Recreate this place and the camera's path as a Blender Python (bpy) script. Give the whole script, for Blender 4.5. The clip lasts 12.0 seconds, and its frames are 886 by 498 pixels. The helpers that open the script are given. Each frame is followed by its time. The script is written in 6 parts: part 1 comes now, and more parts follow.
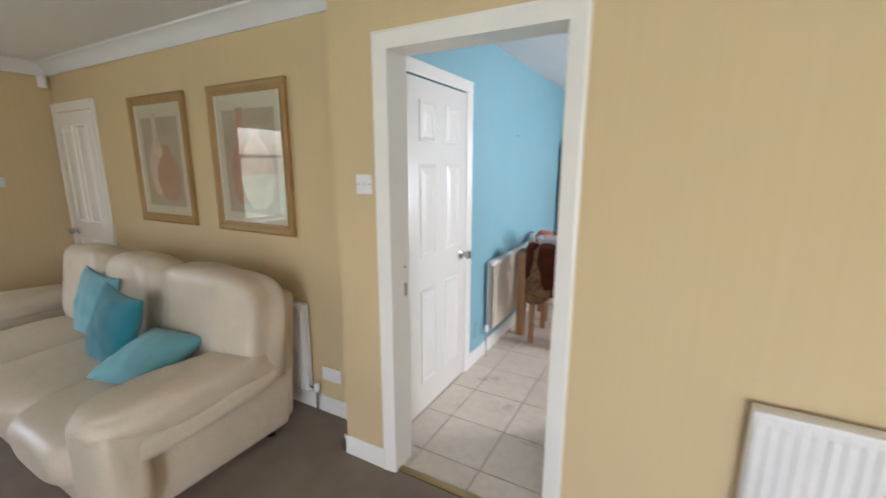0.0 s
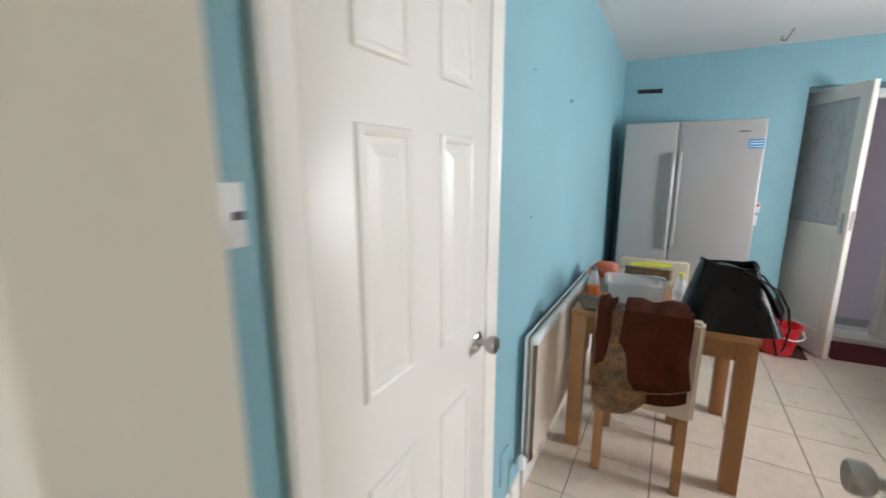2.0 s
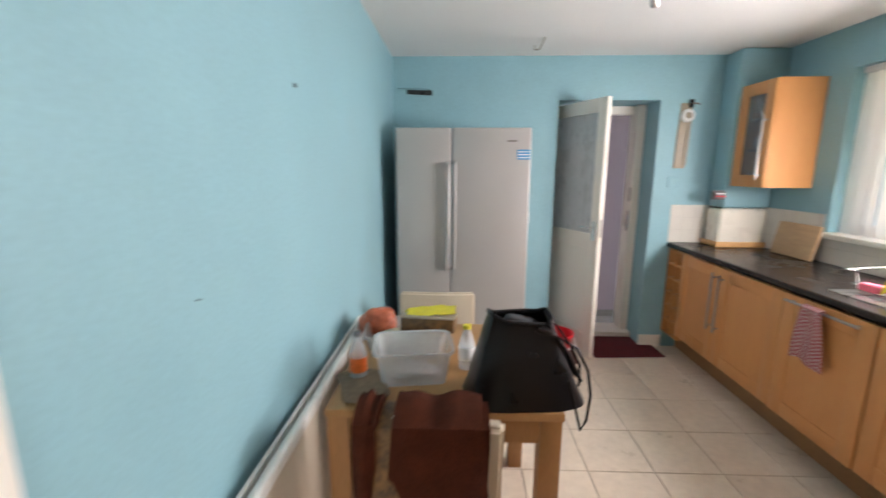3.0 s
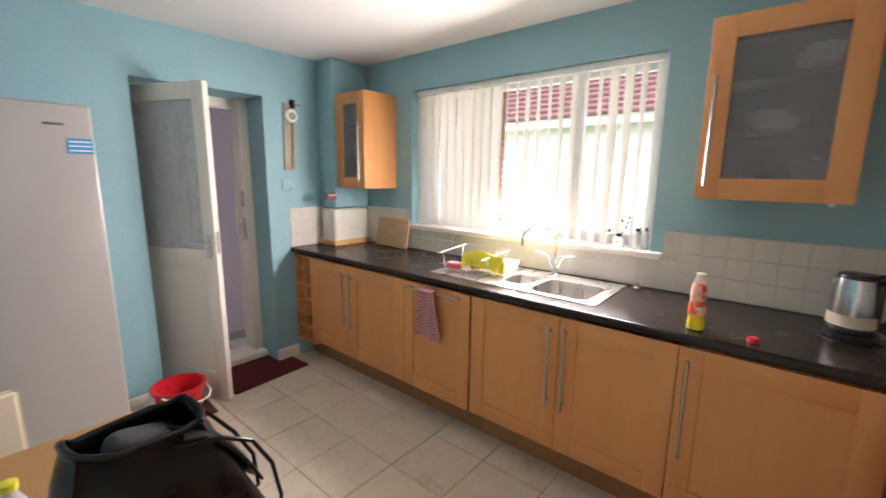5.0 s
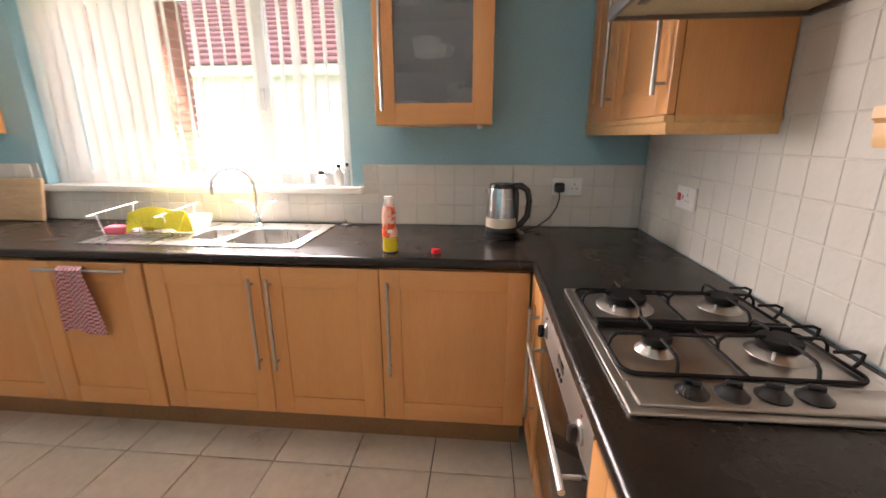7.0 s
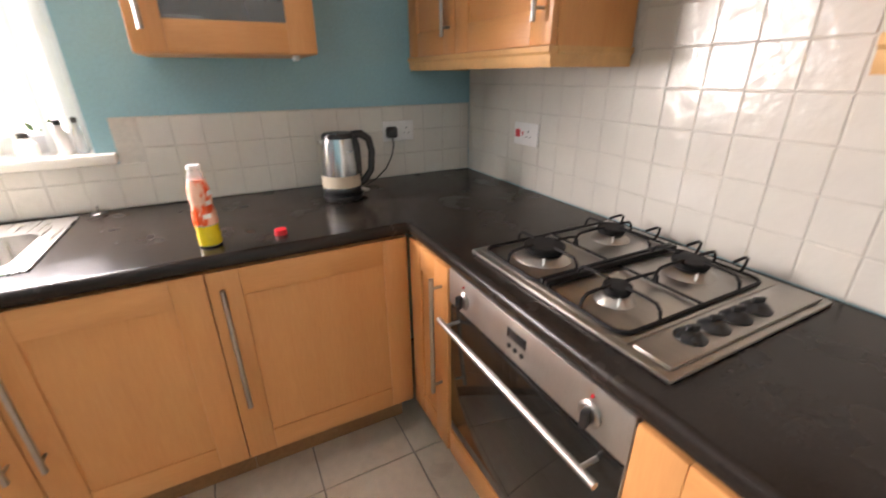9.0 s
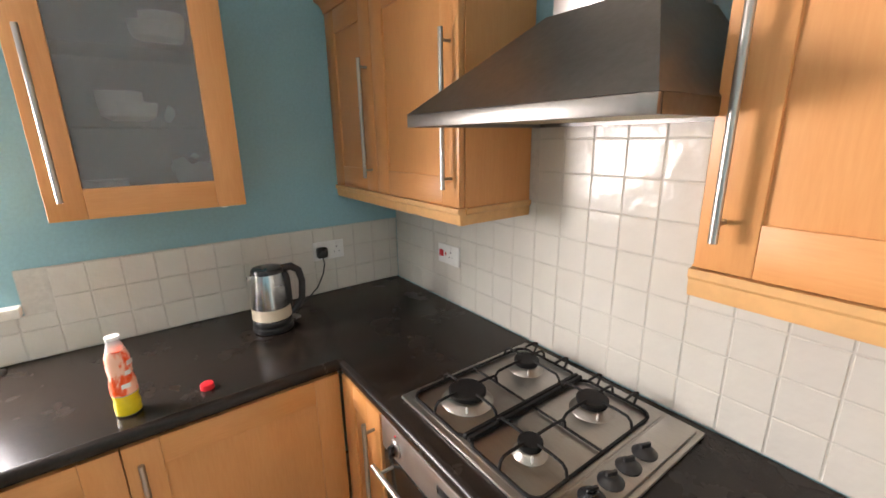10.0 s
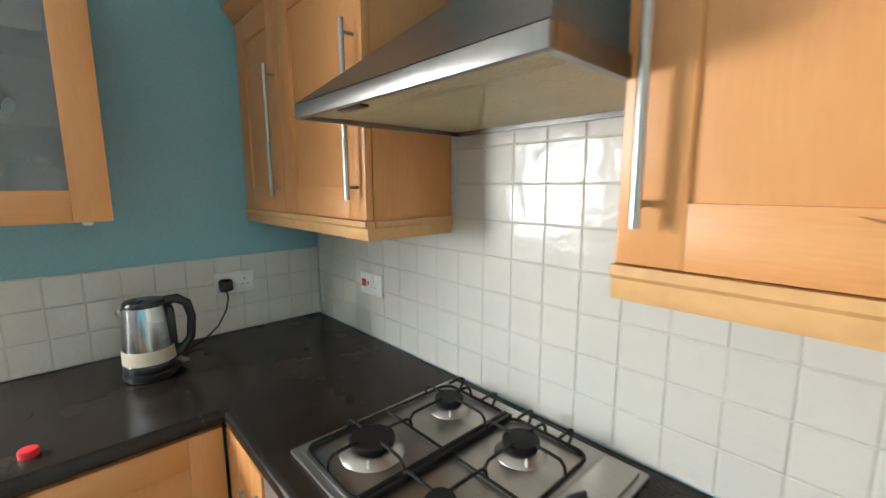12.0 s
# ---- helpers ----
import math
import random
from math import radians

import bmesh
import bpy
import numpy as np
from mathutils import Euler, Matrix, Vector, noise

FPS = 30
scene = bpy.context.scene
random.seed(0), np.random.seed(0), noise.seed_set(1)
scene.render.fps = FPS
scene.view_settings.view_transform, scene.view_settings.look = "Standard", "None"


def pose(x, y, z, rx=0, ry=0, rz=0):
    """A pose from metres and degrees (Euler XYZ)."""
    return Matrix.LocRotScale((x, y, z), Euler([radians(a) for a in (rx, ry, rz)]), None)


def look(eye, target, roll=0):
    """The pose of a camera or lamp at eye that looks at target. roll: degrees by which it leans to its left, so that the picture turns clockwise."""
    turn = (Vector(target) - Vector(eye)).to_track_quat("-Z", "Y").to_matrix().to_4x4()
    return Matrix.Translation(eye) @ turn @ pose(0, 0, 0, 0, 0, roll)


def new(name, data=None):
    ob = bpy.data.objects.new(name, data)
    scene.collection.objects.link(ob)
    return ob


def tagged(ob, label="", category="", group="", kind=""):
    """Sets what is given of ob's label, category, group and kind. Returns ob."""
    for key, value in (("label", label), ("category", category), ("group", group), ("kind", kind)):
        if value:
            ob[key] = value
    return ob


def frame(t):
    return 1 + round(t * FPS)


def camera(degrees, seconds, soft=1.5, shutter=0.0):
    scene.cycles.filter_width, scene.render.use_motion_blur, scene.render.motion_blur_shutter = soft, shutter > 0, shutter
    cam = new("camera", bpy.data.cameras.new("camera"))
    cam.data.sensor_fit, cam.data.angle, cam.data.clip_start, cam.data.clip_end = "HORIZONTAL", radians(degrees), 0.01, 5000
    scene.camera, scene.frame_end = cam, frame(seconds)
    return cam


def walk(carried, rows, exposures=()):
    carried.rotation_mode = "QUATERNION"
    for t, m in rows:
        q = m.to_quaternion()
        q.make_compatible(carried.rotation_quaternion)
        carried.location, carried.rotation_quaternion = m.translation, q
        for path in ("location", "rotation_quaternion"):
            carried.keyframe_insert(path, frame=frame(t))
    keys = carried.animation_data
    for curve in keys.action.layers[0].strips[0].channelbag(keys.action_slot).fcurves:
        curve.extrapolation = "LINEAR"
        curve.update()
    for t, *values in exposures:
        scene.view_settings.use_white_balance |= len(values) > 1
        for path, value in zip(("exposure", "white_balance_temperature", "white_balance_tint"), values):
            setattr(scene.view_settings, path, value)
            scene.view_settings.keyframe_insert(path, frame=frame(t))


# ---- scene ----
cam = camera(94.0, 12.0, shutter=0.4)
PATH = [
    (0, (0.177, -0.234, 1.522), (-0.77, 1.482, 1.121), 0.1),
    (0.5, (-0.118, 0.008, 1.543), (-1.26, 1.6, 1.146), -0.1),
    (0.7, (-0.191, 0.134, 1.496), (-1.365, 1.704, 1.1), -0.1),
    (1, (-0.329, 0.388, 1.486), (-1.518, 1.947, 1.093), -0.2),
    (1.5, (-0.507, 0.794, 1.464), (-1.645, 2.392, 1.074), -0.2),
    (2, (-0.564, 1.166, 1.446), (-1.522, 2.878, 1.058), 0.0),
    (2.5, (-0.577, 1.618, 1.487), (-1.189, 3.482, 1.098), 0.2),
    (3, (-0.544, 2.001, 1.509), (-0.609, 3.963, 1.131), 0.2),
    (3.5, (-0.481, 2.222, 1.551), (0.018, 4.121, 1.173), 0.6),
    (3.7, (-0.425, 2.276, 1.543), (0.256, 4.118, 1.168), 0.6),
    (5.3, (-0.51, 2.443, 1.5), (1.122, 3.541, 1.14), 0.4),
    (5.5, (-0.5, 2.436, 1.497), (1.201, 3.421, 1.128), 0.2),
    (6, (-0.499, 2.349, 1.467), (1.326, 3.067, 1.074), 0.1),
    (6.5, (-0.433, 2.236, 1.437), (1.463, 2.685, 0.987), -0.1),
    (7, (-0.269, 2.307, 1.365), (1.653, 2.487, 0.842), -0.2),
    (7.2, (-0.229, 2.359, 1.376), (1.687, 2.438, 0.808), -0.3),
    (8.8, (0.053, 2.591, 1.312), (1.735, 1.842, 0.532), -0.4),
    (9, (0.057, 2.58, 1.355), (1.697, 1.74, 0.576), -0.5),
    (9.2, (0.066, 2.558, 1.42), (1.667, 1.624, 0.67), -0.4),
    (9.5, (0.048, 2.535, 1.512), (1.623, 1.503, 0.839), -0.6),
    (10, (0.03, 2.549, 1.62), (1.59, 1.411, 1.1), -0.9),
    (10.5, (0.04, 2.546, 1.599), (1.56, 1.309, 1.201), -0.6),
    (11, (-0.014, 2.462, 1.536), (1.472, 1.161, 1.218), -0.7),
    (11.5, (-0.07, 2.419, 1.507), (1.385, 1.078, 1.216), -0.4),
    (12, (0.066, 2.375, 1.509), (1.518, 1.034, 1.206), -0.2),
]
EXPOSURES = [(0.0, 2.5, 5650, 15), (0.5, 2.5, 5650, 13), (1.0, 2.45, 5800, 13), (1.5, 2.45, 5850, 13), (2.0, 2.45, 5950, 13), (2.5, 2.15, 6250, 15), (3.0, 2.65, 6550, 19), (3.5, 2.55, 6550, 20),
             (5.5, 2.6, 6900, 22), (6.5, 2.75, 7050, 24), (7.0, 2.9, 7000, 25), (9.0, 3.1, 6800, 22), (9.5, 3.15, 6800, 20), (10.5, 3.1, 6600, 16), (11.0, 3.05, 6600, 15), (12.0, 3.1, 6000, 5)]
walk(cam, [(t, look(eye, target, roll)) for t, eye, target, roll in PATH], EXPOSURES)

# ---- light ----
world = bpy.data.worlds.new("sky")
scene.world = world
world.use_nodes = True
wn = world.node_tree.nodes
sky = wn.new("ShaderNodeTexSky")
sky.sky_type = "NISHITA"
sky.sun_disc = False
sky.sun_elevation, sky.sun_rotation = radians(54), radians(219)
sky.air_density, sky.dust_density = 1.0, 4.0
wn["Background"].inputs[1].default_value = 0.15
world.node_tree.links.new(sky.outputs[0], wn["Background"].inputs[0])


def lamp(name, kind, m, energy, colour, size=1.0, size_y=1.0):
    data = bpy.data.lights.new(name, kind)
    data.energy, data.color = energy, colour
    if kind == "AREA":
        data.shape, data.size, data.size_y = "RECTANGLE", size, size_y
    ob = new(name, data)
    ob.matrix_world = m
    return ob


sun = lamp("sun", "SUN", look((-4, -5, 9), (0, 0, 0)), 5.0, (1.0, 0.96, 0.9))
sun.data.angle = radians(12)
# sky light through the kitchen window and through the living-room window
lamp("kitchen_window_daylight", "AREA", look((1.82, 3.55, 1.50), (0.0, 3.74, 0.95)), 11.5, (1.0, 0.985, 0.96), 0.95, 0.55)
lamp("kitchen_window_glow", "AREA", look((1.975, 3.55, 1.62), (0.0, 3.55, 1.62)), 0.7, (1.0, 0.99, 0.96), 2.0, 0.98)
lamp("living_window_daylight", "AREA", look((-4.88, -1.35, 1.4), (-0.5, 1.0, 1.0)), 1.2, (0.90, 0.96, 1.0), 1.9, 1.2)
# fill lamp for the living room, set in an assumed, unseen opening
lamp("rear_fill_light", "AREA", look((1.35, -3.42, 1.15), (1.0, 1.0, 1.1)), 15.0, (0.94, 0.975, 1.0), 1.3, 1.9)
# lamp added out of view to brighten the mauve passage wall
lamp("passage_fill", "AREA", look((2.55, 6.0, 1.15), (0.0, 6.10, 1.1)), 4.2, (0.90, 0.95, 1.0), 0.24, 2.0)

# ---- materials ----


def node(tree, kind, **values):
    n = tree.nodes.new(kind)
    for key, value in values.items():
        n.inputs[key.replace("_", " ")].default_value = value
    return n


def material(name, base, rough=0.5, metal=0.0, vary=0.08, scale=6.0, fine=60.0, bump=0.1, stretch=(1, 1, 1), coat=0.0, alpha=1.0,
             transmission=0.0, second=None, rough_vary=0.08, piece=0.0, bump_scale=None, sheen=0.0, depth=0.01):
    """A principled material: two scales of noise in colour, fine relief, uneven gloss."""
    mat = bpy.data.materials.new(name)
    mat.use_nodes = True
    tree = mat.node_tree
    link = tree.links.new
    p = tree.nodes["Principled BSDF"]
    p.inputs["Metallic"].default_value = metal
    p.inputs["Coat Weight"].default_value = coat
    p.inputs["Transmission Weight"].default_value = transmission
    p.inputs["Alpha"].default_value = alpha
    p.inputs["Sheen Weight"].default_value = sheen
    geo = tree.nodes.new("ShaderNodeNewGeometry")
    mapping = tree.nodes.new("ShaderNodeMapping")
    mapping.inputs["Scale"].default_value = stretch
    link(geo.outputs["Position"], mapping.inputs["Vector"])
    big = node(tree, "ShaderNodeTexNoise", Scale=scale, Detail=4.0, Roughness=0.6)
    small = node(tree, "ShaderNodeTexNoise", Scale=fine, Detail=3.0, Roughness=0.6)
    link(mapping.outputs[0], big.inputs["Vector"])
    link(mapping.outputs[0], small.inputs["Vector"])
    both = node(tree, "ShaderNodeMath")
    both.operation = "ADD"
    link(big.outputs["Fac"], both.inputs[0])
    link(small.outputs["Fac"], both.inputs[1])
    value = both.outputs[0]
    if piece:
        info = tree.nodes.new("ShaderNodeObjectInfo")
        shift = node(tree, "ShaderNodeMath")
        shift.operation = "MULTIPLY_ADD"
        link(info.outputs["Random"], shift.inputs[0])
        shift.inputs[1].default_value = piece
        link(both.outputs[0], shift.inputs[2])
        value = shift.outputs[0]
    ramp = tree.nodes.new("ShaderNodeMapRange")
    ramp.inputs["From Min"].default_value = 0.65
    ramp.inputs["From Max"].default_value = 1.35 + piece
    link(value, ramp.inputs["Value"])
    mix = tree.nodes.new("ShaderNodeMix")
    mix.data_type = "RGBA"
    dark = second or tuple(c * (1 - vary * 1.6) for c in base)
    light = base if second else tuple(min(1, c * (1 + vary)) for c in base)
    mix.inputs["A"].default_value = (*dark, 1)
    mix.inputs["B"].default_value = (*light, 1)
    link(ramp.outputs[0], mix.inputs["Factor"])
    link(mix.outputs["Result"], p.inputs["Base Color"])
    gloss = tree.nodes.new("ShaderNodeMapRange")
    gloss.inputs["From Min"].default_value, gloss.inputs["From Max"].default_value = 0.3, 0.7
    gloss.inputs["To Min"].default_value = max(0.02, rough - rough_vary)
    gloss.inputs["To Max"].default_value = min(1.0, rough + rough_vary)
    link(big.outputs["Fac"], gloss.inputs["Value"])
    link(gloss.outputs[0], p.inputs["Roughness"])
    if bump:
        relief = node(tree, "ShaderNodeBump", Strength=bump, Distance=depth)
        if bump_scale:
            third = node(tree, "ShaderNodeTexNoise", Scale=bump_scale, Detail=2.0)
            link(mapping.outputs[0], third.inputs["Vector"])
            link(third.outputs["Fac"], relief.inputs["Height"])
        else:
            link(small.outputs["Fac"], relief.inputs["Height"])
        link(relief.outputs[0], p.inputs["Normal"])
    return mat


def striped(name, base, second, axis=0, freq=55.0, rough=0.8):
    """Wallpaper with fine upright stripes of uneven width."""
    mat = material(name, base, rough, vary=0.05, scale=3.0, fine=120.0, bump=0.12)
    tree = mat.node_tree
    link = tree.links.new
    p = tree.nodes["Principled BSDF"]
    geo = tree.nodes.new("ShaderNodeNewGeometry")
    mapping = tree.nodes.new("ShaderNodeMapping")
    mapping.inputs["Scale"].default_value = (freq, freq, 0.35)
    link(geo.outputs["Position"], mapping.inputs["Vector"])
    n = node(tree, "ShaderNodeTexNoise", Scale=1.0, Detail=3.0, Roughness=0.7)
    link(mapping.outputs[0], n.inputs["Vector"])
    r = tree.nodes.new("ShaderNodeMapRange")
    r.inputs["From Min"].default_value, r.inputs["From Max"].default_value = 0.35, 0.65
    link(n.outputs["Fac"], r.inputs["Value"])
    mix = tree.nodes.new("ShaderNodeMix")
    mix.data_type = "RGBA"
    mix.inputs["A"].default_value = (*base, 1)
    mix.inputs["B"].default_value = (*second, 1)
    link(r.outputs[0], mix.inputs["Factor"])
    link(mix.outputs["Result"], p.inputs["Base Color"])
    return mat


M = {}
M["yellow_paper"] = striped("yellow_wallpaper", (0.628, 0.482, 0.268), (0.652, 0.506, 0.286), freq=120.0)
M["blue_paint"] = material("blue_paint", (0.265, 0.48, 0.54), 0.55, vary=0.07, scale=2.2, fine=90, bump=0.06)
M["ceiling_white"] = material("ceiling_white", (0.80, 0.79, 0.77), 0.85, vary=0.03, scale=1.4, fine=160, bump=0.35)
M["white_gloss"] = material("white_gloss_paint", (0.86, 0.825, 0.75), 0.36, vary=0.012, scale=4, fine=70, bump=0.04)
M["white_plastic"] = material("white_plastic", (0.82, 0.81, 0.79), 0.35, vary=0.03, bump=0.0)
M["cream_radiator"] = material("radiator_enamel", (0.80, 0.78, 0.74), 0.35, vary=0.03, bump=0.02)
M["floor_tile"] = material("floor_tile", (0.79, 0.685, 0.555), 0.36, vary=0.2, scale=4.0, fine=22, bump=0.08, second=(0.61, 0.515, 0.41), piece=0.25, rough_vary=0.12)
M["grout_dark"] = material("floor_grout", (0.21, 0.175, 0.145), 0.9, vary=0.2, bump=0.2)
M["wall_tile"] = material("wall_tile", (0.70, 0.665, 0.595), 0.21, vary=0.04, scale=8, fine=14, bump=0.25, piece=0.25, second=(0.65, 0.62, 0.56), rough_vary=0.05, bump_scale=25.0)
M["wall_grout"] = material("wall_grout", (0.60, 0.57, 0.51), 0.9, vary=0.10, bump=0.1)
M["wood"] = material("maple_veneer", (0.70, 0.338, 0.122), 0.40, vary=0.12, scale=1.6, fine=30, bump=0.03, stretch=(6, 6, 0.5), piece=0.12, second=(0.615, 0.265, 0.085))
M["wood_h"] = material("maple_veneer_level", (0.70, 0.338, 0.122), 0.40, vary=0.12, scale=1.6, fine=30, bump=0.03, stretch=(0.6, 0.6, 8), piece=0.12, second=(0.615, 0.265, 0.085))
M["oak"] = material("oak", (0.40, 0.20, 0.075), 0.45, vary=0.2, scale=3, fine=30, bump=0.08, stretch=(5, 5, 0.8), second=(0.30, 0.145, 0.05))
M["oak_top"] = material("oak_top", (0.44, 0.235, 0.09), 0.42, vary=0.2, scale=3, fine=30, bump=0.08, stretch=(6, 0.8, 6), second=(0.34, 0.17, 0.06))
M["worktop"] = material("worktop_laminate", (0.027, 0.020, 0.016), 0.24, vary=0.4, scale=7, fine=190, bump=0.05, second=(0.016, 0.012, 0.010), rough_vary=0.07)
M["worktop"].node_tree.nodes["Principled BSDF"].inputs["Specular IOR Level"].default_value = 0.24
M["steel"] = material("brushed_steel", (0.56, 0.54, 0.51), 0.30, metal=1.0, vary=0.07, scale=5, fine=40, bump=0.03, stretch=(1, 12, 1))
M["dull_steel"] = material("dull_steel", (0.24, 0.225, 0.21), 0.36, metal=1.0, vary=0.1, scale=3, fine=60, bump=0.02)
M["panel_steel"] = material("satin_oven_steel", (0.50, 0.47, 0.44), 0.46, metal=1.0, vary=0.06, scale=4, fine=60, bump=0.015, stretch=(12, 1, 1))
M["chrome"] = material("chrome", (0.78, 0.78, 0.78), 0.09, metal=1.0, vary=0.03, bump=0.0, rough_vary=0.03)
M["nickel"] = material("satin_nickel", (0.46, 0.43, 0.40), 0.36, metal=1.0, vary=0.05, bump=0.0)
M["black_iron"] = material("black_enamel", (0.012, 0.011, 0.011), 0.58, vary=0.2, fine=80, bump=0.1)
M["black_plastic"] = material("black_plastic", (0.016, 0.016, 0.017), 0.30, vary=0.15, bump=0.03)
M["dark_glass"] = material("dark_oven_glass", (0.012, 0.011, 0.010), 0.06, vary=0.1, bump=0.0, rough_vary=0.03)
M["frosted"] = material("frosted_grey_glass", (0.30, 0.32, 0.325), 0.5, vary=0.10, scale=2.2, fine=5, bump=0.0, transmission=0.1, alpha=0.48)
M["frosted"].node_tree.nodes["Principled BSDF"].inputs["IOR"].default_value = 1.2
M["textured_glass"] = material("textured_glass", (0.54, 0.56, 0.57), 0.30, vary=0.05, scale=18, fine=45, bump=0.3, depth=0.015, stretch=(1, 1, 0.45))
M["fridge"] = material("fridge_silver", (0.43, 0.415, 0.40), 0.42, metal=0.25, vary=0.03, scale=2, fine=200, bump=0.02)
M["leather"] = material("cream_leather", (0.63, 0.54, 0.41), 0.38, vary=0.07, scale=4, fine=140, bump=0.42, bump_scale=9.0, depth=0.02)
M["carpet"] = material("taupe_carpet", (0.30, 0.235, 0.175), 1.0, vary=0.18, scale=5, fine=320, bump=0.7)
M["teal"] = material("teal_fabric", (0.02, 0.20, 0.255), 0.85, vary=0.15, scale=8, fine=300, bump=0.3, sheen=0.3)
M["pale_teal"] = material("pale_teal_fabric", (0.16, 0.40, 0.44), 0.8, vary=0.12, scale=8, fine=300, bump=0.3, sheen=0.3)
M["gold_wood"] = material("gilt_oak_frame", (0.37, 0.215, 0.066), 0.42, vary=0.15, scale=6, fine=40, bump=0.12, stretch=(1, 1, 1))
M["mount"] = material("cream_mount_board", (0.58, 0.53, 0.38), 0.8, vary=0.03, bump=0.0)
M["print"] = material("print_ground", (0.45, 0.37, 0.26), 0.8, vary=0.2, scale=4, fine=12, bump=0.0, second=(0.36, 0.285, 0.19))
M["terracotta"] = material("print_terracotta", (0.47, 0.30, 0.18), 0.8, vary=0.25, scale=6, fine=14, bump=0.0, second=(0.37, 0.21, 0.12))
M["pale_clay"] = material("print_pale_clay", (0.70, 0.57, 0.41), 0.8, vary=0.25, scale=4, fine=9, bump=0.0, second=(0.46, 0.35, 0.24))
M["brick"] = material("red_brick", (0.34, 0.13, 0.08), 0.9, vary=0.3, scale=10, fine=90, bump=0.4, piece=0.4)
M["roof_tile"] = material("dark_red_roof_tile", (0.05, 0.018, 0.02), 0.85, vary=0.3, scale=6, fine=60, bump=0.4)
M["mortar"] = material("mortar", (0.42, 0.38, 0.33), 0.95, vary=0.15, bump=0.3)
M["render_white"] = material("white_render", (0.82, 0.82, 0.80), 0.9, vary=0.06, bump=0.3)
M["mauve"] = material("mauve_paint", (0.47, 0.37, 0.40), 0.8, vary=0.04, scale=3, fine=60, bump=0.12)
M["upvc"] = material("white_upvc", (0.83, 0.83, 0.82), 0.3, vary=0.02, bump=0.0)
M["red_mat"] = material("dark_red_door_mat", (0.13, 0.012, 0.018), 0.95, vary=0.3, scale=20, fine=260, bump=0.7)
M["brown_mat"] = material("worn_brown_mat", (0.085, 0.035, 0.028), 0.95, vary=0.4, scale=12, fine=260, bump=0.7)
M["red_plastic"] = material("red_plastic", (0.62, 0.02, 0.03), 0.32, vary=0.06, bump=0.02)
M["cream_cloth"] = material("cream_upholstery", (0.62, 0.53, 0.40), 0.75, vary=0.06, scale=8, fine=220, bump=0.2)
M["brown_fleece"] = material("brown_fleece", (0.075, 0.020, 0.010), 0.95, vary=0.3, scale=14, fine=220, bump=0.5)
M["brown_fur"] = material("patterned_brown_lining", (0.26, 0.120, 0.030), 0.36, vary=0.5, scale=15, fine=50, bump=0.2, second=(0.022, 0.009, 0.004))
M["black_leather"] = material("black_leather", (0.006, 0.0055, 0.006), 0.33, vary=0.2, scale=10, fine=160, bump=0.10, bump_scale=30.0)
M["bag_lining"] = material("dark_bag_lining", (0.055, 0.055, 0.06), 0.8, bump=0.2)
M["grey_lining"] = material("grey_lining", (0.16, 0.155, 0.16), 0.8, bump=0.2)
M["clear_plastic"] = material("clear_plastic", (0.80, 0.84, 0.86), 0.25, vary=0.03, bump=0.05, alpha=0.42)
M["yellow_cloth"] = material("yellow_cloth", (0.76, 0.66, 0.05), 0.8, vary=0.12, scale=20, fine=200, bump=0.3)
M["orange_pack"] = material("orange_packet", (0.52, 0.13, 0.06), 0.35, vary=0.3, scale=22, fine=60, bump=0.5)
M["orange_label"] = material("orange_label", (0.80, 0.16, 0.03), 0.4, vary=0.15, scale=30, fine=60, bump=0.0)
M["blue_label"] = material("blue_label", (0.05, 0.30, 0.56), 0.4, bump=0.0)
M["yellow_liquid"] = material("yellow_liquid", (0.80, 0.60, 0.02), 0.12, bump=0.0)
M["pink_sponge"] = material("pink_sponge", (0.80, 0.16, 0.22), 0.9, vary=0.1, scale=30, fine=200, bump=0.4)
M["red_white_check"] = material("red_white_check", (0.70, 0.55, 0.54), 0.9, bump=0.2)
M["board_wood"] = material("bamboo_board", (0.50, 0.33, 0.18), 0.5, vary=0.12, fine=30, stretch=(6, 1, 8), bump=0.05)
M["cream_panel"] = material("cream_radiator_panel", (0.66, 0.57, 0.455), 0.42, vary=0.04, bump=0.02)
M["pine"] = material("pine_trim", (0.66, 0.37, 0.145), 0.5, vary=0.1, fine=30, bump=0.05)
M["blind"] = material("blind_fabric", (0.88, 0.87, 0.83), 0.8, vary=0.03, fine=250, bump=0.05, transmission=0.0)
M["foliage"] = material("shrub_leaf", (0.07, 0.13, 0.03), 0.6, vary=0.4, bump=0.1)
M["grass"] = material("lawn", (0.07, 0.12, 0.03), 0.9, vary=0.4, scale=2, fine=120, bump=0.5)
M["paving"] = material("concrete_paving", (0.30, 0.28, 0.25), 0.9, vary=0.2, bump=0.3)
M["fence_wood"] = material("fence_wood", (0.20, 0.14, 0.09), 0.85, vary=0.2, fine=50, bump=0.3)
M["white_box"] = material("white_enamel_pipe", (0.75, 0.71, 0.62), 0.3, vary=0.03, bump=0.0)
M["beige_device"] = material("aged_beige_plastic", (0.37, 0.315, 0.235), 0.45, vary=0.08, bump=0.03)
M["dark_rubber"] = material("dark_plinth", (0.32, 0.17, 0.075), 0.5, vary=0.15, bump=0.04)
M["red_switch"] = material("red_switch", (0.6, 0.02, 0.03), 0.3, bump=0.0)
M["swirl_label"] = material("orange_swirl_label", (0.90, 0.52, 0.38), 0.3, vary=0.3, scale=55, fine=32, bump=0.0, second=(0.85, 0.10, 0.02), stretch=(1, 1, 0.5))
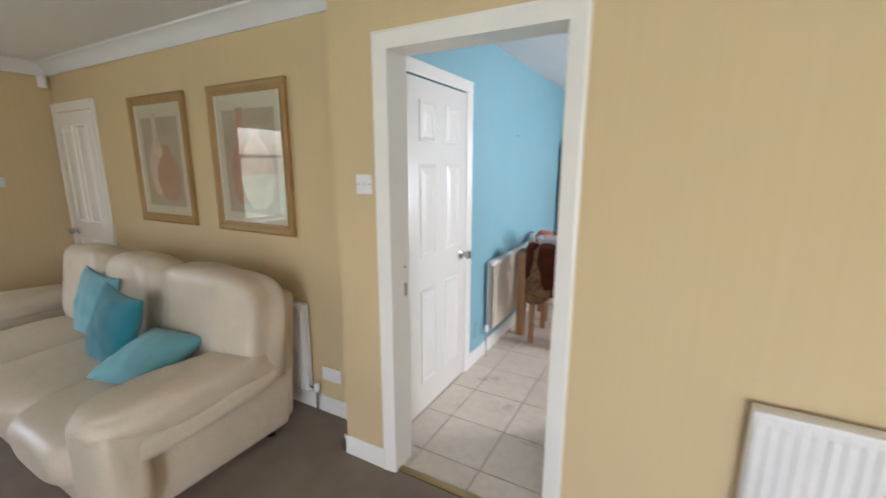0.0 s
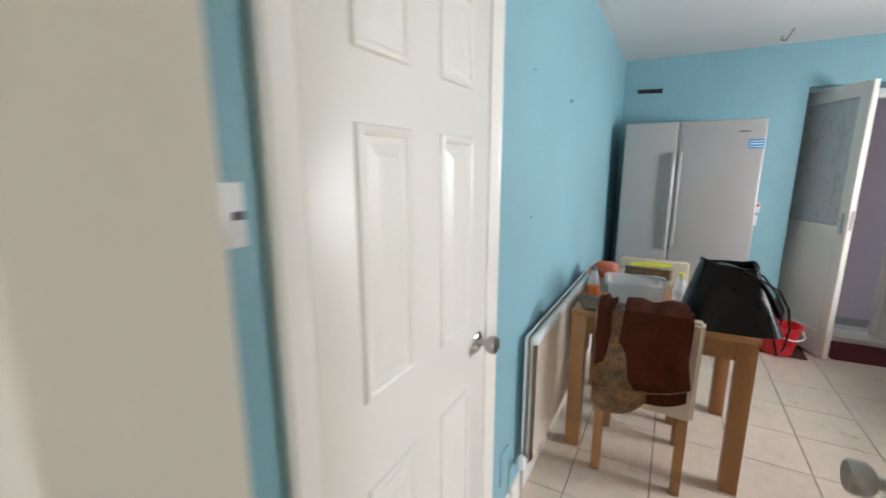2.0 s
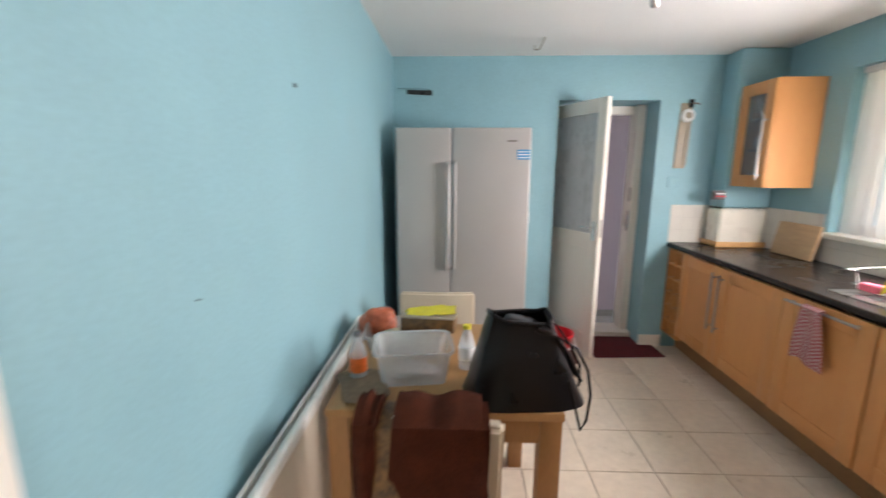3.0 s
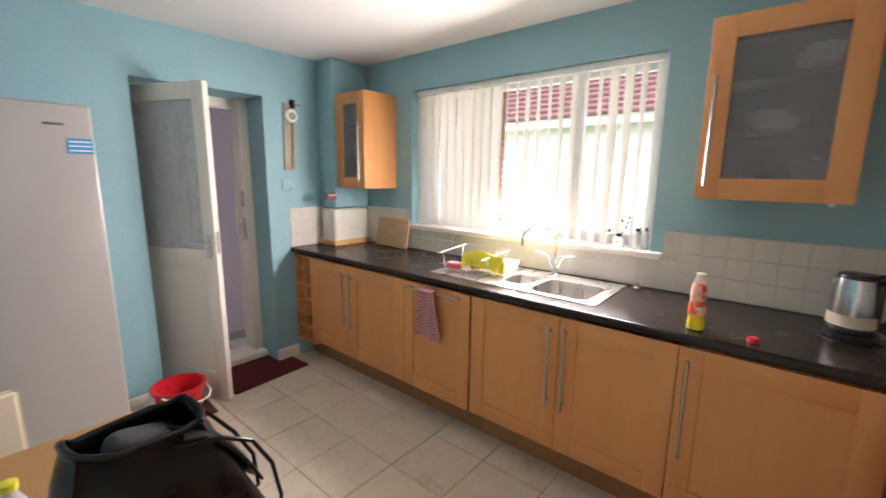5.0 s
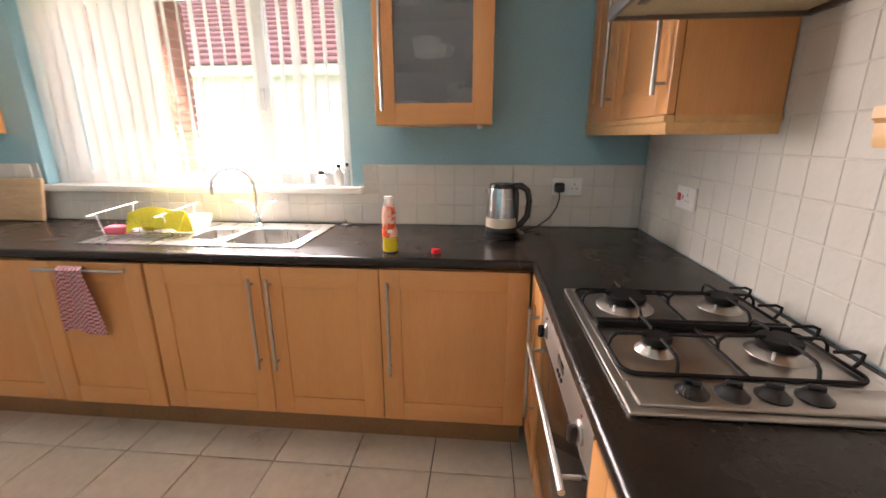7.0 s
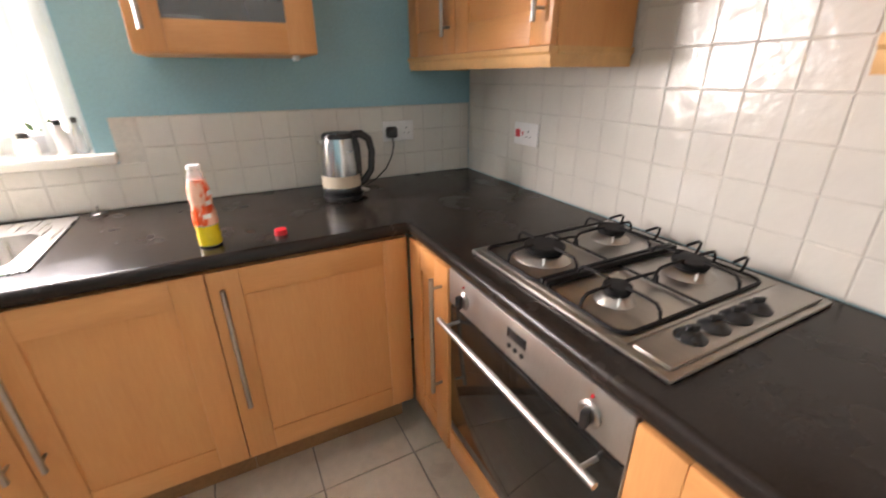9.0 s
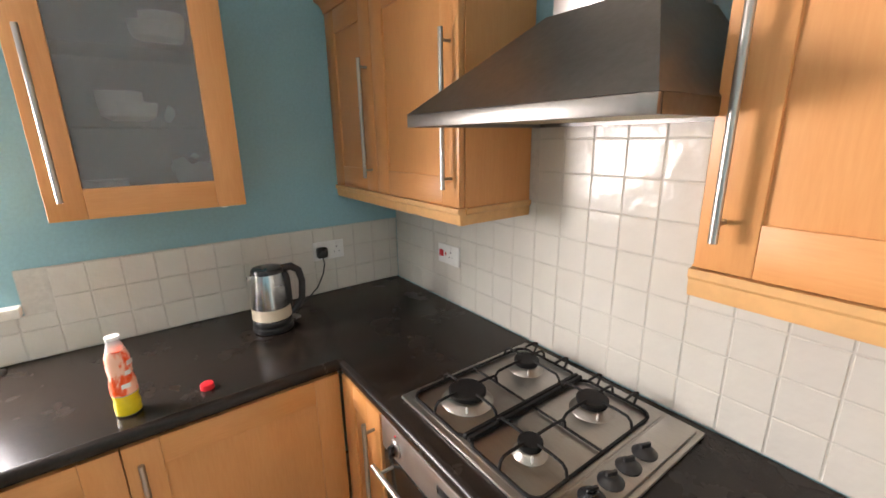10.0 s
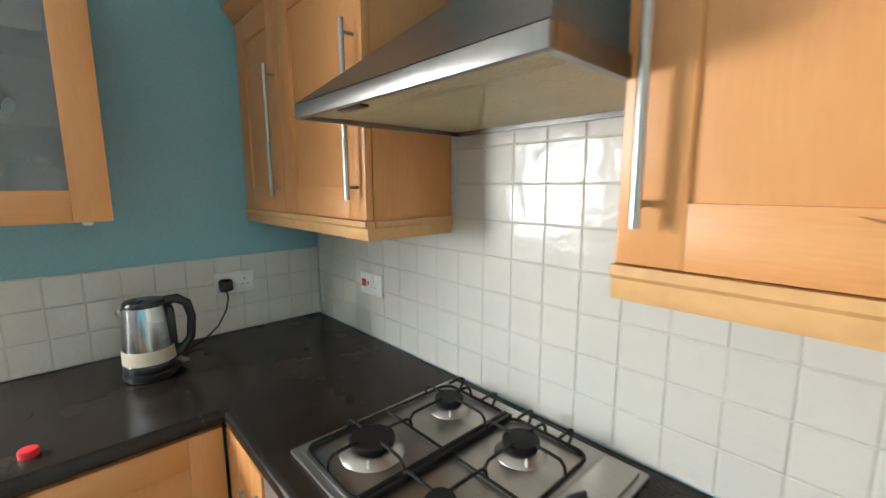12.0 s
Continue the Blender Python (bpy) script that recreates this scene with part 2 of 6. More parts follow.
M["wall_plug"] = material("grey_wall_plug", (0.20, 0.30, 0.33), 0.6, bump=0.0)
M["pale_bits"] = material("pale_packets", (0.62, 0.58, 0.55), 0.5, vary=0.3, scale=18, fine=50, bump=0.1, second=(0.40, 0.30, 0.29))
M["black_leather"].node_tree.nodes["Principled BSDF"].inputs["Specular IOR Level"].default_value = 0.25
M["brown_fleece"].node_tree.nodes["Principled BSDF"].inputs["Specular IOR Level"].default_value = 0.1
ramp = M["swirl_label"].node_tree.nodes["Map Range"]
ramp.inputs["From Min"].default_value, ramp.inputs["From Max"].default_value = 0.93, 1.07
M["hob_steel"] = material("hob_steel", (0.42, 0.39, 0.355), 0.36, metal=1.0, vary=0.07, scale=5, fine=40, bump=0.03, stretch=(1, 12, 1))
M["kettle_steel"] = material("polished_kettle_steel", (0.46, 0.47, 0.48), 0.2, metal=1.0, vary=0.05, scale=5, fine=40, bump=0.02, stretch=(1, 1, 9))
M["black_iron"].node_tree.nodes["Principled BSDF"].inputs["Specular IOR Level"].default_value = 0.2
M["filter"] = material("greasy_filter", (0.50, 0.43, 0.26), 0.5, metal=0.0, vary=0.2, fine=160, bump=0.3)

# blind slats let some daylight through
tree = M["blind"].node_tree
glow = tree.nodes.new("ShaderNodeBsdfTranslucent")
glow.inputs["Color"].default_value = (0.92, 0.915, 0.87, 1)
blend = tree.nodes.new("ShaderNodeMixShader")
blend.inputs[0].default_value = 0.62
tree.links.new(tree.nodes["Principled BSDF"].outputs[0], blend.inputs[1])
tree.links.new(glow.outputs[0], blend.inputs[2])
tree.links.new(blend.outputs[0], tree.nodes["Material Output"].inputs["Surface"])

# window panes: clear glass with a weak sheen
clear = bpy.data.materials.new("window_glass")
clear.use_nodes = True
tree = clear.node_tree
see = tree.nodes.new("ShaderNodeBsdfTransparent")
shine = tree.nodes.new("ShaderNodeBsdfGlossy")
shine.inputs["Roughness"].default_value = 0.02
fres = tree.nodes.new("ShaderNodeLayerWeight")
fres.inputs["Blend"].default_value = 0.3
gain = node(tree, "ShaderNodeMath")
gain.operation = "MULTIPLY_ADD"
gain.inputs[1].default_value, gain.inputs[2].default_value = 0.16, 0.02
tree.links.new(fres.outputs["Facing"], gain.inputs[0])
mixg = tree.nodes.new("ShaderNodeMixShader")
tree.links.new(gain.outputs[0], mixg.inputs[0])
tree.links.new(see.outputs[0], mixg.inputs[1])
tree.links.new(shine.outputs[0], mixg.inputs[2])
tree.links.new(mixg.outputs[0], tree.nodes["Material Output"].inputs["Surface"])
M["glass"] = clear

# ---- builders ----
ORIGIN = {}


def thing(name, at, label, category, group="", kind=""):
    ob = new(name)
    ob.empty_display_size = 0.1
    ob.location = at
    ORIGIN[ob] = Vector(at)
    return tagged(ob, label, category, group, kind)


def finish(bm, mesh_name, mat, shift, smooth):
    bmesh.ops.recalc_face_normals(bm, faces=bm.faces)
    if shift is not None:
        bmesh.ops.translate(bm, vec=-shift, verts=bm.verts)
    me = bpy.data.meshes.new(mesh_name)
    bm.to_mesh(me)
    bm.free()
    me.materials.append(mat)
    if smooth:
        me.shade_smooth()
        me.set_sharp_from_angle(angle=radians(38))
    return me


def part(name, bm, mat, parent, label="", smooth=True):
    """One mesh under a thing or under a part; the bmesh is given in world coordinates."""
    origin = ORIGIN[parent]
    ob = new(name, finish(bm, name, mat, origin, smooth))
    ob.parent = parent
    ORIGIN[ob] = origin
    return tagged(ob, label)


def solid(name, bm, mat, label, category, group="", kind="", smooth=True):
    """A thing of one mesh, with its origin at its base."""
    lo = Vector([min(v.co[i] for v in bm.verts) for i in range(3)])
    hi = Vector([max(v.co[i] for v in bm.verts) for i in range(3)])
    at = Vector(((lo.x + hi.x) / 2, (lo.y + hi.y) / 2, lo.z))
    ob = new(name, finish(bm, name, mat, at, smooth))
    ob.location = at
    ORIGIN[ob] = at
    return tagged(ob, label, category, group, kind)


def structure(name, bm, mat, label="", smooth=False):
    ob = new(name, finish(bm, name, mat, None, smooth))
    ORIGIN[ob] = Vector((0, 0, 0))
    return tagged(ob, label, "", "", "structure")


def box(x0, y0, z0, x1, y1, z1, bevel=0.0, bm=None, segments=2):
    own = bmesh.new()
    bmesh.ops.create_cube(own, size=1.0)
    bmesh.ops.scale(own, vec=(abs(x1 - x0), abs(y1 - y0), abs(z1 - z0)), verts=own.verts)
    bmesh.ops.translate(own, vec=((x0 + x1) / 2, (y0 + y1) / 2, (z0 + z1) / 2), verts=own.verts)
    if bevel:
        bmesh.ops.bevel(own, geom=own.edges[:], offset=bevel, segments=segments, profile=0.5, affect="EDGES")
    return join(bm, own)


def join(bm, own):
    if bm is None:
        return own
    me = bpy.data.meshes.new("tmp")
    own.to_mesh(me)
    own.free()
    bm.from_mesh(me)
    bpy.data.meshes.remove(me)
    return bm


def turned(bm, m):
    bmesh.ops.transform(bm, matrix=m, verts=bm.verts)
    return bm


def tube(points, radius, bm=None, sides=10, closed=False, radii=None):
    """A round bar along a line of points."""
    bm = bm or bmesh.new()
    pts = [Vector(p) for p in points]
    n = len(pts)
    rings = []
    side = None
    for i, p in enumerate(pts):
        if closed:
            d = pts[(i + 1) % n] - pts[i - 1]
        else:
            d = pts[min(i + 1, n - 1)] - pts[max(i - 1, 0)]
        d.normalize()
        if side is None:
            side = d.cross(Vector((0, 0, 1)))
            if side.length < 0.1:
                side = d.cross(Vector((1, 0, 0)))
        side = (side - d * side.dot(d)).normalized()
        up = d.cross(side)
        r = radii[i] if radii else radius
        rings.append([bm.verts.new(p + r * (math.cos(a) * side + math.sin(a) * up)) for a in [2 * math.pi * k / sides for k in range(sides)]])
    for i in range(n if closed else n - 1):
        a, b = rings[i], rings[(i + 1) % n]
        for k in range(sides):
            bm.faces.new((a[k], a[(k + 1) % sides], b[(k + 1) % sides], b[k]))
    if not closed:
        bm.faces.new(rings[0][::-1])
        bm.faces.new(rings[-1])
    return bm


def lathe(at, profile, bm=None, sides=24, sx=1.0, sy=1.0):
    """A turned shape on an upright axis: profile of (radius, height)."""
    bm = bm or bmesh.new()
    x, y, z = at
    rings = [[bm.verts.new((x + sx * r * math.cos(2 * math.pi * k / sides), y + sy * r * math.sin(2 * math.pi * k / sides), z + h)) for k in range(sides)] for r, h in profile]
    for a, b in zip(rings, rings[1:]):
        for k in range(sides):
            bm.faces.new((a[k], a[(k + 1) % sides], b[(k + 1) % sides], b[k]))
    bm.faces.new(rings[0][::-1])
    bm.faces.new(rings[-1])
    return bm


def extrude_profile(profile, start, end, across, bm=None, up=(0, 0, 1)):
    """A moulding: a closed profile of (out, height) pairs swept from start to end; across: the way that 'out' points."""
    bm = bm or bmesh.new()
    ends = []
    for p in (Vector(start), Vector(end)):
        ends.append([bm.verts.new(p + Vector(across) * a + Vector(up) * b) for a, b in profile])
    n = len(profile)
    for k in range(n):
        bm.faces.new((ends[0][k], ends[0][(k + 1) % n], ends[1][(k + 1) % n], ends[1][k]))
    bm.faces.new(ends[0][::-1])
    bm.faces.new(ends[1])
    return bm


def pillow(w, d, h, power=3.0, seg=18, noise_amount=0.0, seed=0, bm=None):
    """A stuffed, rounded block round the origin: a superellipsoid with soft dents."""
    own = bmesh.new()
    bmesh.ops.create_cube(own, size=2.0)
    bmesh.ops.subdivide_edges(own, edges=own.edges[:], cuts=seg, use_grid_fill=True)
    for v in own.verts:
        c = v.co
        r = (abs(c.x) ** power + abs(c.y) ** power + abs(c.z) ** power) ** (1 / power)
        c /= r
        if noise_amount:
            k = noise.noise(Vector((c.x * 1.6 + seed, c.y * 1.6, c.z * 1.6))) * noise_amount
            c *= 1 + k
        v.co = Vector((c.x * w / 2, c.y * d / 2, c.z * h / 2))
    return join(bm, own)


def sheet(grid, thickness, bm=None):
    """A thin curved sheet from rows of points, with thickness."""
    own = bmesh.new()
    rows = [[own.verts.new(p) for p in row] for row in grid]
    for a, b in zip(rows, rows[1:]):
        for k in range(len(a) - 1):
            own.faces.new((a[k], a[k + 1], b[k + 1], b[k]))
    bmesh.ops.recalc_face_normals(own, faces=own.faces)
    bmesh.ops.solidify(own, geom=own.faces[:], thickness=thickness)
    return join(bm, own)


# ---- the shell: kitchen and living room ----
XL, XR, YH, YF, ZC = -1.065, 1.855, 1.512, 5.46, 2.38
LX0, LX1, LY0, LY1 = -4.79, 2.6, -3.4, 1.475
DX0, DX1, DZ = -0.905, -0.17, 1.985
DY0, DY1 = 1.25, 1.385
BX0, BX1, BZ = 0.255, 1.05, 2.05
WY0, WY1, WZ0, WZ1 = 2.98, 4.735, 1.112, 2.126

# floors
structure("floor_kitchen", box(XL - 0.1, DY0 + 0.02, -0.12, XR + 0.3, YF + 0.36, -0.006), M["grout_dark"], "dark grouted kitchen floor bed under beige tiles")
structure("floor_living", box(LX0 - 0.2, LY0 - 0.2, -0.12, LX1 + 0.2, DY0 + 0.02, 0.0, bm=box(LX0 - 0.2, DY0 + 0.02, -0.12, -1.225, LY1 + 0.1, 0.0)), M["carpet"], "taupe cut-pile carpet")
# ceilings
structure("ceiling_kitchen", box(XL - 0.1, DY0 + 0.075, ZC, XR + 0.3, YF + 0.3, ZC + 0.12), M["ceiling_white"], "white stippled kitchen ceiling")
structure("ceiling_living", box(LX0 - 0.2, LY0 - 0.2, ZC, LX1 + 0.2, DY0 + 0.075, ZC + 0.12, bm=box(LX0 - 0.2, DY0 + 0.075, ZC, XL - 0.1, LY1 + 0.1, ZC + 0.12)), M["ceiling_white"], "white living-room ceiling")

# the wall between the rooms: yellow paper on the living side, blue paint on the kitchen side
mid = DY0 + 0.075
bm = box(-1.225, DY0, 0, DX0 - 0.03, mid, ZC)
box(DX0 - 0.03, DY0, DZ + 0.03, DX1 + 0.03, mid, ZC, bm=bm)
box(DX1 + 0.03, DY0, 0, LX1, mid, ZC, bm=bm)
structure("wall_doorway", bm, M["yellow_paper"], "yellow striped wallpaper round the kitchen doorway")
bm = box(XL, mid, 0, DX0 - 0.03, DY1, ZC)
box(DX0 - 0.03, mid, DZ + 0.03, DX1 + 0.03, DY1, ZC, bm=bm)
box(DX1 + 0.03, mid, 0, -0.08, DY1, ZC, bm=bm)
box(-0.08, mid, 0, XR + 0.3, DY1, ZC, bm=bm)
box(-0.155, DY1, 0, XR + 0.3, YH, ZC, bm=bm)
wall_hob = structure("wall_hob", bm, M["blue_paint"], "blue painted kitchen wall behind the hob")
# picture wall and the short return
structure("wall_pictures", box(LX0 - 0.2, LY1, 0, XL - 0.1, LY1 + 0.12, ZC, bm=box(-1.225, mid, 0, -1.145, LY1, ZC)), M["yellow_paper"], "yellow striped wallpaper wall with two pictures")
# living-room far wall with its window, the back wall and the side wall
LWY0, LWY1, LWZ0, LWZ1 = -2.35, -0.38, 0.75, 2.05
bm = box(LX0 - 0.2, LWY1, 0, LX0, LY1, ZC)
box(LX0 - 0.2, LY0, 0, LX0, LWY0, ZC, bm=bm)
box(LX0 - 0.2, LWY0, 0, LX0, LWY1, LWZ0, bm=bm)
box(LX0 - 0.2, LWY0, LWZ1, LX0, LWY1, ZC, bm=bm)
structure("wall_living_window", bm, M["yellow_paper"], "yellow striped wallpaper wall with the living-room window")
PX0, PX1, PZ = -0.25, 2.05, 2.1
bm = box(LX0 - 0.2, LY0 - 0.2, 0, PX0, LY0, ZC)
box(PX1, LY0 - 0.2, 0, LX1 + 0.2, LY0, ZC, bm=bm)
box(PX0, LY0 - 0.2, PZ, PX1, LY0, ZC, bm=bm)
structure("wall_living_back", bm, M["yellow_paper"], "yellow striped wallpaper wall")
structure("wall_living_side", box(LX1, LY0, 0, LX1 + 0.2, DY0, ZC), M["yellow_paper"], "yellow striped wallpaper wall")
# kitchen walls
EY0, EY1, EZ = 1.615, 2.335, 1.985
bm = box(XL - 0.08, mid + 0.0, 0, XL, EY0, ZC)
box(XL - 0.08, EY0, EZ, XL, EY1, ZC, bm=bm)
box(XL - 0.08, EY1, 0, XL, YF + 0.36, ZC, bm=bm)
structure("wall_left", bm, M["blue_paint"], "blue painted kitchen wall with a six-panel door")
bm = box(XL, YF, 0, BX0, YF + 0.36, ZC)
box(BX0, YF, BZ, BX1, YF + 0.36, ZC, bm=bm)
box(BX1, YF, 0, XR + 0.3, YF + 0.36, ZC, bm=bm)
wall_far = structure("wall_far", bm, M["blue_paint"], "blue painted end wall with the back door opening")
bm = box(XR, YH, 0, XR + 0.3, WY0, ZC)
box(XR, WY1, 0, XR + 0.3, YF, ZC, bm=bm)
box(XR, WY0, 0, XR + 0.3, WY1, WZ0, bm=bm)
box(XR, WY0, WZ1, XR + 0.3, WY1, ZC, bm=bm)
wall_window = structure("wall_window", bm, M["blue_paint"], "blue painted wall with the kitchen window")
# the window reveal's paler faces are the same paint; boxed pipe in the far corner
structure("pipe_boxing", box(1.50, YF - 0.21, 1.222, XR, YF, ZC, 0.03), M["blue_paint"], "blue boxed-in pipe in the corner", smooth=True)

# coving in the living room
COVE = [(0, 0), (0.0, -0.10), (0.012, -0.10), (0.02, -0.085), (0.04, -0.05), (0.07, -0.022), (0.095, -0.012), (0.10, 0.0)]
bm = extrude_profile(COVE, (LX0, LY1, ZC - 0.001), (-1.225, LY1, ZC - 0.001), (0, -1, 0))
extrude_profile(COVE, (LX0, LY0, ZC - 0.001), (LX0, LY1, ZC - 0.001), (1, 0, 0), bm)
extrude_profile(COVE, (-1.225, DY0, ZC - 0.001), (LX1, DY0, ZC - 0.001), (0, -1, 0), bm)
structure("trim_coving", bm, M["ceiling_white"], "white moulded plaster coving", smooth=True)

# skirting boards
SKIRT = [(0, 0), (0.016, 0), (0.016, 0.085), (0.012, 0.094), (0.006, 0.10), (0, 0.10)]
for s, e, out in (((LX0, LY1, 0), (-1.225, LY1, 0), (0, -1, 0)), ((-1.225, LY1, 0), (-1.225, DY0 - 0.016, 0), (-1, 0, 0)), ((-1.241, DY0, 0), (-0.976, DY0, 0), (0, -1, 0)),
                  ((-0.099, DY0, 0), (LX1, DY0, 0), (0, -1, 0)), ((LX0, LY0, 0), (LX0, LY1, 0), (1, 0, 0)),
                  ((XL, 2.405, 0), (XL, YF, 0), (1, 0, 0)), ((XL, DY1, 0), (XL, 1.545, 0), (1, 0, 0)), ((-0.03, YF, 0), (BX0, YF, 0), (0, -1, 0)), ((BX1, YF, 0), (1.235, YF, 0), (0, -1, 0))):
    structure("baseboard", extrude_profile(SKIRT, s, e, out), M["white_gloss"], "white gloss skirting board", smooth=True)

# doorway lining, stop and architrave
bm = box(DX0 - 0.03, DY0, 0, DX0, DY1, DZ)
box(DX1, DY0, 0, DX1 + 0.03, DY1, DZ, bm=bm)
box(DX0 - 0.03, DY0, DZ, DX1 + 0.03, DY1, DZ + 0.03, bm=bm)
lining = structure("door_frame_lining", bm, M["white_gloss"], "white gloss doorway lining", smooth=True)
part("strike_plate", box(DX0, DY1 - 0.042, 0.90, DX0 + 0.003, DY1 - 0.020, 0.965, 0.001), M["nickel"], lining, "worn metal strike plate")
part("screw_hole", turned(lathe((0, 0, 0), [(0.005, 0), (0.005, 0.003)], sides=10), pose(DX0, DY1 - 0.034, 1.045, 0, 90, 0)), M["black_iron"], lining, "dark screw hole")
ARCH = [(0, 0), (0.07, 0), (0.07, 0.016), (0.058, 0.02), (0.05, 0.016), (0.02, 0.014), (0.012, 0.011), (0, 0.009)]


def architrave(name, a, b, z, plane, side, horizontal):
    """Moulded frame round an opening from a to b, of height z; plane: the wall's face, side: the way it faces, horizontal: 'x' or 'y'."""
    bm = bmesh.new()
    ax = Vector((1, 0, 0)) if horizontal == "x" else Vector((0, 1, 0))
    out = Vector((0, side, 0)) if horizontal == "x" else Vector((side, 0, 0))
    origin = Vector((0, plane, 0)) if horizontal == "x" else Vector((plane, 0, 0))
    up = Vector((0, 0, 1))
    w = 0.07
    for along, foot, top in ((-ax, origin + ax * a, z + w), (ax, origin + ax * b, z + w)):
        extrude_profile(ARCH, foot, foot + up * z, along, bm, up=out)
    loops = []
    for p, d in ((origin + ax * a + up * z, -ax), (origin + ax * b + up * z, ax)):
        loops.append([bm.verts.new(p + (d + up) * u + out * h) for u, h in ARCH])
    n = len(ARCH)
    for k in range(n):
        bm.faces.new((loops[0][k], loops[0][(k + 1) % n], loops[1][(k + 1) % n], loops[1][k]))
    for p, d, row in ((origin + ax * a, -ax, loops[0]), (origin + ax * b, ax, loops[1])):
        base = [bm.verts.new(p + up * z + d * u + out * h) for u, h in ARCH]
        for k in range(n):
            bm.faces.new((base[k], base[(k + 1) % n], row[(k + 1) % n], row[k]))
    bmesh.ops.remove_doubles(bm, verts=bm.verts, dist=0.0005)
    return structure(name, bm, M["white_gloss"], "white gloss moulded architrave", smooth=True)


architrave("trim_doorway", DX0, DX1, DZ, DY0, -1, "x")
architrave("trim_cupboard_door", EY0, EY1, EZ, XL, 1, "y")
structure("trim_threshold", box(DX0, DY0 + 0.005, 0.0, DX1, DY0 + 0.045, 0.008, 0.003), material("brass_strip", (0.36, 0.26, 0.13), 0.35, metal=1.0), "brass threshold strip", smooth=True)


def panel_door(name, width, height, thick, label, layout, m, handle_side=1, handle=True, number_of_sides=(1,), knob_height=0.915):
    """A moulded door: a leaf with raised panels as parts, hinge edge at the origin, leaf along +x, face to -y."""
    at = m.translation
    door = thing(name, at, label, "door", kind="structure")
    leaf = part("leaf", turned(box(0, 0, 0.006, width, thick, height, 0.002), m), M["white_gloss"], door)
    for x0, z0, x1, z1 in layout:
        for face in number_of_sides:
            y = 0 if face > 0 else thick
            s = -1 if face > 0 else 1
            bm = bmesh.new()
            outer = [(x0, z0), (x1, z0), (x1, z1), (x0, z1)]
            steps = [(0.0, 0.0), (0.004, 0.008), (0.012, 0.010), (0.019, 0.007), (0.023, 0.001), (0.034, 0.001), (0.060, 0.008)]
            rings = []
            for inset, h in steps:
                rings.append([bm.verts.new((x + (inset if x == x0 else -inset), y + s * h, z + (inset if z == z0 else -inset))) for x, z in outer])
            for a, b in zip(rings, rings[1:]):
                for k in range(4):
                    bm.faces.new((a[k], a[(k + 1) % 4], b[(k + 1) % 4], b[k]))
            bm.faces.new(rings[-1])
            bm.faces.new(rings[0][::-1])
            part("panel", turned(bm, m), M["white_gloss"], door, smooth=False)
    if handle:
        kx = width - 0.06 if handle_side > 0 else 0.06
        for face in (1, -1):
            y = 0 if face > 0 else thick
            r = pose(kx, y, knob_height, 90 if face > 0 else -90, 0, 0)
            part("rose", turned(turned(lathe((0, 0, 0), [(0.033, 0), (0.033, 0.004), (0.026, 0.009), (0.012, 0.011)]), r), m), M["chrome"], door, "chrome knob rose")
            part("knob", turned(turned(lathe((0, 0, 0), [(0.010, 0.009), (0.010, 0.03), (0.02, 0.036), (0.027, 0.045), (0.027, 0.062), (0.023, 0.067), (0.008, 0.068)], sides=14), r), m), M["nickel"], door, "worn satin metal knob")
    return door


def six(w, h):
    s, g = 0.115, 0.12
    c = (w - 2 * s - g) / 2
    cols = [(s, s + c), (s + c + g, w - s)]
    return [(a, z0, b, z1) for a, b in cols for z0, z1 in ((0.19, 0.79), (0.985, 1.525), (1.645, h - 0.105))]


# six-panel cupboard door in the kitchen's left wall (its leaf faces +x)
m6 = pose(XL + 0.004, EY0 + 0.006, 0, 0, 0, 90) @ Matrix.Translation((0, 0.0, 0))
panel_door("door_1", EY1 - EY0 - 0.012, 1.975, 0.04, "closed white six-panel door with a metal knob", six(EY1 - EY0 - 0.012, 1.975), m6)
bm = box(XL - 0.079, EY0, 0, XL, EY0 + 0.004, EZ)
structure("door_frame_cupboard", box(XL - 0.079, EY1 - 0.004, 0, XL, EY1, EZ, bm=bm), M["white_gloss"], "white door lining")
structure("wall_cupboard_back", box(XL - 0.12, EY0 - 0.05, 0, XL - 0.085, EY1 + 0.05, EZ + 0.05), M["white_gloss"], "white board behind the cupboard door")
# the doorway's own door, standing open into the kitchen
mo = pose(DX1 - 0.004, DY1 + 0.024, 0, 0, 0, 91.0)
panel_door("door_2", 0.63, 1.975, 0.036, "open white six-panel door with a metal knob", six(0.63, 1.975), mo, number_of_sides=(1, -1), knob_height=0.968)
# door beside the far corner of the living room
architrave("trim_hall_door", -4.70, -4.06, 1.97, LY1, -1, "x")
panel_door("door_3", 0.64, 1.96, 0.016, "closed white four-panel door with a brass knob", [(0.09, 0.2, 0.29, 0.85), (0.35, 0.2, 0.55, 0.85), (0.09, 1.0, 0.29, 1.85), (0.35, 1.0, 0.55, 1.85)],
           pose(-4.70, LY1 - 0.014, 0), handle_side=-1)

# ---- kitchen units ----
WIN = lambda y, z=0.0: pose(1.24, y, z, 0, 0, -90)
HOB = lambda x, z=0.0: pose(x, 2.09, z, 0, 0, 180)


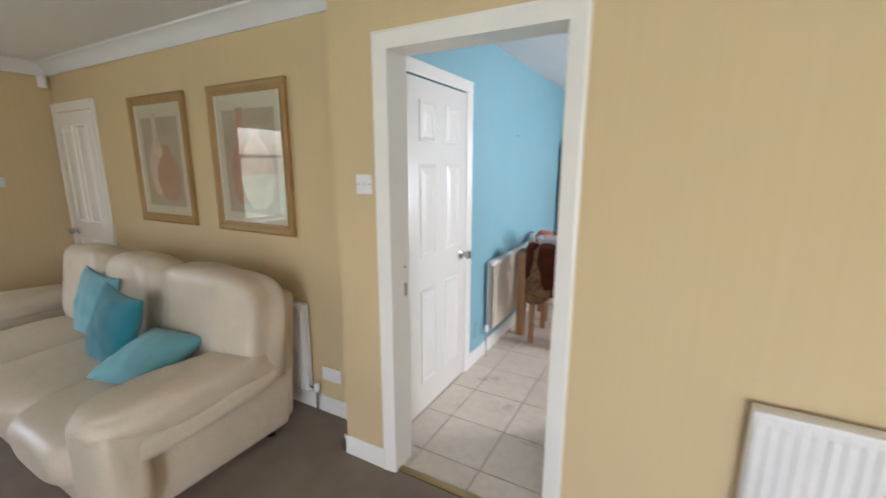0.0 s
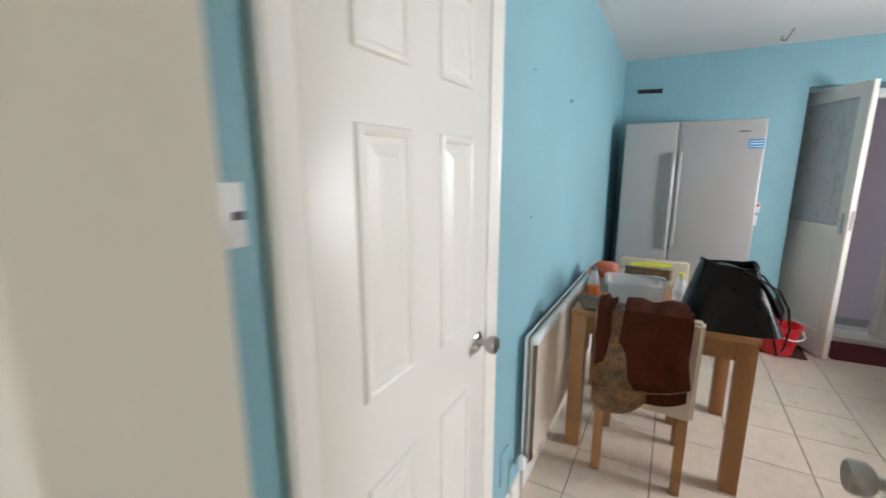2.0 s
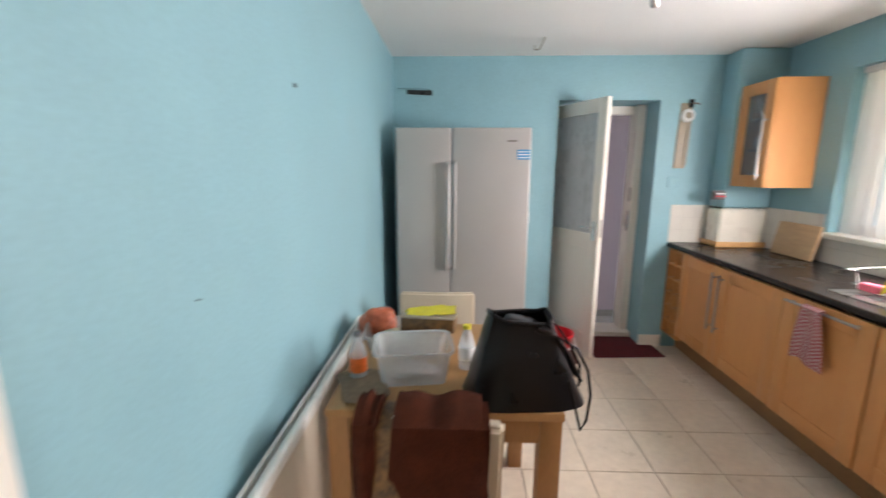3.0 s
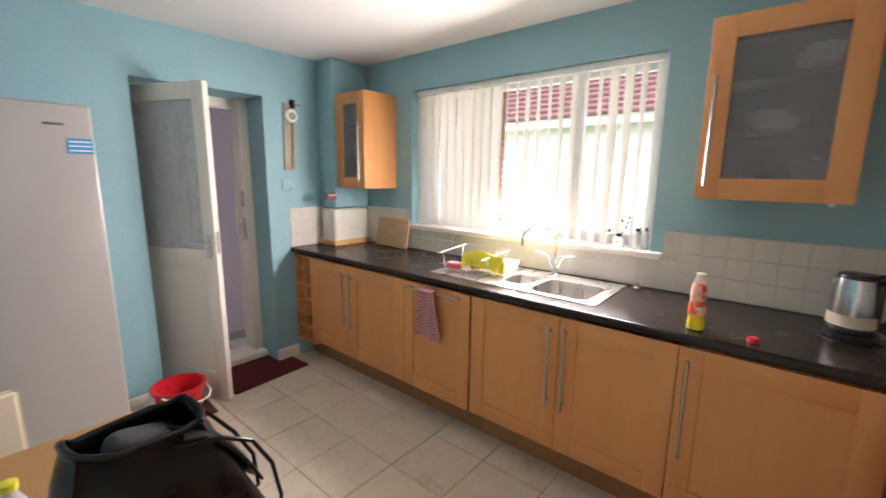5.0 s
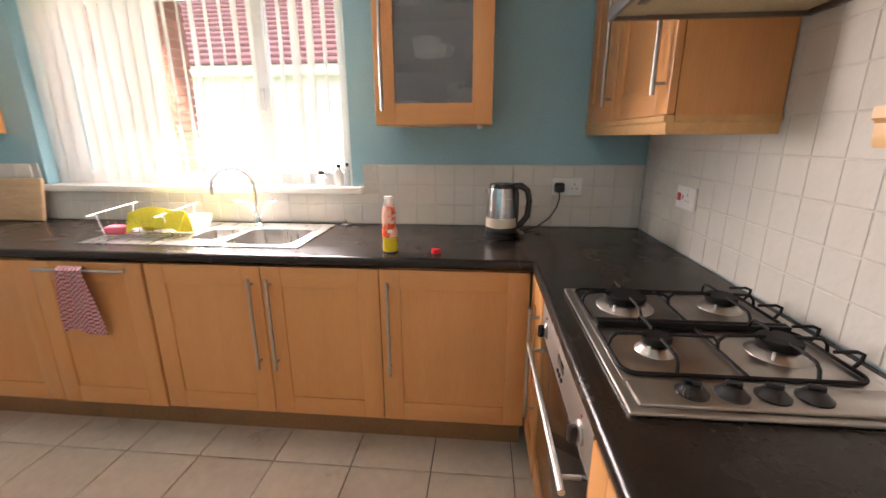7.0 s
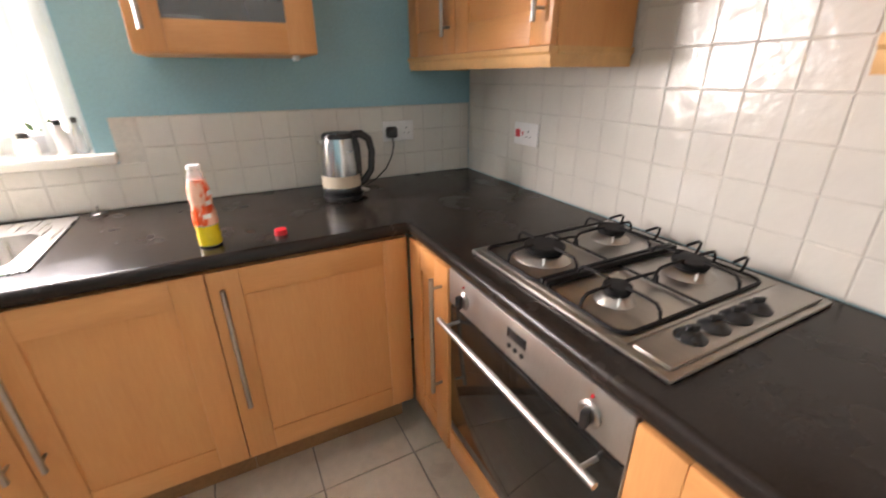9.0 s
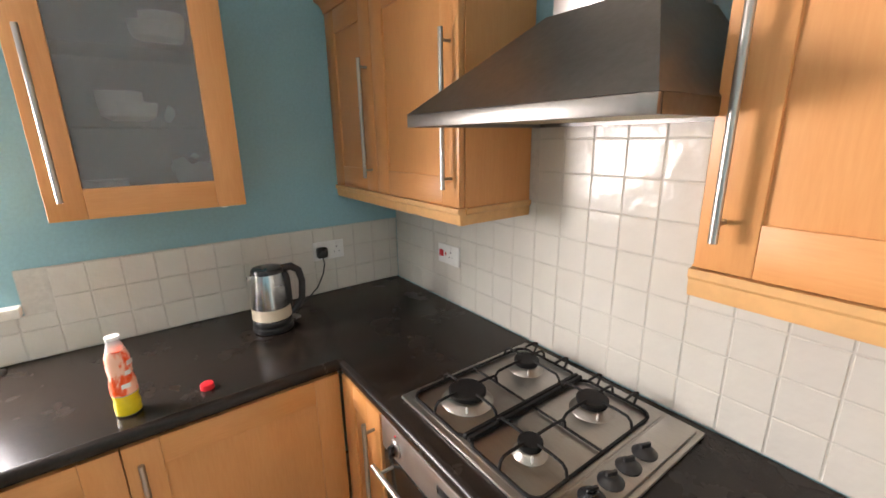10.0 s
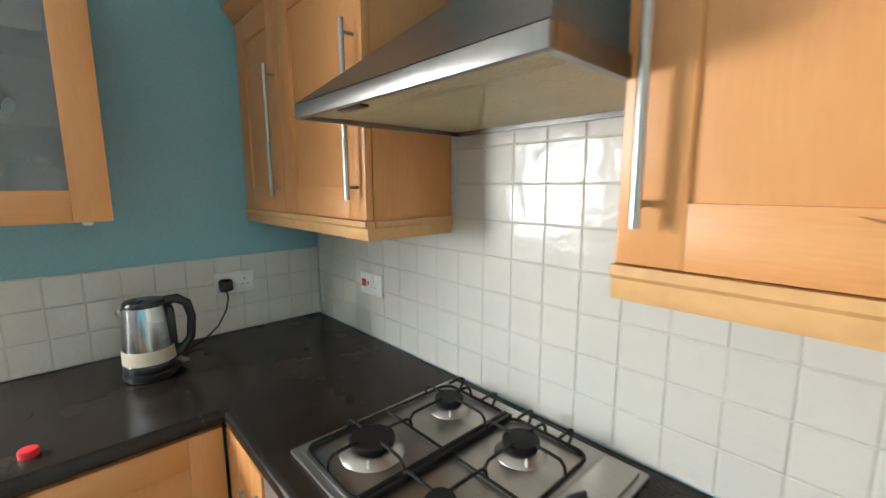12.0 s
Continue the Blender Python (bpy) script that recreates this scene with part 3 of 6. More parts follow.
def bar_handle(m, x, z0, z1, parent, level=False):
    """A round satin bar on two pegs, in front of a face at local y = 0."""
    bm = bmesh.new()
    if level:
        tube([(z0, -0.032, x), (z1, -0.032, x)], 0.007, bm, 12)
        for q in (z0 + 0.03, z1 - 0.03):
            tube([(q, 0.0, x), (q, -0.032, x)], 0.0045, bm, 8)
    else:
        tube([(x, -0.032, z0), (x, -0.032, z1)], 0.007, bm, 12)
        for q in (z0 + 0.03, z1 - 0.03):
            tube([(x, 0.0, q), (x, -0.032, q)], 0.0045, bm, 8)
    return part("handle", turned(bm, m), M["nickel"], parent, "satin metal bar handle")


def shaker_door(m, x0, x1, z0, z1, parent, handle=None, stile=0.082, glazed=False, tilt=0.0, name="door"):
    """A framed door: stiles and rails round a sunk panel; front face at local y = -0.02."""
    g = 0.0015
    x0, x1 = x0 + g, x1 - g
    f = -0.021
    if glazed:
        part_door = part(name, turned(box(x0 + stile - 0.004, -0.012, z0 + stile - 0.004, x1 - stile + 0.004, -0.008, z1 - stile + 0.004), m), M["frosted"], parent, "frosted grey glass in a maple frame")
    else:
        part_door = part(name, turned(box(x0 + stile - 0.004, -0.0135, z0 + stile - 0.004, x1 - stile + 0.004, -0.001, z1 - stile + 0.004), m), M["wood"], parent)
    for a in (x0, x1 - stile):
        part("stile", turned(box(a, f, z0, a + stile, 0, z1, 0.0025), m), M["wood"], part_door)
    for a in (z0, z1 - stile):
        part("rail", turned(box(x0 + stile, f + 0.0008, a, x1 - stile, 0, a + stile, 0.0015), m), M["wood_h"], part_door)
    if handle:
        side, h0, h1 = handle
        hx = x0 + 0.036 if side < 0 else x1 - 0.036
        bar_handle(m @ Matrix.Translation((0, f, 0)), hx, h0, h1, part_door)
    return part_door


def base_unit(m, width, doors, label, depth=0.56, top=0.878):
    unit = thing("base_cabinet", m @ Vector((width / 2, depth / 2, 0)), label, "cabinet", "fitted kitchen base units")
    bm = box(0.001, 0.001, 0.192, width - 0.001, depth, top)
    part("carcass", turned(bm, m), M["wood"], unit)
    part("plinth", turned(box(0.001, 0.125, 0.0, width - 0.001, 0.143, 0.192), m), M["dark_rubber"], unit)
    for x0, x1, side in doors:
        shaker_door(m, x0, x1, 0.203, 0.872, unit, (side, 0.43, 0.83) if side else None)
    return unit


W = [5.215, 4.735, 4.194, 3.682, 3.18, 2.698, 2.113]
base_unit(WIN(W[0]), W[0] - W[2], [(0, W[0] - W[1], 1), (W[0] - W[1], W[0] - W[2], -1)], "maple-veneer double base cabinet with bar handles under the worktop")
# integrated appliance door with a level handle
unit = thing("dishwasher", (1.5, (W[2] + W[3]) / 2, 0), "maple-fronted integrated dishwasher with a towel on its handle", "dishwasher")
part("body", box(1.245, W[3] + 0.004, 0.192, 1.80, W[2] - 0.004, 0.875), M["black_plastic"], unit)
part("plinth", box(1.365, W[3] + 0.002, 0, 1.383, W[2] - 0.002, 0.192), M["dark_rubber"], unit)
d = shaker_door(WIN(W[2]) @ pose(0, -0.002, 0, 0, 0, 0), 0.003, W[2] - W[3] - 0.006, 0.200, 0.872, unit)
bar_handle(WIN(W[2]) @ pose(0, -0.024, 0), 0.845, 0.05, W[2] - W[3] - 0.05, d, level=True)
base_unit(WIN(W[3]), W[3] - W[5], [(0.004, W[3] - W[4], 1), (W[3] - W[4], W[3] - W[5], -1)], "maple-veneer double sink cabinet with bar handles", top=0.74)
base_unit(WIN(W[5]), W[5] - W[6], [(0, W[5] - W[6] - 0.002, -1)], "maple-veneer corner base cabinet with a bar handle")
base_unit(HOB(1.218), 1.218 - 0.948, [(0.003, 1.218 - 0.948, 1)], "narrow maple-veneer base cabinet beside the oven", depth=0.55)
base_unit(HOB(0.342), 0.342 + 0.05, [(0, 0.342 + 0.05, 1)], "maple-veneer base cabinet beside the oven", depth=0.55)

# wine rack at the end of the run
rack = thing("wine_rack", (1.5, 5.335, 0), "open maple wine rack at the end of the units", "wine rack")
part("back", box(1.50, 5.219, 0.15, 1.52, 5.455, 0.875), M["dark_rubber"], rack)
for y in (5.219, 5.330, 5.441):
    part("upright", box(1.235, y, 0.15, 1.5, y + 0.015, 0.877, 0.001), M["wood"], rack)
for k in range(7):
    z = 0.15 + k * 0.1175
    part("shelf", box(1.237, 5.234, z, 1.5, 5.330, z + 0.014, 0.001, bm=box(1.237, 5.345, z, 1.5, 5.441, z + 0.014, 0.001)), M["wood_h"], rack)
part("plinth", box(1.365, 5.219, 0, 1.383, 5.455, 0.149), M["dark_rubber"], rack)

# worktop with a bullnose front edge and a cut-out for the sink
SX0, SX1, SY0, SY1 = 1.35, 1.67, 3.11, 3.64
bm = box(1.228, YH + 0.01, 0.88, XR - 0.001, SY0, 0.92)
box(1.228, SY0, 0.88, SX0, SY1, 0.92, bm=bm)
box(SX1, SY0, 0.88, XR - 0.001, SY1, 0.92, bm=bm)
box(1.228, SY1, 0.88, XR - 0.001, YF - 0.001, 0.92, bm=bm)
bmesh.ops.remove_doubles(bm, verts=bm.verts, dist=0.0005)
NOSE = [(0, 0), (0, 0.04), (0.008, 0.0385), (0.0145, 0.034), (0.018, 0.027), (0.018, 0.013), (0.0145, 0.006), (0.008, 0.0015)]
worktop = thing("worktop", (1.5, 3.5, 0.88), "dark brown-black laminate worktop running round the corner", "worktop")
part("window_run", bm, M["worktop"], worktop, smooth=False)
part("hob_run", box(-0.06, YH + 0.01, 0.88, 1.228, 2.097, 0.92), M["worktop"], worktop, smooth=False)
part("front_edge", extrude_profile(NOSE, (1.228, 2.113, 0.88), (1.228, YF - 0.001, 0.88), (-1, 0, 0)), M["worktop"], worktop)
part("front_edge", extrude_profile(NOSE, (-0.06, 2.097, 0.88), (1.212, 2.097, 0.88), (0, 1, 0)), M["worktop"], worktop)
part("corner_joint", box(1.209, 2.097, 0.88, 1.228, 2.114, 0.9195, 0.002), M["worktop"], worktop)

# wall units
def wall_unit(m, width, z0, z1, depth, doors, label, glazed=False, pelmet=True, cornice=True):
    unit = thing("wall_cabinet", m @ Vector((width / 2, depth / 2, z0)), label, "wall cabinet", "fitted kitchen wall units")
    if glazed:
        for b in ((0.001, 0.001, z0, 0.019, depth, z1), (width - 0.019, 0.001, z0, width - 0.001, depth, z1), (0.019, 0.001, z0, width - 0.019, depth, z0 + 0.018), (0.019, 0.001, z1 - 0.018, width - 0.019, depth, z1)):
            part("side", turned(box(*b), m), M["wood"], unit)
        part("back", turned(box(0.019, depth - 0.012, z0 + 0.018, width - 0.019, depth - 0.004, z1 - 0.018), m), M["grey_lining"], unit)
        for k, zs in enumerate((z0 + 0.25, z0 + 0.47)):
            part("shelf", turned(box(0.019, 0.06, zs, width - 0.019, depth - 0.012, zs + 0.016), m), M["grey_lining"], unit)
        for k in range(7):
            zb = (z0 + 0.019, z0 + 0.267, z0 + 0.487)[k % 3]
            xb = 0.10 + (width - 0.20) * ((k * 0.37) % 1.0)
            v = thing("stored_bowl", m @ Vector((xb, 0.07, zb)), "pale crockery bowl behind frosted glass", "bowl", "crockery in the glazed cabinets")
            hb = 0.05 + 0.03 * (k % 2)
            part("bowl", turned(lathe((xb, 0.062 + 0.015 * (k % 2), zb), [(0.03, 0), (0.05, 0.012), (0.058, hb), (0.054, hb), (0.04, 0.014), (0.004, 0.010)], sides=16), m), M["white_plastic"], v)
    else:
        part("carcass", turned(box(0.001, 0.001, z0, width - 0.001, depth, z1), m), M["wood"], unit)
    for x0, x1, side in doors:
        shaker_door(m, x0, x1, z0 + 0.002, z1 - 0.002, unit, (side, z0 + 0.055, z0 + 0.48), glazed=glazed, stile=0.083 if glazed else 0.085)
    if pelmet:
        prof = [(0, 0), (0.018, 0), (0.022, 0.012), (0.022, 0.03), (0.028, 0.036), (0.028, 0.05), (0, 0.05)]
        bm = extrude_profile(prof, m @ Vector((-0.002, 0.0, z0 - 0.05)), m @ Vector((width + 0.002, 0.0, z0 - 0.05)), m.to_3x3() @ Vector((0, -1, 0)))
        turned_side = m.to_3x3() @ Vector((1, 0, 0))
        extrude_profile([(0, 0), (0.004, 0), (0.006, 0.03), (0.012, 0.036), (0.012, 0.05), (0, 0.05)], m @ Vector((width - 0.004, 0.0, z0 - 0.05)), m @ Vector((width - 0.004, depth, z0 - 0.05)), turned_side, bm)
        extrude_profile([(0, 0), (0.004, 0), (0.006, 0.03), (0.012, 0.036), (0.012, 0.05), (0, 0.05)], m @ Vector((0.004, 0.0, z0 - 0.05)), m @ Vector((0.004, depth, z0 - 0.05)), -turned_side, bm)
        part("pelmet", bm, M["pine"], unit, "moulded light pelmet")
    if cornice:
        prof = [(0, 0), (0.024, 0), (0.026, 0.012), (0.04, 0.03), (0.06, 0.042), (0.062, 0.06), (0, 0.06)]
        bm = extrude_profile(prof, m @ Vector((-0.0, 0.0, z1)), m @ Vector((width + 0.02, 0.0, z1)), m.to_3x3() @ Vector((0, -1, 0)))
        part("cornice", bm, M["wood_h"], unit, "moulded cornice")
    return unit


HW = lambda x: pose(x, 1.792, 0, 0, 0, 180)
wall_unit(HW(XR - 0.001), XR - 0.001 - 0.953, 1.42, 2.12, 0.27, [(0.0, XR - 1.455, 1), (XR - 1.455, XR - 0.001 - 0.955, 1)], "maple-veneer double wall cabinet with cornice and pelmet")
hood_side = wall_unit(HW(0.322), 0.322 + 0.155, 1.40, 2.12, 0.27, [(0.0, 0.322 + 0.155, -1)], "maple-veneer wall cabinet beside the cooker hood")
mark = tube([(0.085, 1.8148, 1.478), (0.072, 1.8150, 1.4745), (0.062, 1.8150, 1.4725), (0.052, 1.8150, 1.4705), (0.045, 1.8148, 1.4708)], 0.001, sides=6, radii=[0.0006, 0.0016, 0.0011, 0.0022, 0.0006])
part("grain_mark", mark, M["oak"], hood_side, "small dark split in the veneer")
u = wall_unit(pose(1.533, 2.757, 0, 0, 0, -90), 2.757 - 2.268, 1.415, 2.118, 0.32, [(0.0, 2.757 - 2.268, -1)], "maple wall cabinet with a frosted grey glass door", glazed=True, pelmet=False, cornice=False)
wall_unit(pose(1.547, 5.248, 0, 0, 0, -90), 5.248 - 4.905, 1.393, 2.107, 0.305, [(0.0, 5.248 - 4.905, 1)], "small maple wall cabinet with a frosted grey glass door", glazed=True, pelmet=False, cornice=False)
# a small puck under the glazed cabinet
solid("cabinet_foot", lathe((1.62, 2.32, 1.400), [(0.008, 0), (0.012, 0.004), (0.012, 0.015)], sides=12), M["white_plastic"], "small white bumper under the glazed cabinet", "bumper")

# ---- hob, oven, hood ----
hob = thing("gas_hob", (0.627, 1.805, 0.92), "stainless steel four-burner gas hob with black pan supports on the worktop", "hob")
part("plate", box(0.338, 1.555, 0.9205, 0.915, 2.057, 0.931, 0.005), M["hob_steel"], hob)
bm = box(0.35, 1.575, 0.9305, 0.424, 2.04, 0.940, 0.006)
part("control_strip", bm, M["hob_steel"], hob)
part("well", box(0.432, 1.58, 0.9305, 0.902, 2.04, 0.933, 0.002), M["hob_steel"], hob)
for y in (1.745, 1.81, 1.875, 1.94):
    k = part("knob", lathe((0.388, y, 0.940), [(0.027, 0), (0.027, 0.003), (0.024, 0.005), (0.018, 0.012), (0.013, 0.016), (0.004, 0.017)]), M["black_plastic"], hob, "black control knob")
    part("grip", turned(box(-0.013, -0.004, -0.006, 0.013, 0.004, 0.010, 0.003), pose(0.388, y, 0.9565, 0, 0, 70)), M["black_plastic"], k)
for x, y, r in ((0.783, 1.926, 0.046), (0.794, 1.683, 0.034), (0.556, 1.695, 0.037), (0.547, 1.939, 0.026)):
    b = part("burner", lathe((x, y, 0.933), [(r * 1.55, 0), (r * 1.5, 0.003), (r * 1.25, 0.008), (r * 1.15, 0.013), (r * 0.95, 0.0155)]), M["hob_steel"], hob, "bright metal burner ring")
    part("burner_cap", lathe((x, y, 0.9487), [(r * 0.9, 0), (r * 1.02, 0.002), (r * 1.02, 0.008), (r * 1.1, 0.009), (r * 1.1, 0.017), (r * 1.02, 0.020), (0.003, 0.0205)]), M["black_iron"], b, "black burner cap")
    part("spark_plug", lathe((x - r * 1.05, y + r * 0.9, 0.938), [(0.003, 0), (0.003, 0.016), (0.001, 0.018)], sides=8), M["white_plastic"], b)


def rounded_loop(x0, y0, x1, y1, z, r, n=5):
    pts = []
    for cx, cy, a0 in ((x1 - r, y1 - r, 0), (x0 + r, y1 - r, 90), (x0 + r, y0 + r, 180), (x1 - r, y0 + r, 270)):
        pts += [(cx + r * math.cos(radians(a0 + 90 * k / n)), cy + r * math.sin(radians(a0 + 90 * k / n)), z) for k in range(n + 1)]
    return pts


for x0, x1, back, front in ((0.668, 0.888, (0.794, 1.683, 0.036), (0.783, 1.926, 0.05)), (0.446, 0.654, (0.556, 1.695, 0.04), (0.547, 1.939, 0.03))):
    s = part("pan_support", tube(rounded_loop(x0, 1.60, x1, 2.035, 0.938, 0.03), 0.0042, sides=8, closed=True), M["black_iron"], hob, "black pan support")
    for bx, by, r in (back, front):
        for dx, dy in ((1, 0), (-1, 0), (0, 1), (0, -1)):
            ex = (x1 if dx > 0 else x0) if dx else bx
            ey = (2.035 if by > 1.8 else 1.815) if dy > 0 else (1.60 if by < 1.8 else 1.815)
            if not dy:
                ey = by
            ix, iy = bx + dx * r * 0.75, by + dy * r * 0.75
            part("finger", tube([(ex, ey, 0.938), (ex - dx * 0.004, ey - dy * 0.004, 0.958), (ex - dx * 0.014, ey - dy * 0.014, 0.968), ((ex + ix) / 2, (ey + iy) / 2, 0.970), (ix, iy, 0.970)], 0.0036, sides=8), M["black_iron"], s)
    part("cross_bar", tube([(x0, 1.815, 0.940), (x1, 1.815, 0.940)], 0.0036, sides=8), M["black_iron"], s)
    xb = x0 if x0 > 0.6 else x1
    part("flat_bar", box(xb - 0.005, 1.605, 0.9345, xb + 0.005, 2.03, 0.949, 0.0015), M["black_iron"], s, "flat black bar along the middle")
    for fx in (x0 + 0.05, x1 - 0.05):
        part("tip", tube([(fx, 1.60, 0.938), (fx, 1.588, 0.955), (fx, 1.586, 0.968), (fx, 1.60, 0.974), (fx, 1.64, 0.972)], 0.0036, sides=8), M["black_iron"], s)

oven = thing("built_in_oven", (0.645, 1.85, 0.0), "stainless steel built-in oven with dark glass door under the hob", "oven")
part("body", box(0.347, 1.545, 0.192, 0.943, 2.085, 0.878), M["dull_steel"], oven)
part("control_panel", box(0.347, 2.085, 0.772, 0.943, 2.108, 0.876, 0.003), M["panel_steel"], oven)
door = part("door", box(0.350, 2.085, 0.342, 0.940, 2.106, 0.764, 0.004), M["dark_glass"], oven, "dark glass oven door")
part("foot_trim", box(0.349, 2.085, 0.305, 0.941, 2.104, 0.338, 0.003), M["dull_steel"], oven, "dull steel strip under the oven door")
part("lower_panel", box(0.349, 2.085, 0.203, 0.941, 2.108, 0.301, 0.0025), M["wood_h"], oven, "maple-veneer strip below the oven")
part("plinth", box(0.347, 1.950, 0.0, 0.943, 1.968, 0.192), M["dark_rubber"], oven)
part("edge_trim", box(0.3435, 2.085, 0.305, 0.3465, 2.110, 0.877), M["panel_steel"], oven, "thin steel edge")
part("trim", box(0.347, 2.085, 0.766, 0.943, 2.098, 0.771), M["black_plastic"], oven)
bm = tube([(0.362, 2.15, 0.735), (0.928, 2.15, 0.735)], 0.0075, sides=14)
part("door_handle", bm, M["nickel"], door, "polished bar handle")
for x in (0.40, 0.89):
    part("handle_post", tube([(x, 2.105, 0.735), (x, 2.15, 0.735)], 0.005, sides=10), M["nickel"], door)
for x in (0.863, 0.427):
    k = part("knob", turned(lathe((0, 0, 0), [(0.025, 0), (0.025, 0.004), (0.022, 0.007), (0.016, 0.008), (0.003, 0.008)]), pose(x, 2.108, 0.815, -90)), M["nickel"], oven, "satin metal dial ring")
    part("grip", turned(box(-0.007, -0.018, 0, 0.007, 0.018, 0.018, 0.003), pose(x, 2.1155, 0.815, -90, 0, 20)), M["black_plastic"], k)
    part("lamp_lens", turned(lathe((0, 0, 0), [(0.004, 0), (0.003, 0.003)], sides=10), pose(x + 0.0, 2.108, 0.853, -90)), M["red_switch"], oven, "small red indicator")
part("clock", box(0.607, 2.108, 0.826, 0.672, 2.110, 0.850, 0.001), M["black_plastic"], oven, "dark clock display")
for x in (0.662, 0.640, 0.618):
    part("clock_button", turned(lathe((0, 0, 0), [(0.006, 0), (0.006, 0.004), (0.004, 0.005)], sides=12), pose(x, 2.108, 0.806, -90)), M["black_plastic"], oven)

hood = thing("cooker_hood", (0.617, 1.76, 1.645), "stainless steel chimney cooker hood over the hob", "cooker hood")
HX0, HX1, HYF, HYB = 0.315, 0.922, 2.0, 1.522
CX0, CX1, CYF, CZ = 0.470, 0.705, 1.745, 1.875
bm = bmesh.new()
lower = [bm.verts.new(p) for p in ((HX0, HYB, 1.674), (HX1, HYB, 1.674), (HX1, HYF, 1.674), (HX0, HYF, 1.674))]
upper = [bm.verts.new(p) for p in ((CX0 - 0.01, HYB, CZ), (CX1 + 0.01, HYB, CZ), (CX1 + 0.01, CYF + 0.01, CZ), (CX0 - 0.01, CYF + 0.01, CZ))]
for k in range(4):
    bm.faces.new((lower[k], lower[(k + 1) % 4], upper[(k + 1) % 4], upper[k]))
bm.faces.new(upper)
bm.faces.new(lower[::-1])
part("canopy", bm, M["dull_steel"], hood, "sloping dull steel canopy", smooth=False)
bm = box(HX0, HYF - 0.012, 1.645, HX1, HYF, 1.6735, 0.002)
box(HX0, HYB, 1.645, HX0 + 0.012, HYF - 0.012, 1.6735, bm=bm)
box(HX1 - 0.012, HYB, 1.645, HX1, HYF - 0.012, 1.6735, bm=bm)
box(HX0 + 0.012, HYB, 1.645, HX1 - 0.012, HYB + 0.012, 1.6735, bm=bm)
part("rim", bm, M["dull_steel"], hood, "steel rim")
part("filter", box(HX0 + 0.012, HYB + 0.02, 1.655, HX1 - 0.012, HYF - 0.09, 1.659), M["filter"], hood, "greasy yellowed filter panel")
part("lamp_cover", box(HX0 + 0.0125, HYF - 0.0895, 1.653, HX1 - 0.0125, HYF - 0.0125, 1.657, 0.001), M["filter"], hood)
part("switch_strip", box(0.72, HYF - 0.05, 1.648, 0.80, HYF - 0.03, 1.653, 0.001), M["black_plastic"], hood)
part("chimney", box(CX0, HYB, CZ, CX1, CYF, ZC - 0.002, 0.002), M["steel"], hood, "bright steel chimney")
# ---- window ----
FX = 2.02
win = thing("window_1", (FX, (WY0 + WY1) / 2, WZ0), "white framed kitchen window with three lights", "window", kind="structure")
bm = box(FX - 0.03, WY0, WZ0, FX + 0.03, WY0 + 0.055, WZ1, 0.004)
box(FX - 0.03, WY1 - 0.055, WZ0, FX + 0.03, WY1, WZ1, 0.004, bm=bm)
box(FX - 0.03, WY0 + 0.055, WZ0, FX + 0.03, WY1 - 0.055, WZ0 + 0.06, 0.004, bm=bm)
box(FX - 0.03, WY0 + 0.055, WZ1 - 0.06, FX + 0.03, WY1 - 0.055, WZ1, 0.004, bm=bm)
part("window_frame", bm, M["upvc"], win)
for y in (3.49, 4.12):
    part("mullion", box(FX - 0.03, y - 0.04, WZ0 + 0.06, FX + 0.03, y + 0.04, WZ1 - 0.06, 0.004), M["upvc"], win)
for a, b in ((WY0 + 0.055, 3.45), (3.53, 4.08), (4.16, WY1 - 0.055)):
    pane = part("pane", box(FX - 0.004, a, WZ0 + 0.06, FX + 0.004, b, WZ1 - 0.06), M["glass"], win)
    pane.visible_shadow = False
bm = box(FX - 0.045, 3.475, 1.50, FX - 0.03, 3.497, 1.62, 0.003)
part("window_handle", tube([(FX - 0.05, 3.486, 1.61), (FX - 0.06, 3.486, 1.60), (FX - 0.06, 3.486, 1.50)], 0.007, bm, 10), M["upvc"], win)
part("window_sill", box(1.815, WY0 - 0.06, 1.082, FX - 0.03, WY1 + 0.03, 1.117, 0.006), M["white_gloss"], win, "white gloss sill board")

blind = thing("vertical_blind", (1.915, (WY0 + WY1) / 2, 1.13), "cream vertical fabric blind, half-open slats", "blind")
part("headrail", box(1.895, WY0 + 0.01, 2.085, 1.94, WY1 - 0.01, 2.122, 0.004), M["upvc"], blind)
n = 23
for k in range(n):
    y = WY0 + 0.045 + k * (WY1 - WY0 - 0.09) / (n - 1)
    angle = 50 + 8 * math.sin(k * 1.7) if y < 3.95 else 8 + 5 * math.sin(k * 2.3)
    grid = []
    for zi in range(7):
        z = 1.119 + zi * (2.085 - 1.119) / 6
        row = []
        for ui in range(5):
            u = (ui / 4 - 0.5) * 0.089
            bow = 0.006 * (1 - (2 * ui / 4 - 1) ** 2)
            a = radians(angle + 5 * math.sin(zi * 0.5 + k))
            row.append((1.917 + u * math.sin(a) + bow * math.cos(a), y + u * math.cos(a) - bow * math.sin(a), z))
        grid.append(row)
    part("slat", sheet(grid, 0.0008), M["blind"], blind)

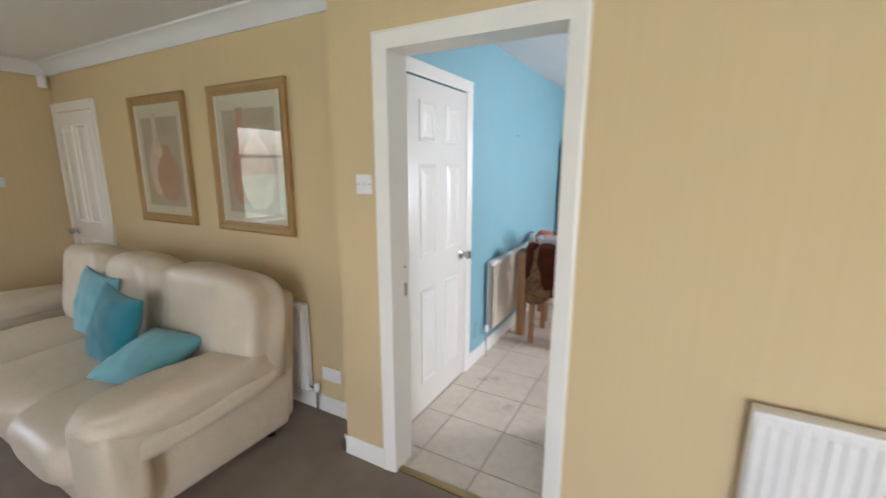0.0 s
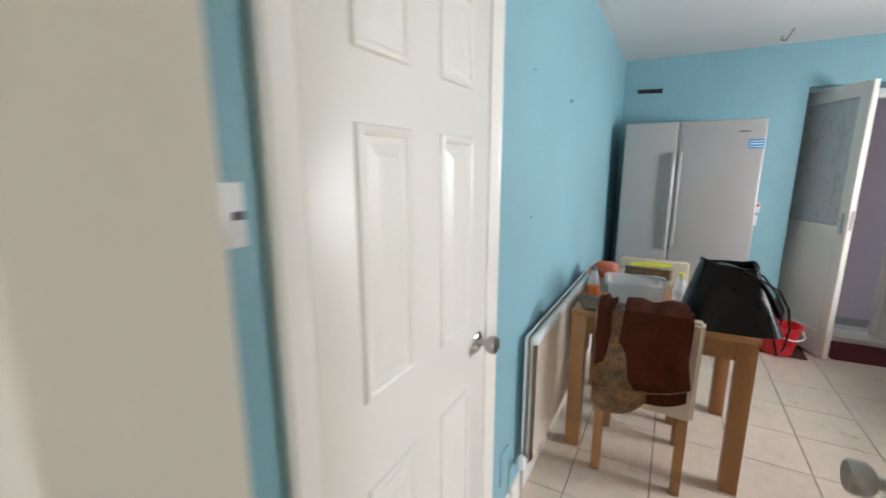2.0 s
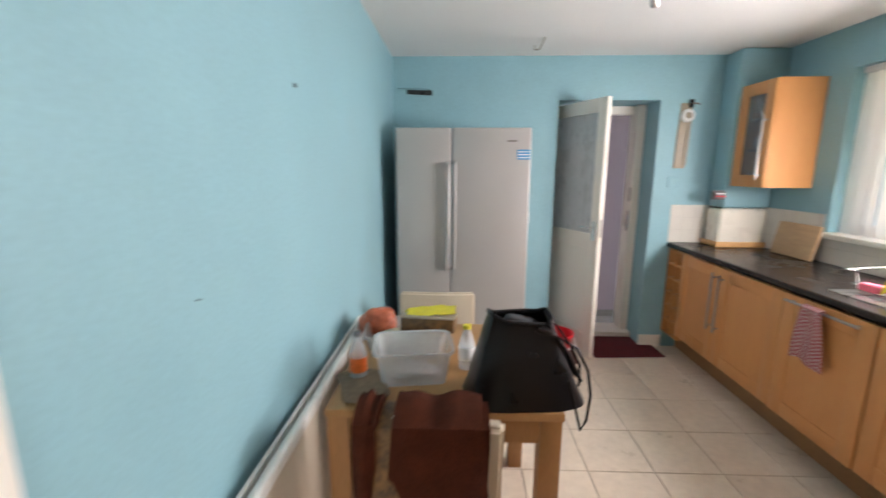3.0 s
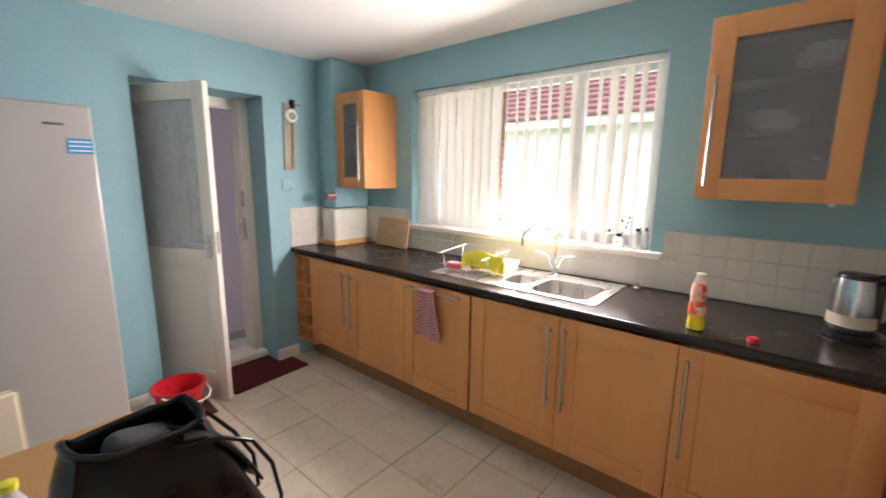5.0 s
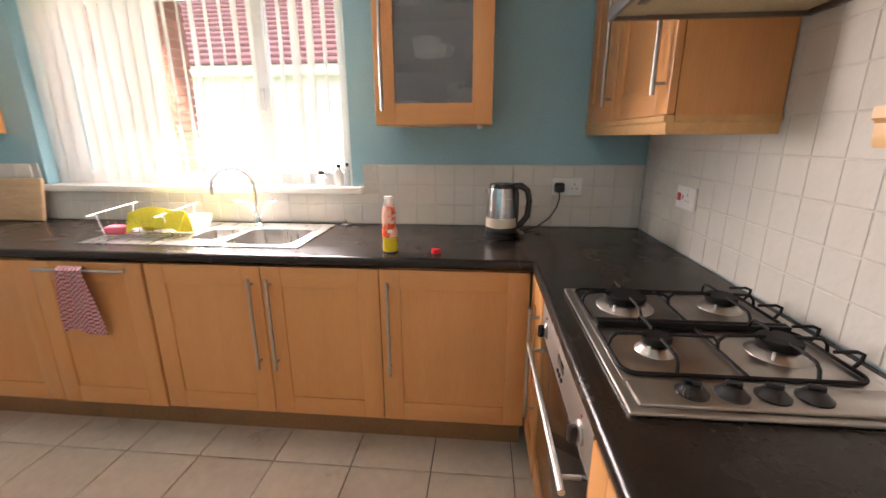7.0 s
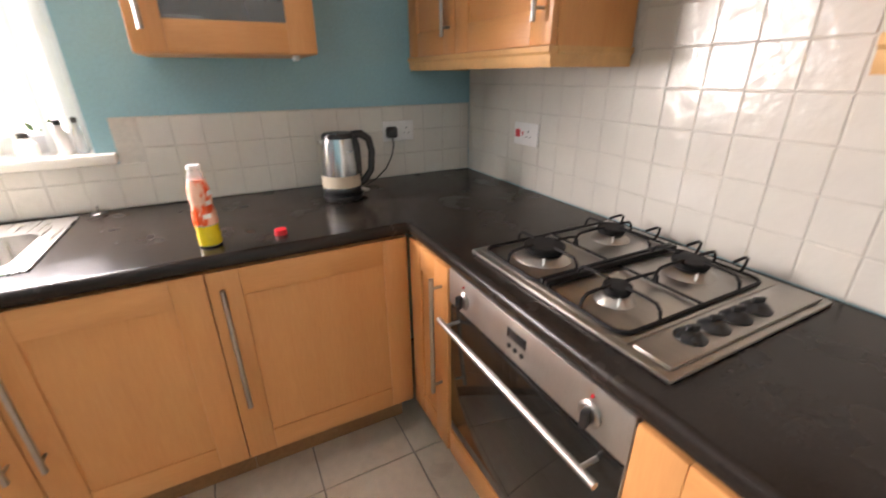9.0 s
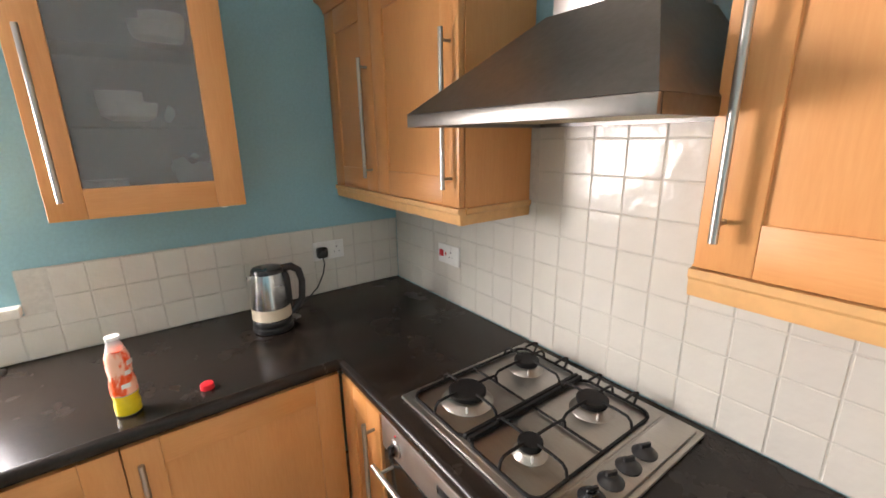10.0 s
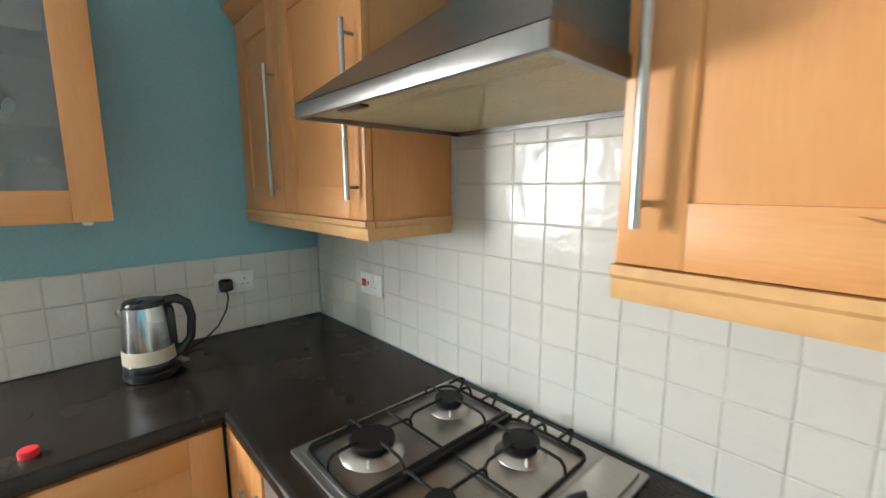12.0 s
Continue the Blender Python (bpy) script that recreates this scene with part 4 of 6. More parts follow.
# ---- back door and passage ----
bd = thing("door_4", (0.275, 5.80, 0), "open white half-glazed back door with textured glass", "door", kind="structure")
ang = math.degrees(math.atan2(5.16 - 5.80, 0.567 - 0.275))
mb = pose(0.275, 5.80, 0, 0, 0, ang)
LW, LT, LH = 0.703, 0.04, 2.03
bm = box(0, -LT, 0.008, 0.09, 0, LH, 0.003)
box(LW - 0.09, -LT, 0.008, LW, 0, LH, 0.003, bm=bm)
box(0.09, -LT, 0.008, LW - 0.09, 0, 0.20, 0.003, bm=bm)
box(0.09, -LT, 0.90, LW - 0.09, 0, 1.02, 0.003, bm=bm)
box(0.09, -LT, LH - 0.10, LW - 0.09, 0, LH, 0.003, bm=bm)
part("leaf", turned(bm, mb), M["white_gloss"], bd)
part("lower_panel", turned(box(0.088, -LT + 0.012, 0.198, LW - 0.088, -0.012, 0.902), mb), M["white_gloss"], bd)
part("pane", turned(box(0.088, -LT + 0.016, 1.018, LW - 0.088, -0.016, LH - 0.098), mb), M["textured_glass"], bd, "obscured textured glass pane")
for s in (1, -1):
    y = -LT if s > 0 else 0
    q = -s
    bm = box(LW - 0.062, min(y, y + q * 0.004), 0.97, LW - 0.030, max(y, y + q * 0.004), 1.12, 0.001)
    tube([(LW - 0.046, y, 1.075), (LW - 0.046, y + q * 0.045, 1.075), (LW - 0.06, y + q * 0.05, 1.075), (LW - 0.15, y + q * 0.05, 1.072)], 0.007, bm, 10)
    part("door_handle", turned(bm, mb), M["chrome"], bd, "chrome lever handle")
part("bolt", turned(box(LW - 0.055, 0.0, 1.27, LW - 0.03, 0.012, 1.37, 0.002), mb), M["black_iron"], bd, "dark surface bolt")
part("lock_face", turned(box(LW, -LT + 0.01, 1.0, LW + 0.002, -0.01, 1.14), mb), M["nickel"], bd)
# frame set deep in the opening
fr = structure("door_frame_back", box(BX0 - 0.02, 5.80, 0, BX0 + 0.045, 5.86, BZ, 0.003, bm=box(BX1 - 0.07, 5.70, 0, BX1 + 0.0, 5.86, BZ, 0.003, bm=box(BX0, 5.78, BZ - 0.07, BX1 - 0.07, 5.86, BZ, 0.003))), M["white_gloss"], "white back door frame", smooth=True)
bm = box(BX1 - 0.085, 5.70, 0.98, BX1 - 0.07, 5.73, 1.16, 0.002)
tube([(BX1 - 0.085, 5.715, 1.03), (BX1 - 0.11, 5.71, 1.03), (BX1 - 0.115, 5.70, 1.12)], 0.006, bm, 8)
part("latch_keep", bm, M["chrome"], fr, "metal latch keep")
part("latch_keep", box(BX1 - 0.082, 5.70, 1.24, BX1 - 0.07, 5.73, 1.36, 0.002), M["nickel"], fr, "metal latch keep")
structure("trim_back_threshold", box(BX0, 5.62, 0.0, BX1, 5.86, 0.055, 0.006), M["white_gloss"], "white painted door sill", smooth=True)
structure("wall_passage", box(-0.8, 6.20, 0, 2.6, 6.35, 2.38, bm=box(-0.9, 5.83, 0, -0.8, 6.35, 2.38)), M["mauve"], "mauve rendered passage wall")
# unseen cover, added to keep sky and sun off the passage
structure("passage_roof", box(-0.9, 5.77, 2.384, 2.6, 6.35, 2.75), M["render_white"], "unseen pale cover added to block sky and sun over the passage")
structure("passage_floor", box(-0.8, 5.82, -0.1, 2.6, 6.20, 0.0), M["paving"], "grey concrete passage floor")
structure("passage_skirting", box(-0.8, 6.185, 0, 2.6, 6.20, 0.07), M["paving"], "grey base of the passage wall")

# ---- fridge ----
fr = thing("fridge_freezer", (-0.506, 5.12, 0), "silver-grey side-by-side fridge freezer with two tall doors", "fridge freezer")
part("body", box(-0.955, 4.885, 0.02, -0.057, 5.43, 1.765, 0.006), M["fridge"], fr)
for x0, x1, hx in ((-0.958, -0.586, -0.606), (-0.581, -0.054, -0.560)):
    d = part("door", box(x0, 4.823, 0.05, x1, 4.880, 1.781, 0.012, segments=3), M["fridge"], fr)
    bm = tube([(hx, 4.823, 1.55), (hx, 4.79, 1.545), (hx, 4.782, 1.52), (hx, 4.782, 0.86), (hx, 4.79, 0.835), (hx, 4.823, 0.83)], 0.011, sides=12)
    part("handle", bm, M["fridge"], d, "long silver bar handle")
d = part("sticker", box(-0.148, 4.8205, 1.575, -0.062, 4.823, 1.640), M["blue_label"], fr, "blue and white energy sticker")
for z in (1.585, 1.604, 1.622):
    part("print_bar", box(-0.142, 4.8195, z, -0.068, 4.8205, z + 0.006), M["white_plastic"], d)
part("badge", box(-0.215, 4.8215, 1.690, -0.150, 4.823, 1.700), M["dull_steel"], fr)
part("foot_grille", box(-0.95, 4.86, 0.0, -0.06, 4.89, 0.05), M["black_plastic"], fr)

# ---- kitchen radiator ----


def panel_radiator(name, m, width, z0, z1, label, groove=0.018, pitch=0.033, covers=True, face="cream_radiator"):
    """A pressed steel panel; local x along the wall, face to -y at y = -0.075, wall at 0."""
    r = thing(name, m @ Vector((width / 2, 0, z0)), label, "radiator")
    bm = bmesh.new()
    n = int(width / pitch)
    prof = []
    for k in range(n):
        x = width * k / n
        w = width / n
        prof += [(x + w * 0.04, groove - 0.078), (x + w * 0.16, -0.078), (x + w * 0.74, -0.078), (x + w * 0.86, groove - 0.078)]
    prof.append((width, groove - 0.078))
    rows = [[bm.verts.new((x, y, z)) for x, y in prof] for z in (z0 + 0.03, z1 - 0.03)]
    lo = [bm.verts.new((x, -0.058, z0)) for x, y in prof]
    hi = [bm.verts.new((x, -0.058, z1)) for x, y in prof]
    allrows = [lo, rows[0], rows[1], hi]
    for a, b in zip(allrows, allrows[1:]):
        for k in range(len(prof) - 1):
            bm.faces.new((a[k], a[k + 1], b[k + 1], b[k]))
    box(0, -0.057, z0, width, -0.05, z1, bm=bm)
    part("panel", turned(bm, m), M[face], r, smooth=False)
    if covers:
        part("top_grille", turned(box(0.0, -0.078, z1, width, -0.022, z1 + 0.012, 0.003), m), M["cream_radiator"], r)
    for x in (-0.004, width + 0.001) if covers else ():
        part("side_cover", turned(box(x, -0.078, z0 + 0.02, x + 0.003, -0.022, z1 + 0.012), m), M["cream_radiator"], r)
    part("back_panel", turned(box(0, -0.035, z0, width, -0.025, z1), m), M["cream_radiator"], r)
    if not covers:
        part("top_rail", turned(box(0.0, -0.078, z1 - 0.035, width, -0.048, z1 + 0.004, 0.010, segments=3), m), M["cream_radiator"], r)
        part("end_plug", turned(turned(lathe((0, 0, 0), [(0.014, 0), (0.014, 0.006), (0.006, 0.008)], sides=14), pose(width, -0.063, z1 - 0.016, 0, 90, 0)), m), M["white_plastic"], r)
    for x in (width * 0.2, width * 0.8):
        part("bracket", turned(box(x, -0.025, z0 + 0.1, x + 0.03, 0.0, z1 - 0.1), m), M["cream_radiator"], r)
    return r


def valve(r, m, x, z, side):
    bm = tube([(x, -0.05, z), (x + side * 0.045, -0.05, z), (x + side * 0.06, -0.05, z - 0.01), (x + side * 0.06, -0.05, 0.0)], 0.0075, sides=10)
    v = part("pipe", turned(bm, m), M["chrome"], r, "chrome radiator pipe")
    part("valve_head", turned(lathe((x + side * 0.06, -0.05, z - 0.02), [(0.014, 0), (0.018, 0.01), (0.018, 0.045), (0.012, 0.055)], sides=16), m), M["white_plastic"], r, "white radiator valve")


mk = pose(XL, 2.70, 0, 0, 0, 90)
r = panel_radiator("radiator", mk, 1.30, 0.20, 0.775, "cream pressed-steel radiator on the blue wall", groove=0.0012, covers=False, face="cream_panel")
valve(r, mk, 0.0, 0.24, -1)

# ---- table and what stands on it ----
tb = thing("dining_table", (-0.58, 3.58, 0), "square oak dining table with chunky legs", "table")
part("tabletop", box(-0.965, 3.195, 0.722, -0.195, 3.965, 0.75, 0.003), M["oak_top"], tb)
for x in (-0.96, -0.27):
    for y in (3.2, 3.89):
        part("leg", box(x, y, 0, x + 0.07, y + 0.07, 0.722, 0.003), M["oak"], tb)
for a in ((-0.89, 3.215, -0.27, 3.237), (-0.89, 3.923, -0.27, 3.945), (-0.945, 3.27, -0.923, 3.89), (-0.237, 3.27, -0.215, 3.89)):
    part("apron", box(a[0], a[1], 0.632, a[2], a[3], 0.722), M["oak"], tb)


def dining_chair(at, rz, label):
    """A high-backed upholstered chair: seat to +y of its back."""
    m = pose(at[0], at[1], 0, 0, 0, rz)
    c = thing("dining_chair", (at[0], at[1], 0), label, "chair", "chairs at the dining table")
    part("seat", turned(box(-0.21, 0.0, 0.42, 0.21, 0.42, 0.485, 0.02, segments=4), m), M["cream_cloth"], c, "cream upholstered seat")
    bm = bmesh.new()
    rows = []
    for zi in range(13):
        z = 0.40 + zi * 0.46 / 12
        lean = -0.06 * (zi / 12) ** 1.4
        rows.append([(x, -0.025 + lean + 0.012 * (1 - (x / 0.2) ** 2), z) for x in [(-0.205 + 0.41 * k / 8) for k in range(9)]])
    bm = sheet(rows, 0.05)
    bmesh.ops.bevel(bm, geom=[e for e in bm.edges if len(e.link_faces) == 2 and e.calc_face_angle(0) > 1.0], offset=0.012, segments=3, affect="EDGES")
    part("backrest", turned(bm, m), M["cream_cloth"], c, "cream upholstered back")
    for x in (-0.19, 0.15):
        for y in (-0.02, 0.36):
            part("leg", turned(box(x, y, 0, x + 0.04, y + 0.04, 0.42, 0.003), m), M["oak"], c)
    part("frame", turned(box(-0.19, 0.0, 0.37, 0.19, 0.40, 0.42, 0.004), m), M["oak"], c)
    return c


dining_chair((-0.615, 3.09), 0, "cream upholstered dining chair with a coat over its back")
dining_chair((-0.645, 4.05), 180, "cream upholstered dining chair with oak legs between table and fridge")

# coat over the near chair's back: layers of cloth folded over the top and hanging down
def hang(x0, x1, top, hem, front, seed, bulge=0.02, round_hem=0.05, slant=0.0, back=0.62, thick=0.014, flare=0.0):
    grid = []
    n = 14
    for i in range(n + 7):
        row = []
        for k in range(19):
            f = k / 18
            q = noise.noise(Vector((f * 3.1 + seed, i * 0.16, seed)))
            foot = hem + round_hem * abs(2 * f - 1) ** 2.5 + slant * (f - 0.5) + 0.012 * q
            if i <= n:
                g = i / n
                z = foot + (top - 0.018 - foot) * g
                y = front - bulge * math.sin(math.pi * min(1.0, g * 0.9 + 0.1)) * (0.35 + math.sin(math.pi * f)) - 0.016 * q * (1.15 - g)
                x = x0 + (x1 - x0) * f + flare * (1 - g) * (f - 0.5) + 0.010 * q * (1 - g)
            else:
                g = (i - n) / 6
                y = front + (3.105 - front) * min(1.0, g * 1.6)
                z = top - 0.018 + 0.018 * math.sin(math.pi * min(1.0, g * 1.6)) - (top - back) * max(0.0, g - 0.6) / 0.4 + 0.022 * q
                x = x0 + (x1 - x0) * f
            row.append((x, y, z))
        grid.append(row)
    return sheet(grid, thick)


coat = thing("coat", (-0.62, 3.0, 0.4), "brown fleece coat with gold-brown lining draped over a chair back", "coat")
part("under_layer", hang(-0.665, -0.452, 0.868, 0.472, 2.962, 2.2, bulge=0.012, round_hem=0.03, slant=0.02), M["brown_fleece"], coat)
part("lining", hang(-0.80, -0.60, 0.872, 0.405, 2.950, 5.1, bulge=0.040, round_hem=0.055, slant=0.05, flare=0.02), M["brown_fur"], coat, "shiny gold-brown patterned lining")
part("sleeve", hang(-0.805, -0.745, 0.893, 0.62, 2.932, 7.7, bulge=0.03, round_hem=0.05, slant=0.10), M["brown_fleece"], coat)
part("fleece", hang(-0.70, -0.47, 0.90, 0.555, 2.915, 3.4, bulge=0.022, round_hem=0.012, slant=0.05, flare=0.05), M["brown_fleece"], coat)
part("hem", tube([(-0.712, 2.905, 0.540), (-0.65, 2.893, 0.541), (-0.58, 2.889, 0.556), (-0.51, 2.895, 0.571), (-0.452, 2.906, 0.590)], 0.0035, sides=6), M["brown_fur"], coat, "pale hem edge")

# ---- sink, tap and things on the worktop ----
sink = thing("inset_sink", (1.56, 3.58, 0.92), "stainless steel inset sink with half bowl and drainer", "sink")
TX0, TX1, TY0, TY1 = 1.325, 1.80, 3.065, 4.07
B1 = (1.365, 3.12, 1.655, 3.43)
B2 = (1.43, 3.48, 1.63, 3.63)
bm = box(TX0, TY0, 0.9205, B1[0], B2[3], 0.925)
box(B1[2], TY0, 0.9205, TX1, B2[3], 0.925, bm=bm)
box(B1[0], TY0, 0.9205, B1[2], B1[1], 0.925, bm=bm)
box(B1[0], B1[3], 0.9205, B1[2], B2[1], 0.925, bm=bm)
box(B1[0], B2[1], 0.9205, B2[0], B2[3], 0.925, bm=bm)
box(B2[2], B2[1], 0.9205, B1[2], B2[3], 0.925, bm=bm)
box(TX0, B2[3], 0.9205, TX1, TY1, 0.925, bm=bm)
part("rim", bm, M["steel"], sink)
for (x0, y0, x1, y1), d in ((B1, 0.16), (B2, 0.09)):
    bm = bmesh.new()
    top = rounded_loop(x0, y0, x1, y1, 0.9252, 0.045)
    low = rounded_loop(x0 + 0.012, y0 + 0.012, x1 - 0.012, y1 - 0.012, 0.925 - d, 0.05)
    out = rounded_loop(x0 - 0.006, y0 - 0.006, x1 + 0.006, y1 + 0.006, 0.9256, 0.02)
    rings = [[bm.verts.new(p) for p in ring] for ring in (out, top, low)]
    for a, b in zip(rings, rings[1:]):
        for k in range(len(a)):
            bm.faces.new((a[k], a[(k + 1) % len(a)], b[(k + 1) % len(a)], b[k]))
    bm.faces.new(rings[-1])
    bo = part("bowl", bm, M["steel"], sink)
    part("waste", lathe(((x0 + x1) / 2, (y0 + y1) / 2, 0.925 - d), [(0.035, 0), (0.035, 0.003), (0.024, 0.0015), (0.004, 0.0015)]), M["chrome"], bo)
for k in range(8):
    x = 1.39 + k * 0.045
    part("drainer_rib", tube([(x, 3.70, 0.925), (x, 4.02, 0.925)], 0.004, sides=8), M["steel"], sink)

tap = thing("mixer_tap", (1.745, 3.46, 0.925), "chrome swan-neck mixer tap with two lever handles", "tap")
part("base", lathe((1.745, 3.46, 0.925), [(0.026, 0), (0.026, 0.006), (0.02, 0.012), (0.017, 0.05)]), M["chrome"], tap)
arc = [(1.745, 3.46, 0.95), (1.745, 3.46, 1.13)] + [(1.745 - 0.045 * (1 - math.cos(a)), 3.46 + 0.085 * (1 - math.cos(a)), 1.13 + 0.09 * math.sin(a)) for a in [math.pi * k / 10 for k in range(1, 11)]] + [(1.655, 3.63, 1.095)]
part("spout", tube(arc, 0.0088, sides=14), M["chrome"], tap)
for s in (1, -1):
    part("lever", tube([(1.745, 3.46 + s * 0.012, 0.965), (1.74, 3.46 + s * 0.045, 1.03), (1.738, 3.46 + s * 0.06, 1.045), (1.735, 3.46 + s * 0.115, 1.05)], 0.006, sides=10), M["chrome"], tap)

dish = thing("dish_rack", (1.55, 3.88, 0.926), "small wire dish rack on the drainer", "dish rack")
for y in (3.74, 4.07):
    part("end_wire", tube([(1.47, y, 0.93), (1.45, y, 1.02), (1.40, y, 1.028), (1.69, y, 1.05), (1.66, y, 1.04), (1.64, y, 0.93)], 0.0021, sides=8), M["upvc"], dish)
for x in (1.47, 1.64):
    part("side_wire", tube([(x, 3.74, 0.94), (x, 4.07, 0.94)], 0.0025, sides=8), M["steel"], dish)
for k in range(8):
    y = 3.78 + k * 0.035
    part("wire", tube([(1.455, y, 1.0), (1.47, y, 0.935), (1.64, y, 0.935), (1.65, y, 1.0)], 0.0016, sides=6), M["dull_steel"], dish)


def crumpled(name, centre, size, mat, label, category, seed, power=2.6, amount=0.28, rz=0):
    bm = pillow(size[0], size[1], size[2], power, 14)
    for v in bm.verts:
        q = noise.noise(Vector((v.co.x * 14 + seed, v.co.y * 14, v.co.z * 14))) * amount
        r = noise.noise(Vector((v.co.x * 32 + seed, v.co.y * 32, v.co.z * 32))) * amount * 0.35
        v.co *= 1 + q + r
        v.co.z = max(v.co.z, -size[2] / 2)
    return solid(name, turned(bm, pose(*centre, 0, 0, rz)), mat, label, category)


grid = []
for i in range(13):
    g = i / 12
    row = []
    for k in range(17):
        f = k / 16
        q = noise.noise(Vector((f * 4.0, g * 3.0, 2.6)))
        drop = abs(2 * g - 0.9) / 1.1
        y = 3.80 + (f - 0.5) * (0.29 - 0.05 * drop) + 0.012 * q
        x = 1.490 + (g - 0.45) * 0.10 + 0.012 * math.sin(f * 11 + g * 2) * drop + 0.010 * q
        row.append((x, y, 1.058 - 0.115 * drop ** 1.3 - 0.022 * abs(2 * f - 1) ** 3 + 0.010 * q))
    grid.append(row)
solid("dish_cloth", sheet(grid, 0.003), M["yellow_cloth"], "bright yellow cloth hung over the dish rack", "cloth")
solid("sponge", turned(pillow(0.06, 0.10, 0.04, 5, 8), pose(1.46, 3.985, 0.955, 0, 0, 10)), M["pink_sponge"], "pink washing-up sponge on the drainer", "sponge")
solid("bowl", lathe((1.60, 3.69, 0.927), [(0.03, 0), (0.05, 0.02), (0.065, 0.06), (0.068, 0.075), (0.064, 0.075), (0.045, 0.022), (0.01, 0.012)]), M["clear_plastic"], "small clear bowl on the drainer", "bowl")
plug = thing("sink_plug", (1.815, 3.01, 0.92), "small metal sink plug on the worktop", "plug")
part("disc", lathe((1.80, 3.01, 0.9202), [(0.026, 0), (0.026, 0.006), (0.02, 0.010), (0.004, 0.011)]), M["dull_steel"], plug)
part("pull", tube([(1.80, 3.01, 0.93), (1.80, 3.01, 0.952)], 0.003, sides=8), M["dull_steel"], plug)

bottle = thing("drink_bottle", (1.312, 2.668, 0.92), "clear plastic bottle with orange label and yellow drink", "bottle")
part("body", lathe((1.312, 2.668, 0.9202), [(0.024, 0), (0.029, 0.004), (0.030, 0.03), (0.027, 0.045), (0.030, 0.06), (0.029, 0.09), (0.025, 0.11), (0.027, 0.14), (0.026, 0.165), (0.020, 0.19), (0.0155, 0.205), (0.0155, 0.222)]), M["clear_plastic"], bottle)
part("drink", lathe((1.312, 2.668, 0.9215), [(0.0245, 0), (0.0295, 0.004), (0.0304, 0.03), (0.0274, 0.045), (0.0304, 0.060), (0.003, 0.061)]), M["yellow_liquid"], bottle, "yellow drink")
bm = bmesh.new()
lab = part("sleeve", lathe((1.312, 2.668, 0.984), [(0.0308, 0), (0.030, 0.03), (0.0262, 0.045), (0.0282, 0.075), (0.0272, 0.10), (0.0212, 0.122)]), M["swirl_label"], bottle, "orange and red printed sleeve")
for k, (z, w) in enumerate(((1.01, 0.02), (1.045, 0.014), (1.07, 0.018))):
    part("print_bar", turned(box(-0.031, -w / 2, -0.006, -0.0295, w / 2, 0.006), pose(1.312, 2.668, z, 0, 0, 15 + 20 * k)), M["white_plastic"], lab)
part("neck_ring", lathe((1.312, 2.668, 1.135), [(0.0165, 0), (0.0165, 0.008)]), M["white_plastic"], bottle)
solid("bottle_cap", lathe((1.305, 2.483, 0.9202), [(0.0185, 0), (0.0185, 0.012), (0.017, 0.016), (0.012, 0.017), (0.003, 0.017)]), M["red_plastic"], "red plastic bottle cap on the worktop", "bottle cap")

kettle = thing("kettle", (1.60, 2.215, 0.92), "brushed steel and black electric kettle", "kettle")
KX, KY = 1.605, 2.215
part("power_base", lathe((KX, KY, 0.9202), [(0.070, 0), (0.074, 0.004), (0.074, 0.018), (0.066, 0.024)], sides=32), M["black_plastic"], kettle)
part("foot_band", lathe((KX, KY, 0.944), [(0.068, 0), (0.071, 0.004), (0.071, 0.02), (0.069, 0.024)], sides=32), M["black_plastic"], kettle)
part("body", lathe((KX, KY, 0.968), [(0.070, 0), (0.0695, 0.02), (0.066, 0.09), (0.060, 0.155), (0.056, 0.178)], sides=36), M["kettle_steel"], kettle, "brushed steel body")
part("pale_band", lathe((KX, KY, 0.972), [(0.0712, 0), (0.0708, 0.02), (0.0702, 0.042)], sides=36), M["cream_cloth"], kettle, "pale band round the steel body")
part("lid", lathe((KX, KY, 1.146), [(0.057, 0), (0.057, 0.010), (0.052, 0.017), (0.03, 0.020), (0.004, 0.020)], sides=32), M["black_plastic"], kettle)
hx, hy = -0.10, -0.995
hpts = [(KX + 0.05 * hx, KY + 0.05 * hy, 1.152), (KX + 0.085 * hx, KY + 0.085 * hy, 1.155), (KX + 0.112 * hx, KY + 0.112 * hy, 1.135), (KX + 0.122 * hx, KY + 0.122 * hy, 1.09), (KX + 0.115 * hx, KY + 0.115 * hy, 1.02), (KX + 0.085 * hx, KY + 0.085 * hy, 0.98), (KX + 0.066 * hx, KY + 0.066 * hy, 0.972)]
part("handle", tube(hpts, 0.013, sides=12, radii=[0.016, 0.015, 0.014, 0.013, 0.013, 0.014, 0.014]), M["black_plastic"], kettle, "black looped handle")
bm = turned(pillow(0.05, 0.028, 0.16, 4, 6), pose(KX + 0.062 * hx, KY + 0.062 * hy, 1.06))
part("spine", bm, M["black_plastic"], kettle)
bm = turned(lathe((0, 0, 0), [(0.022, -0.02), (0.017, 0.008), (0.008, 0.022)], sides=14), pose(KX + 0.01, KY + 0.050, 1.126, -55, 0, 8))
part("spout", bm, M["steel"], kettle)
bm = turned(box(-0.03, -0.012, 0, 0.03, 0.012, 0.010, 0.003), pose(KX + 0.02, KY - 0.085, 0.935, 0, 0, 20))
part("switch", bm, M["nickel"], kettle)


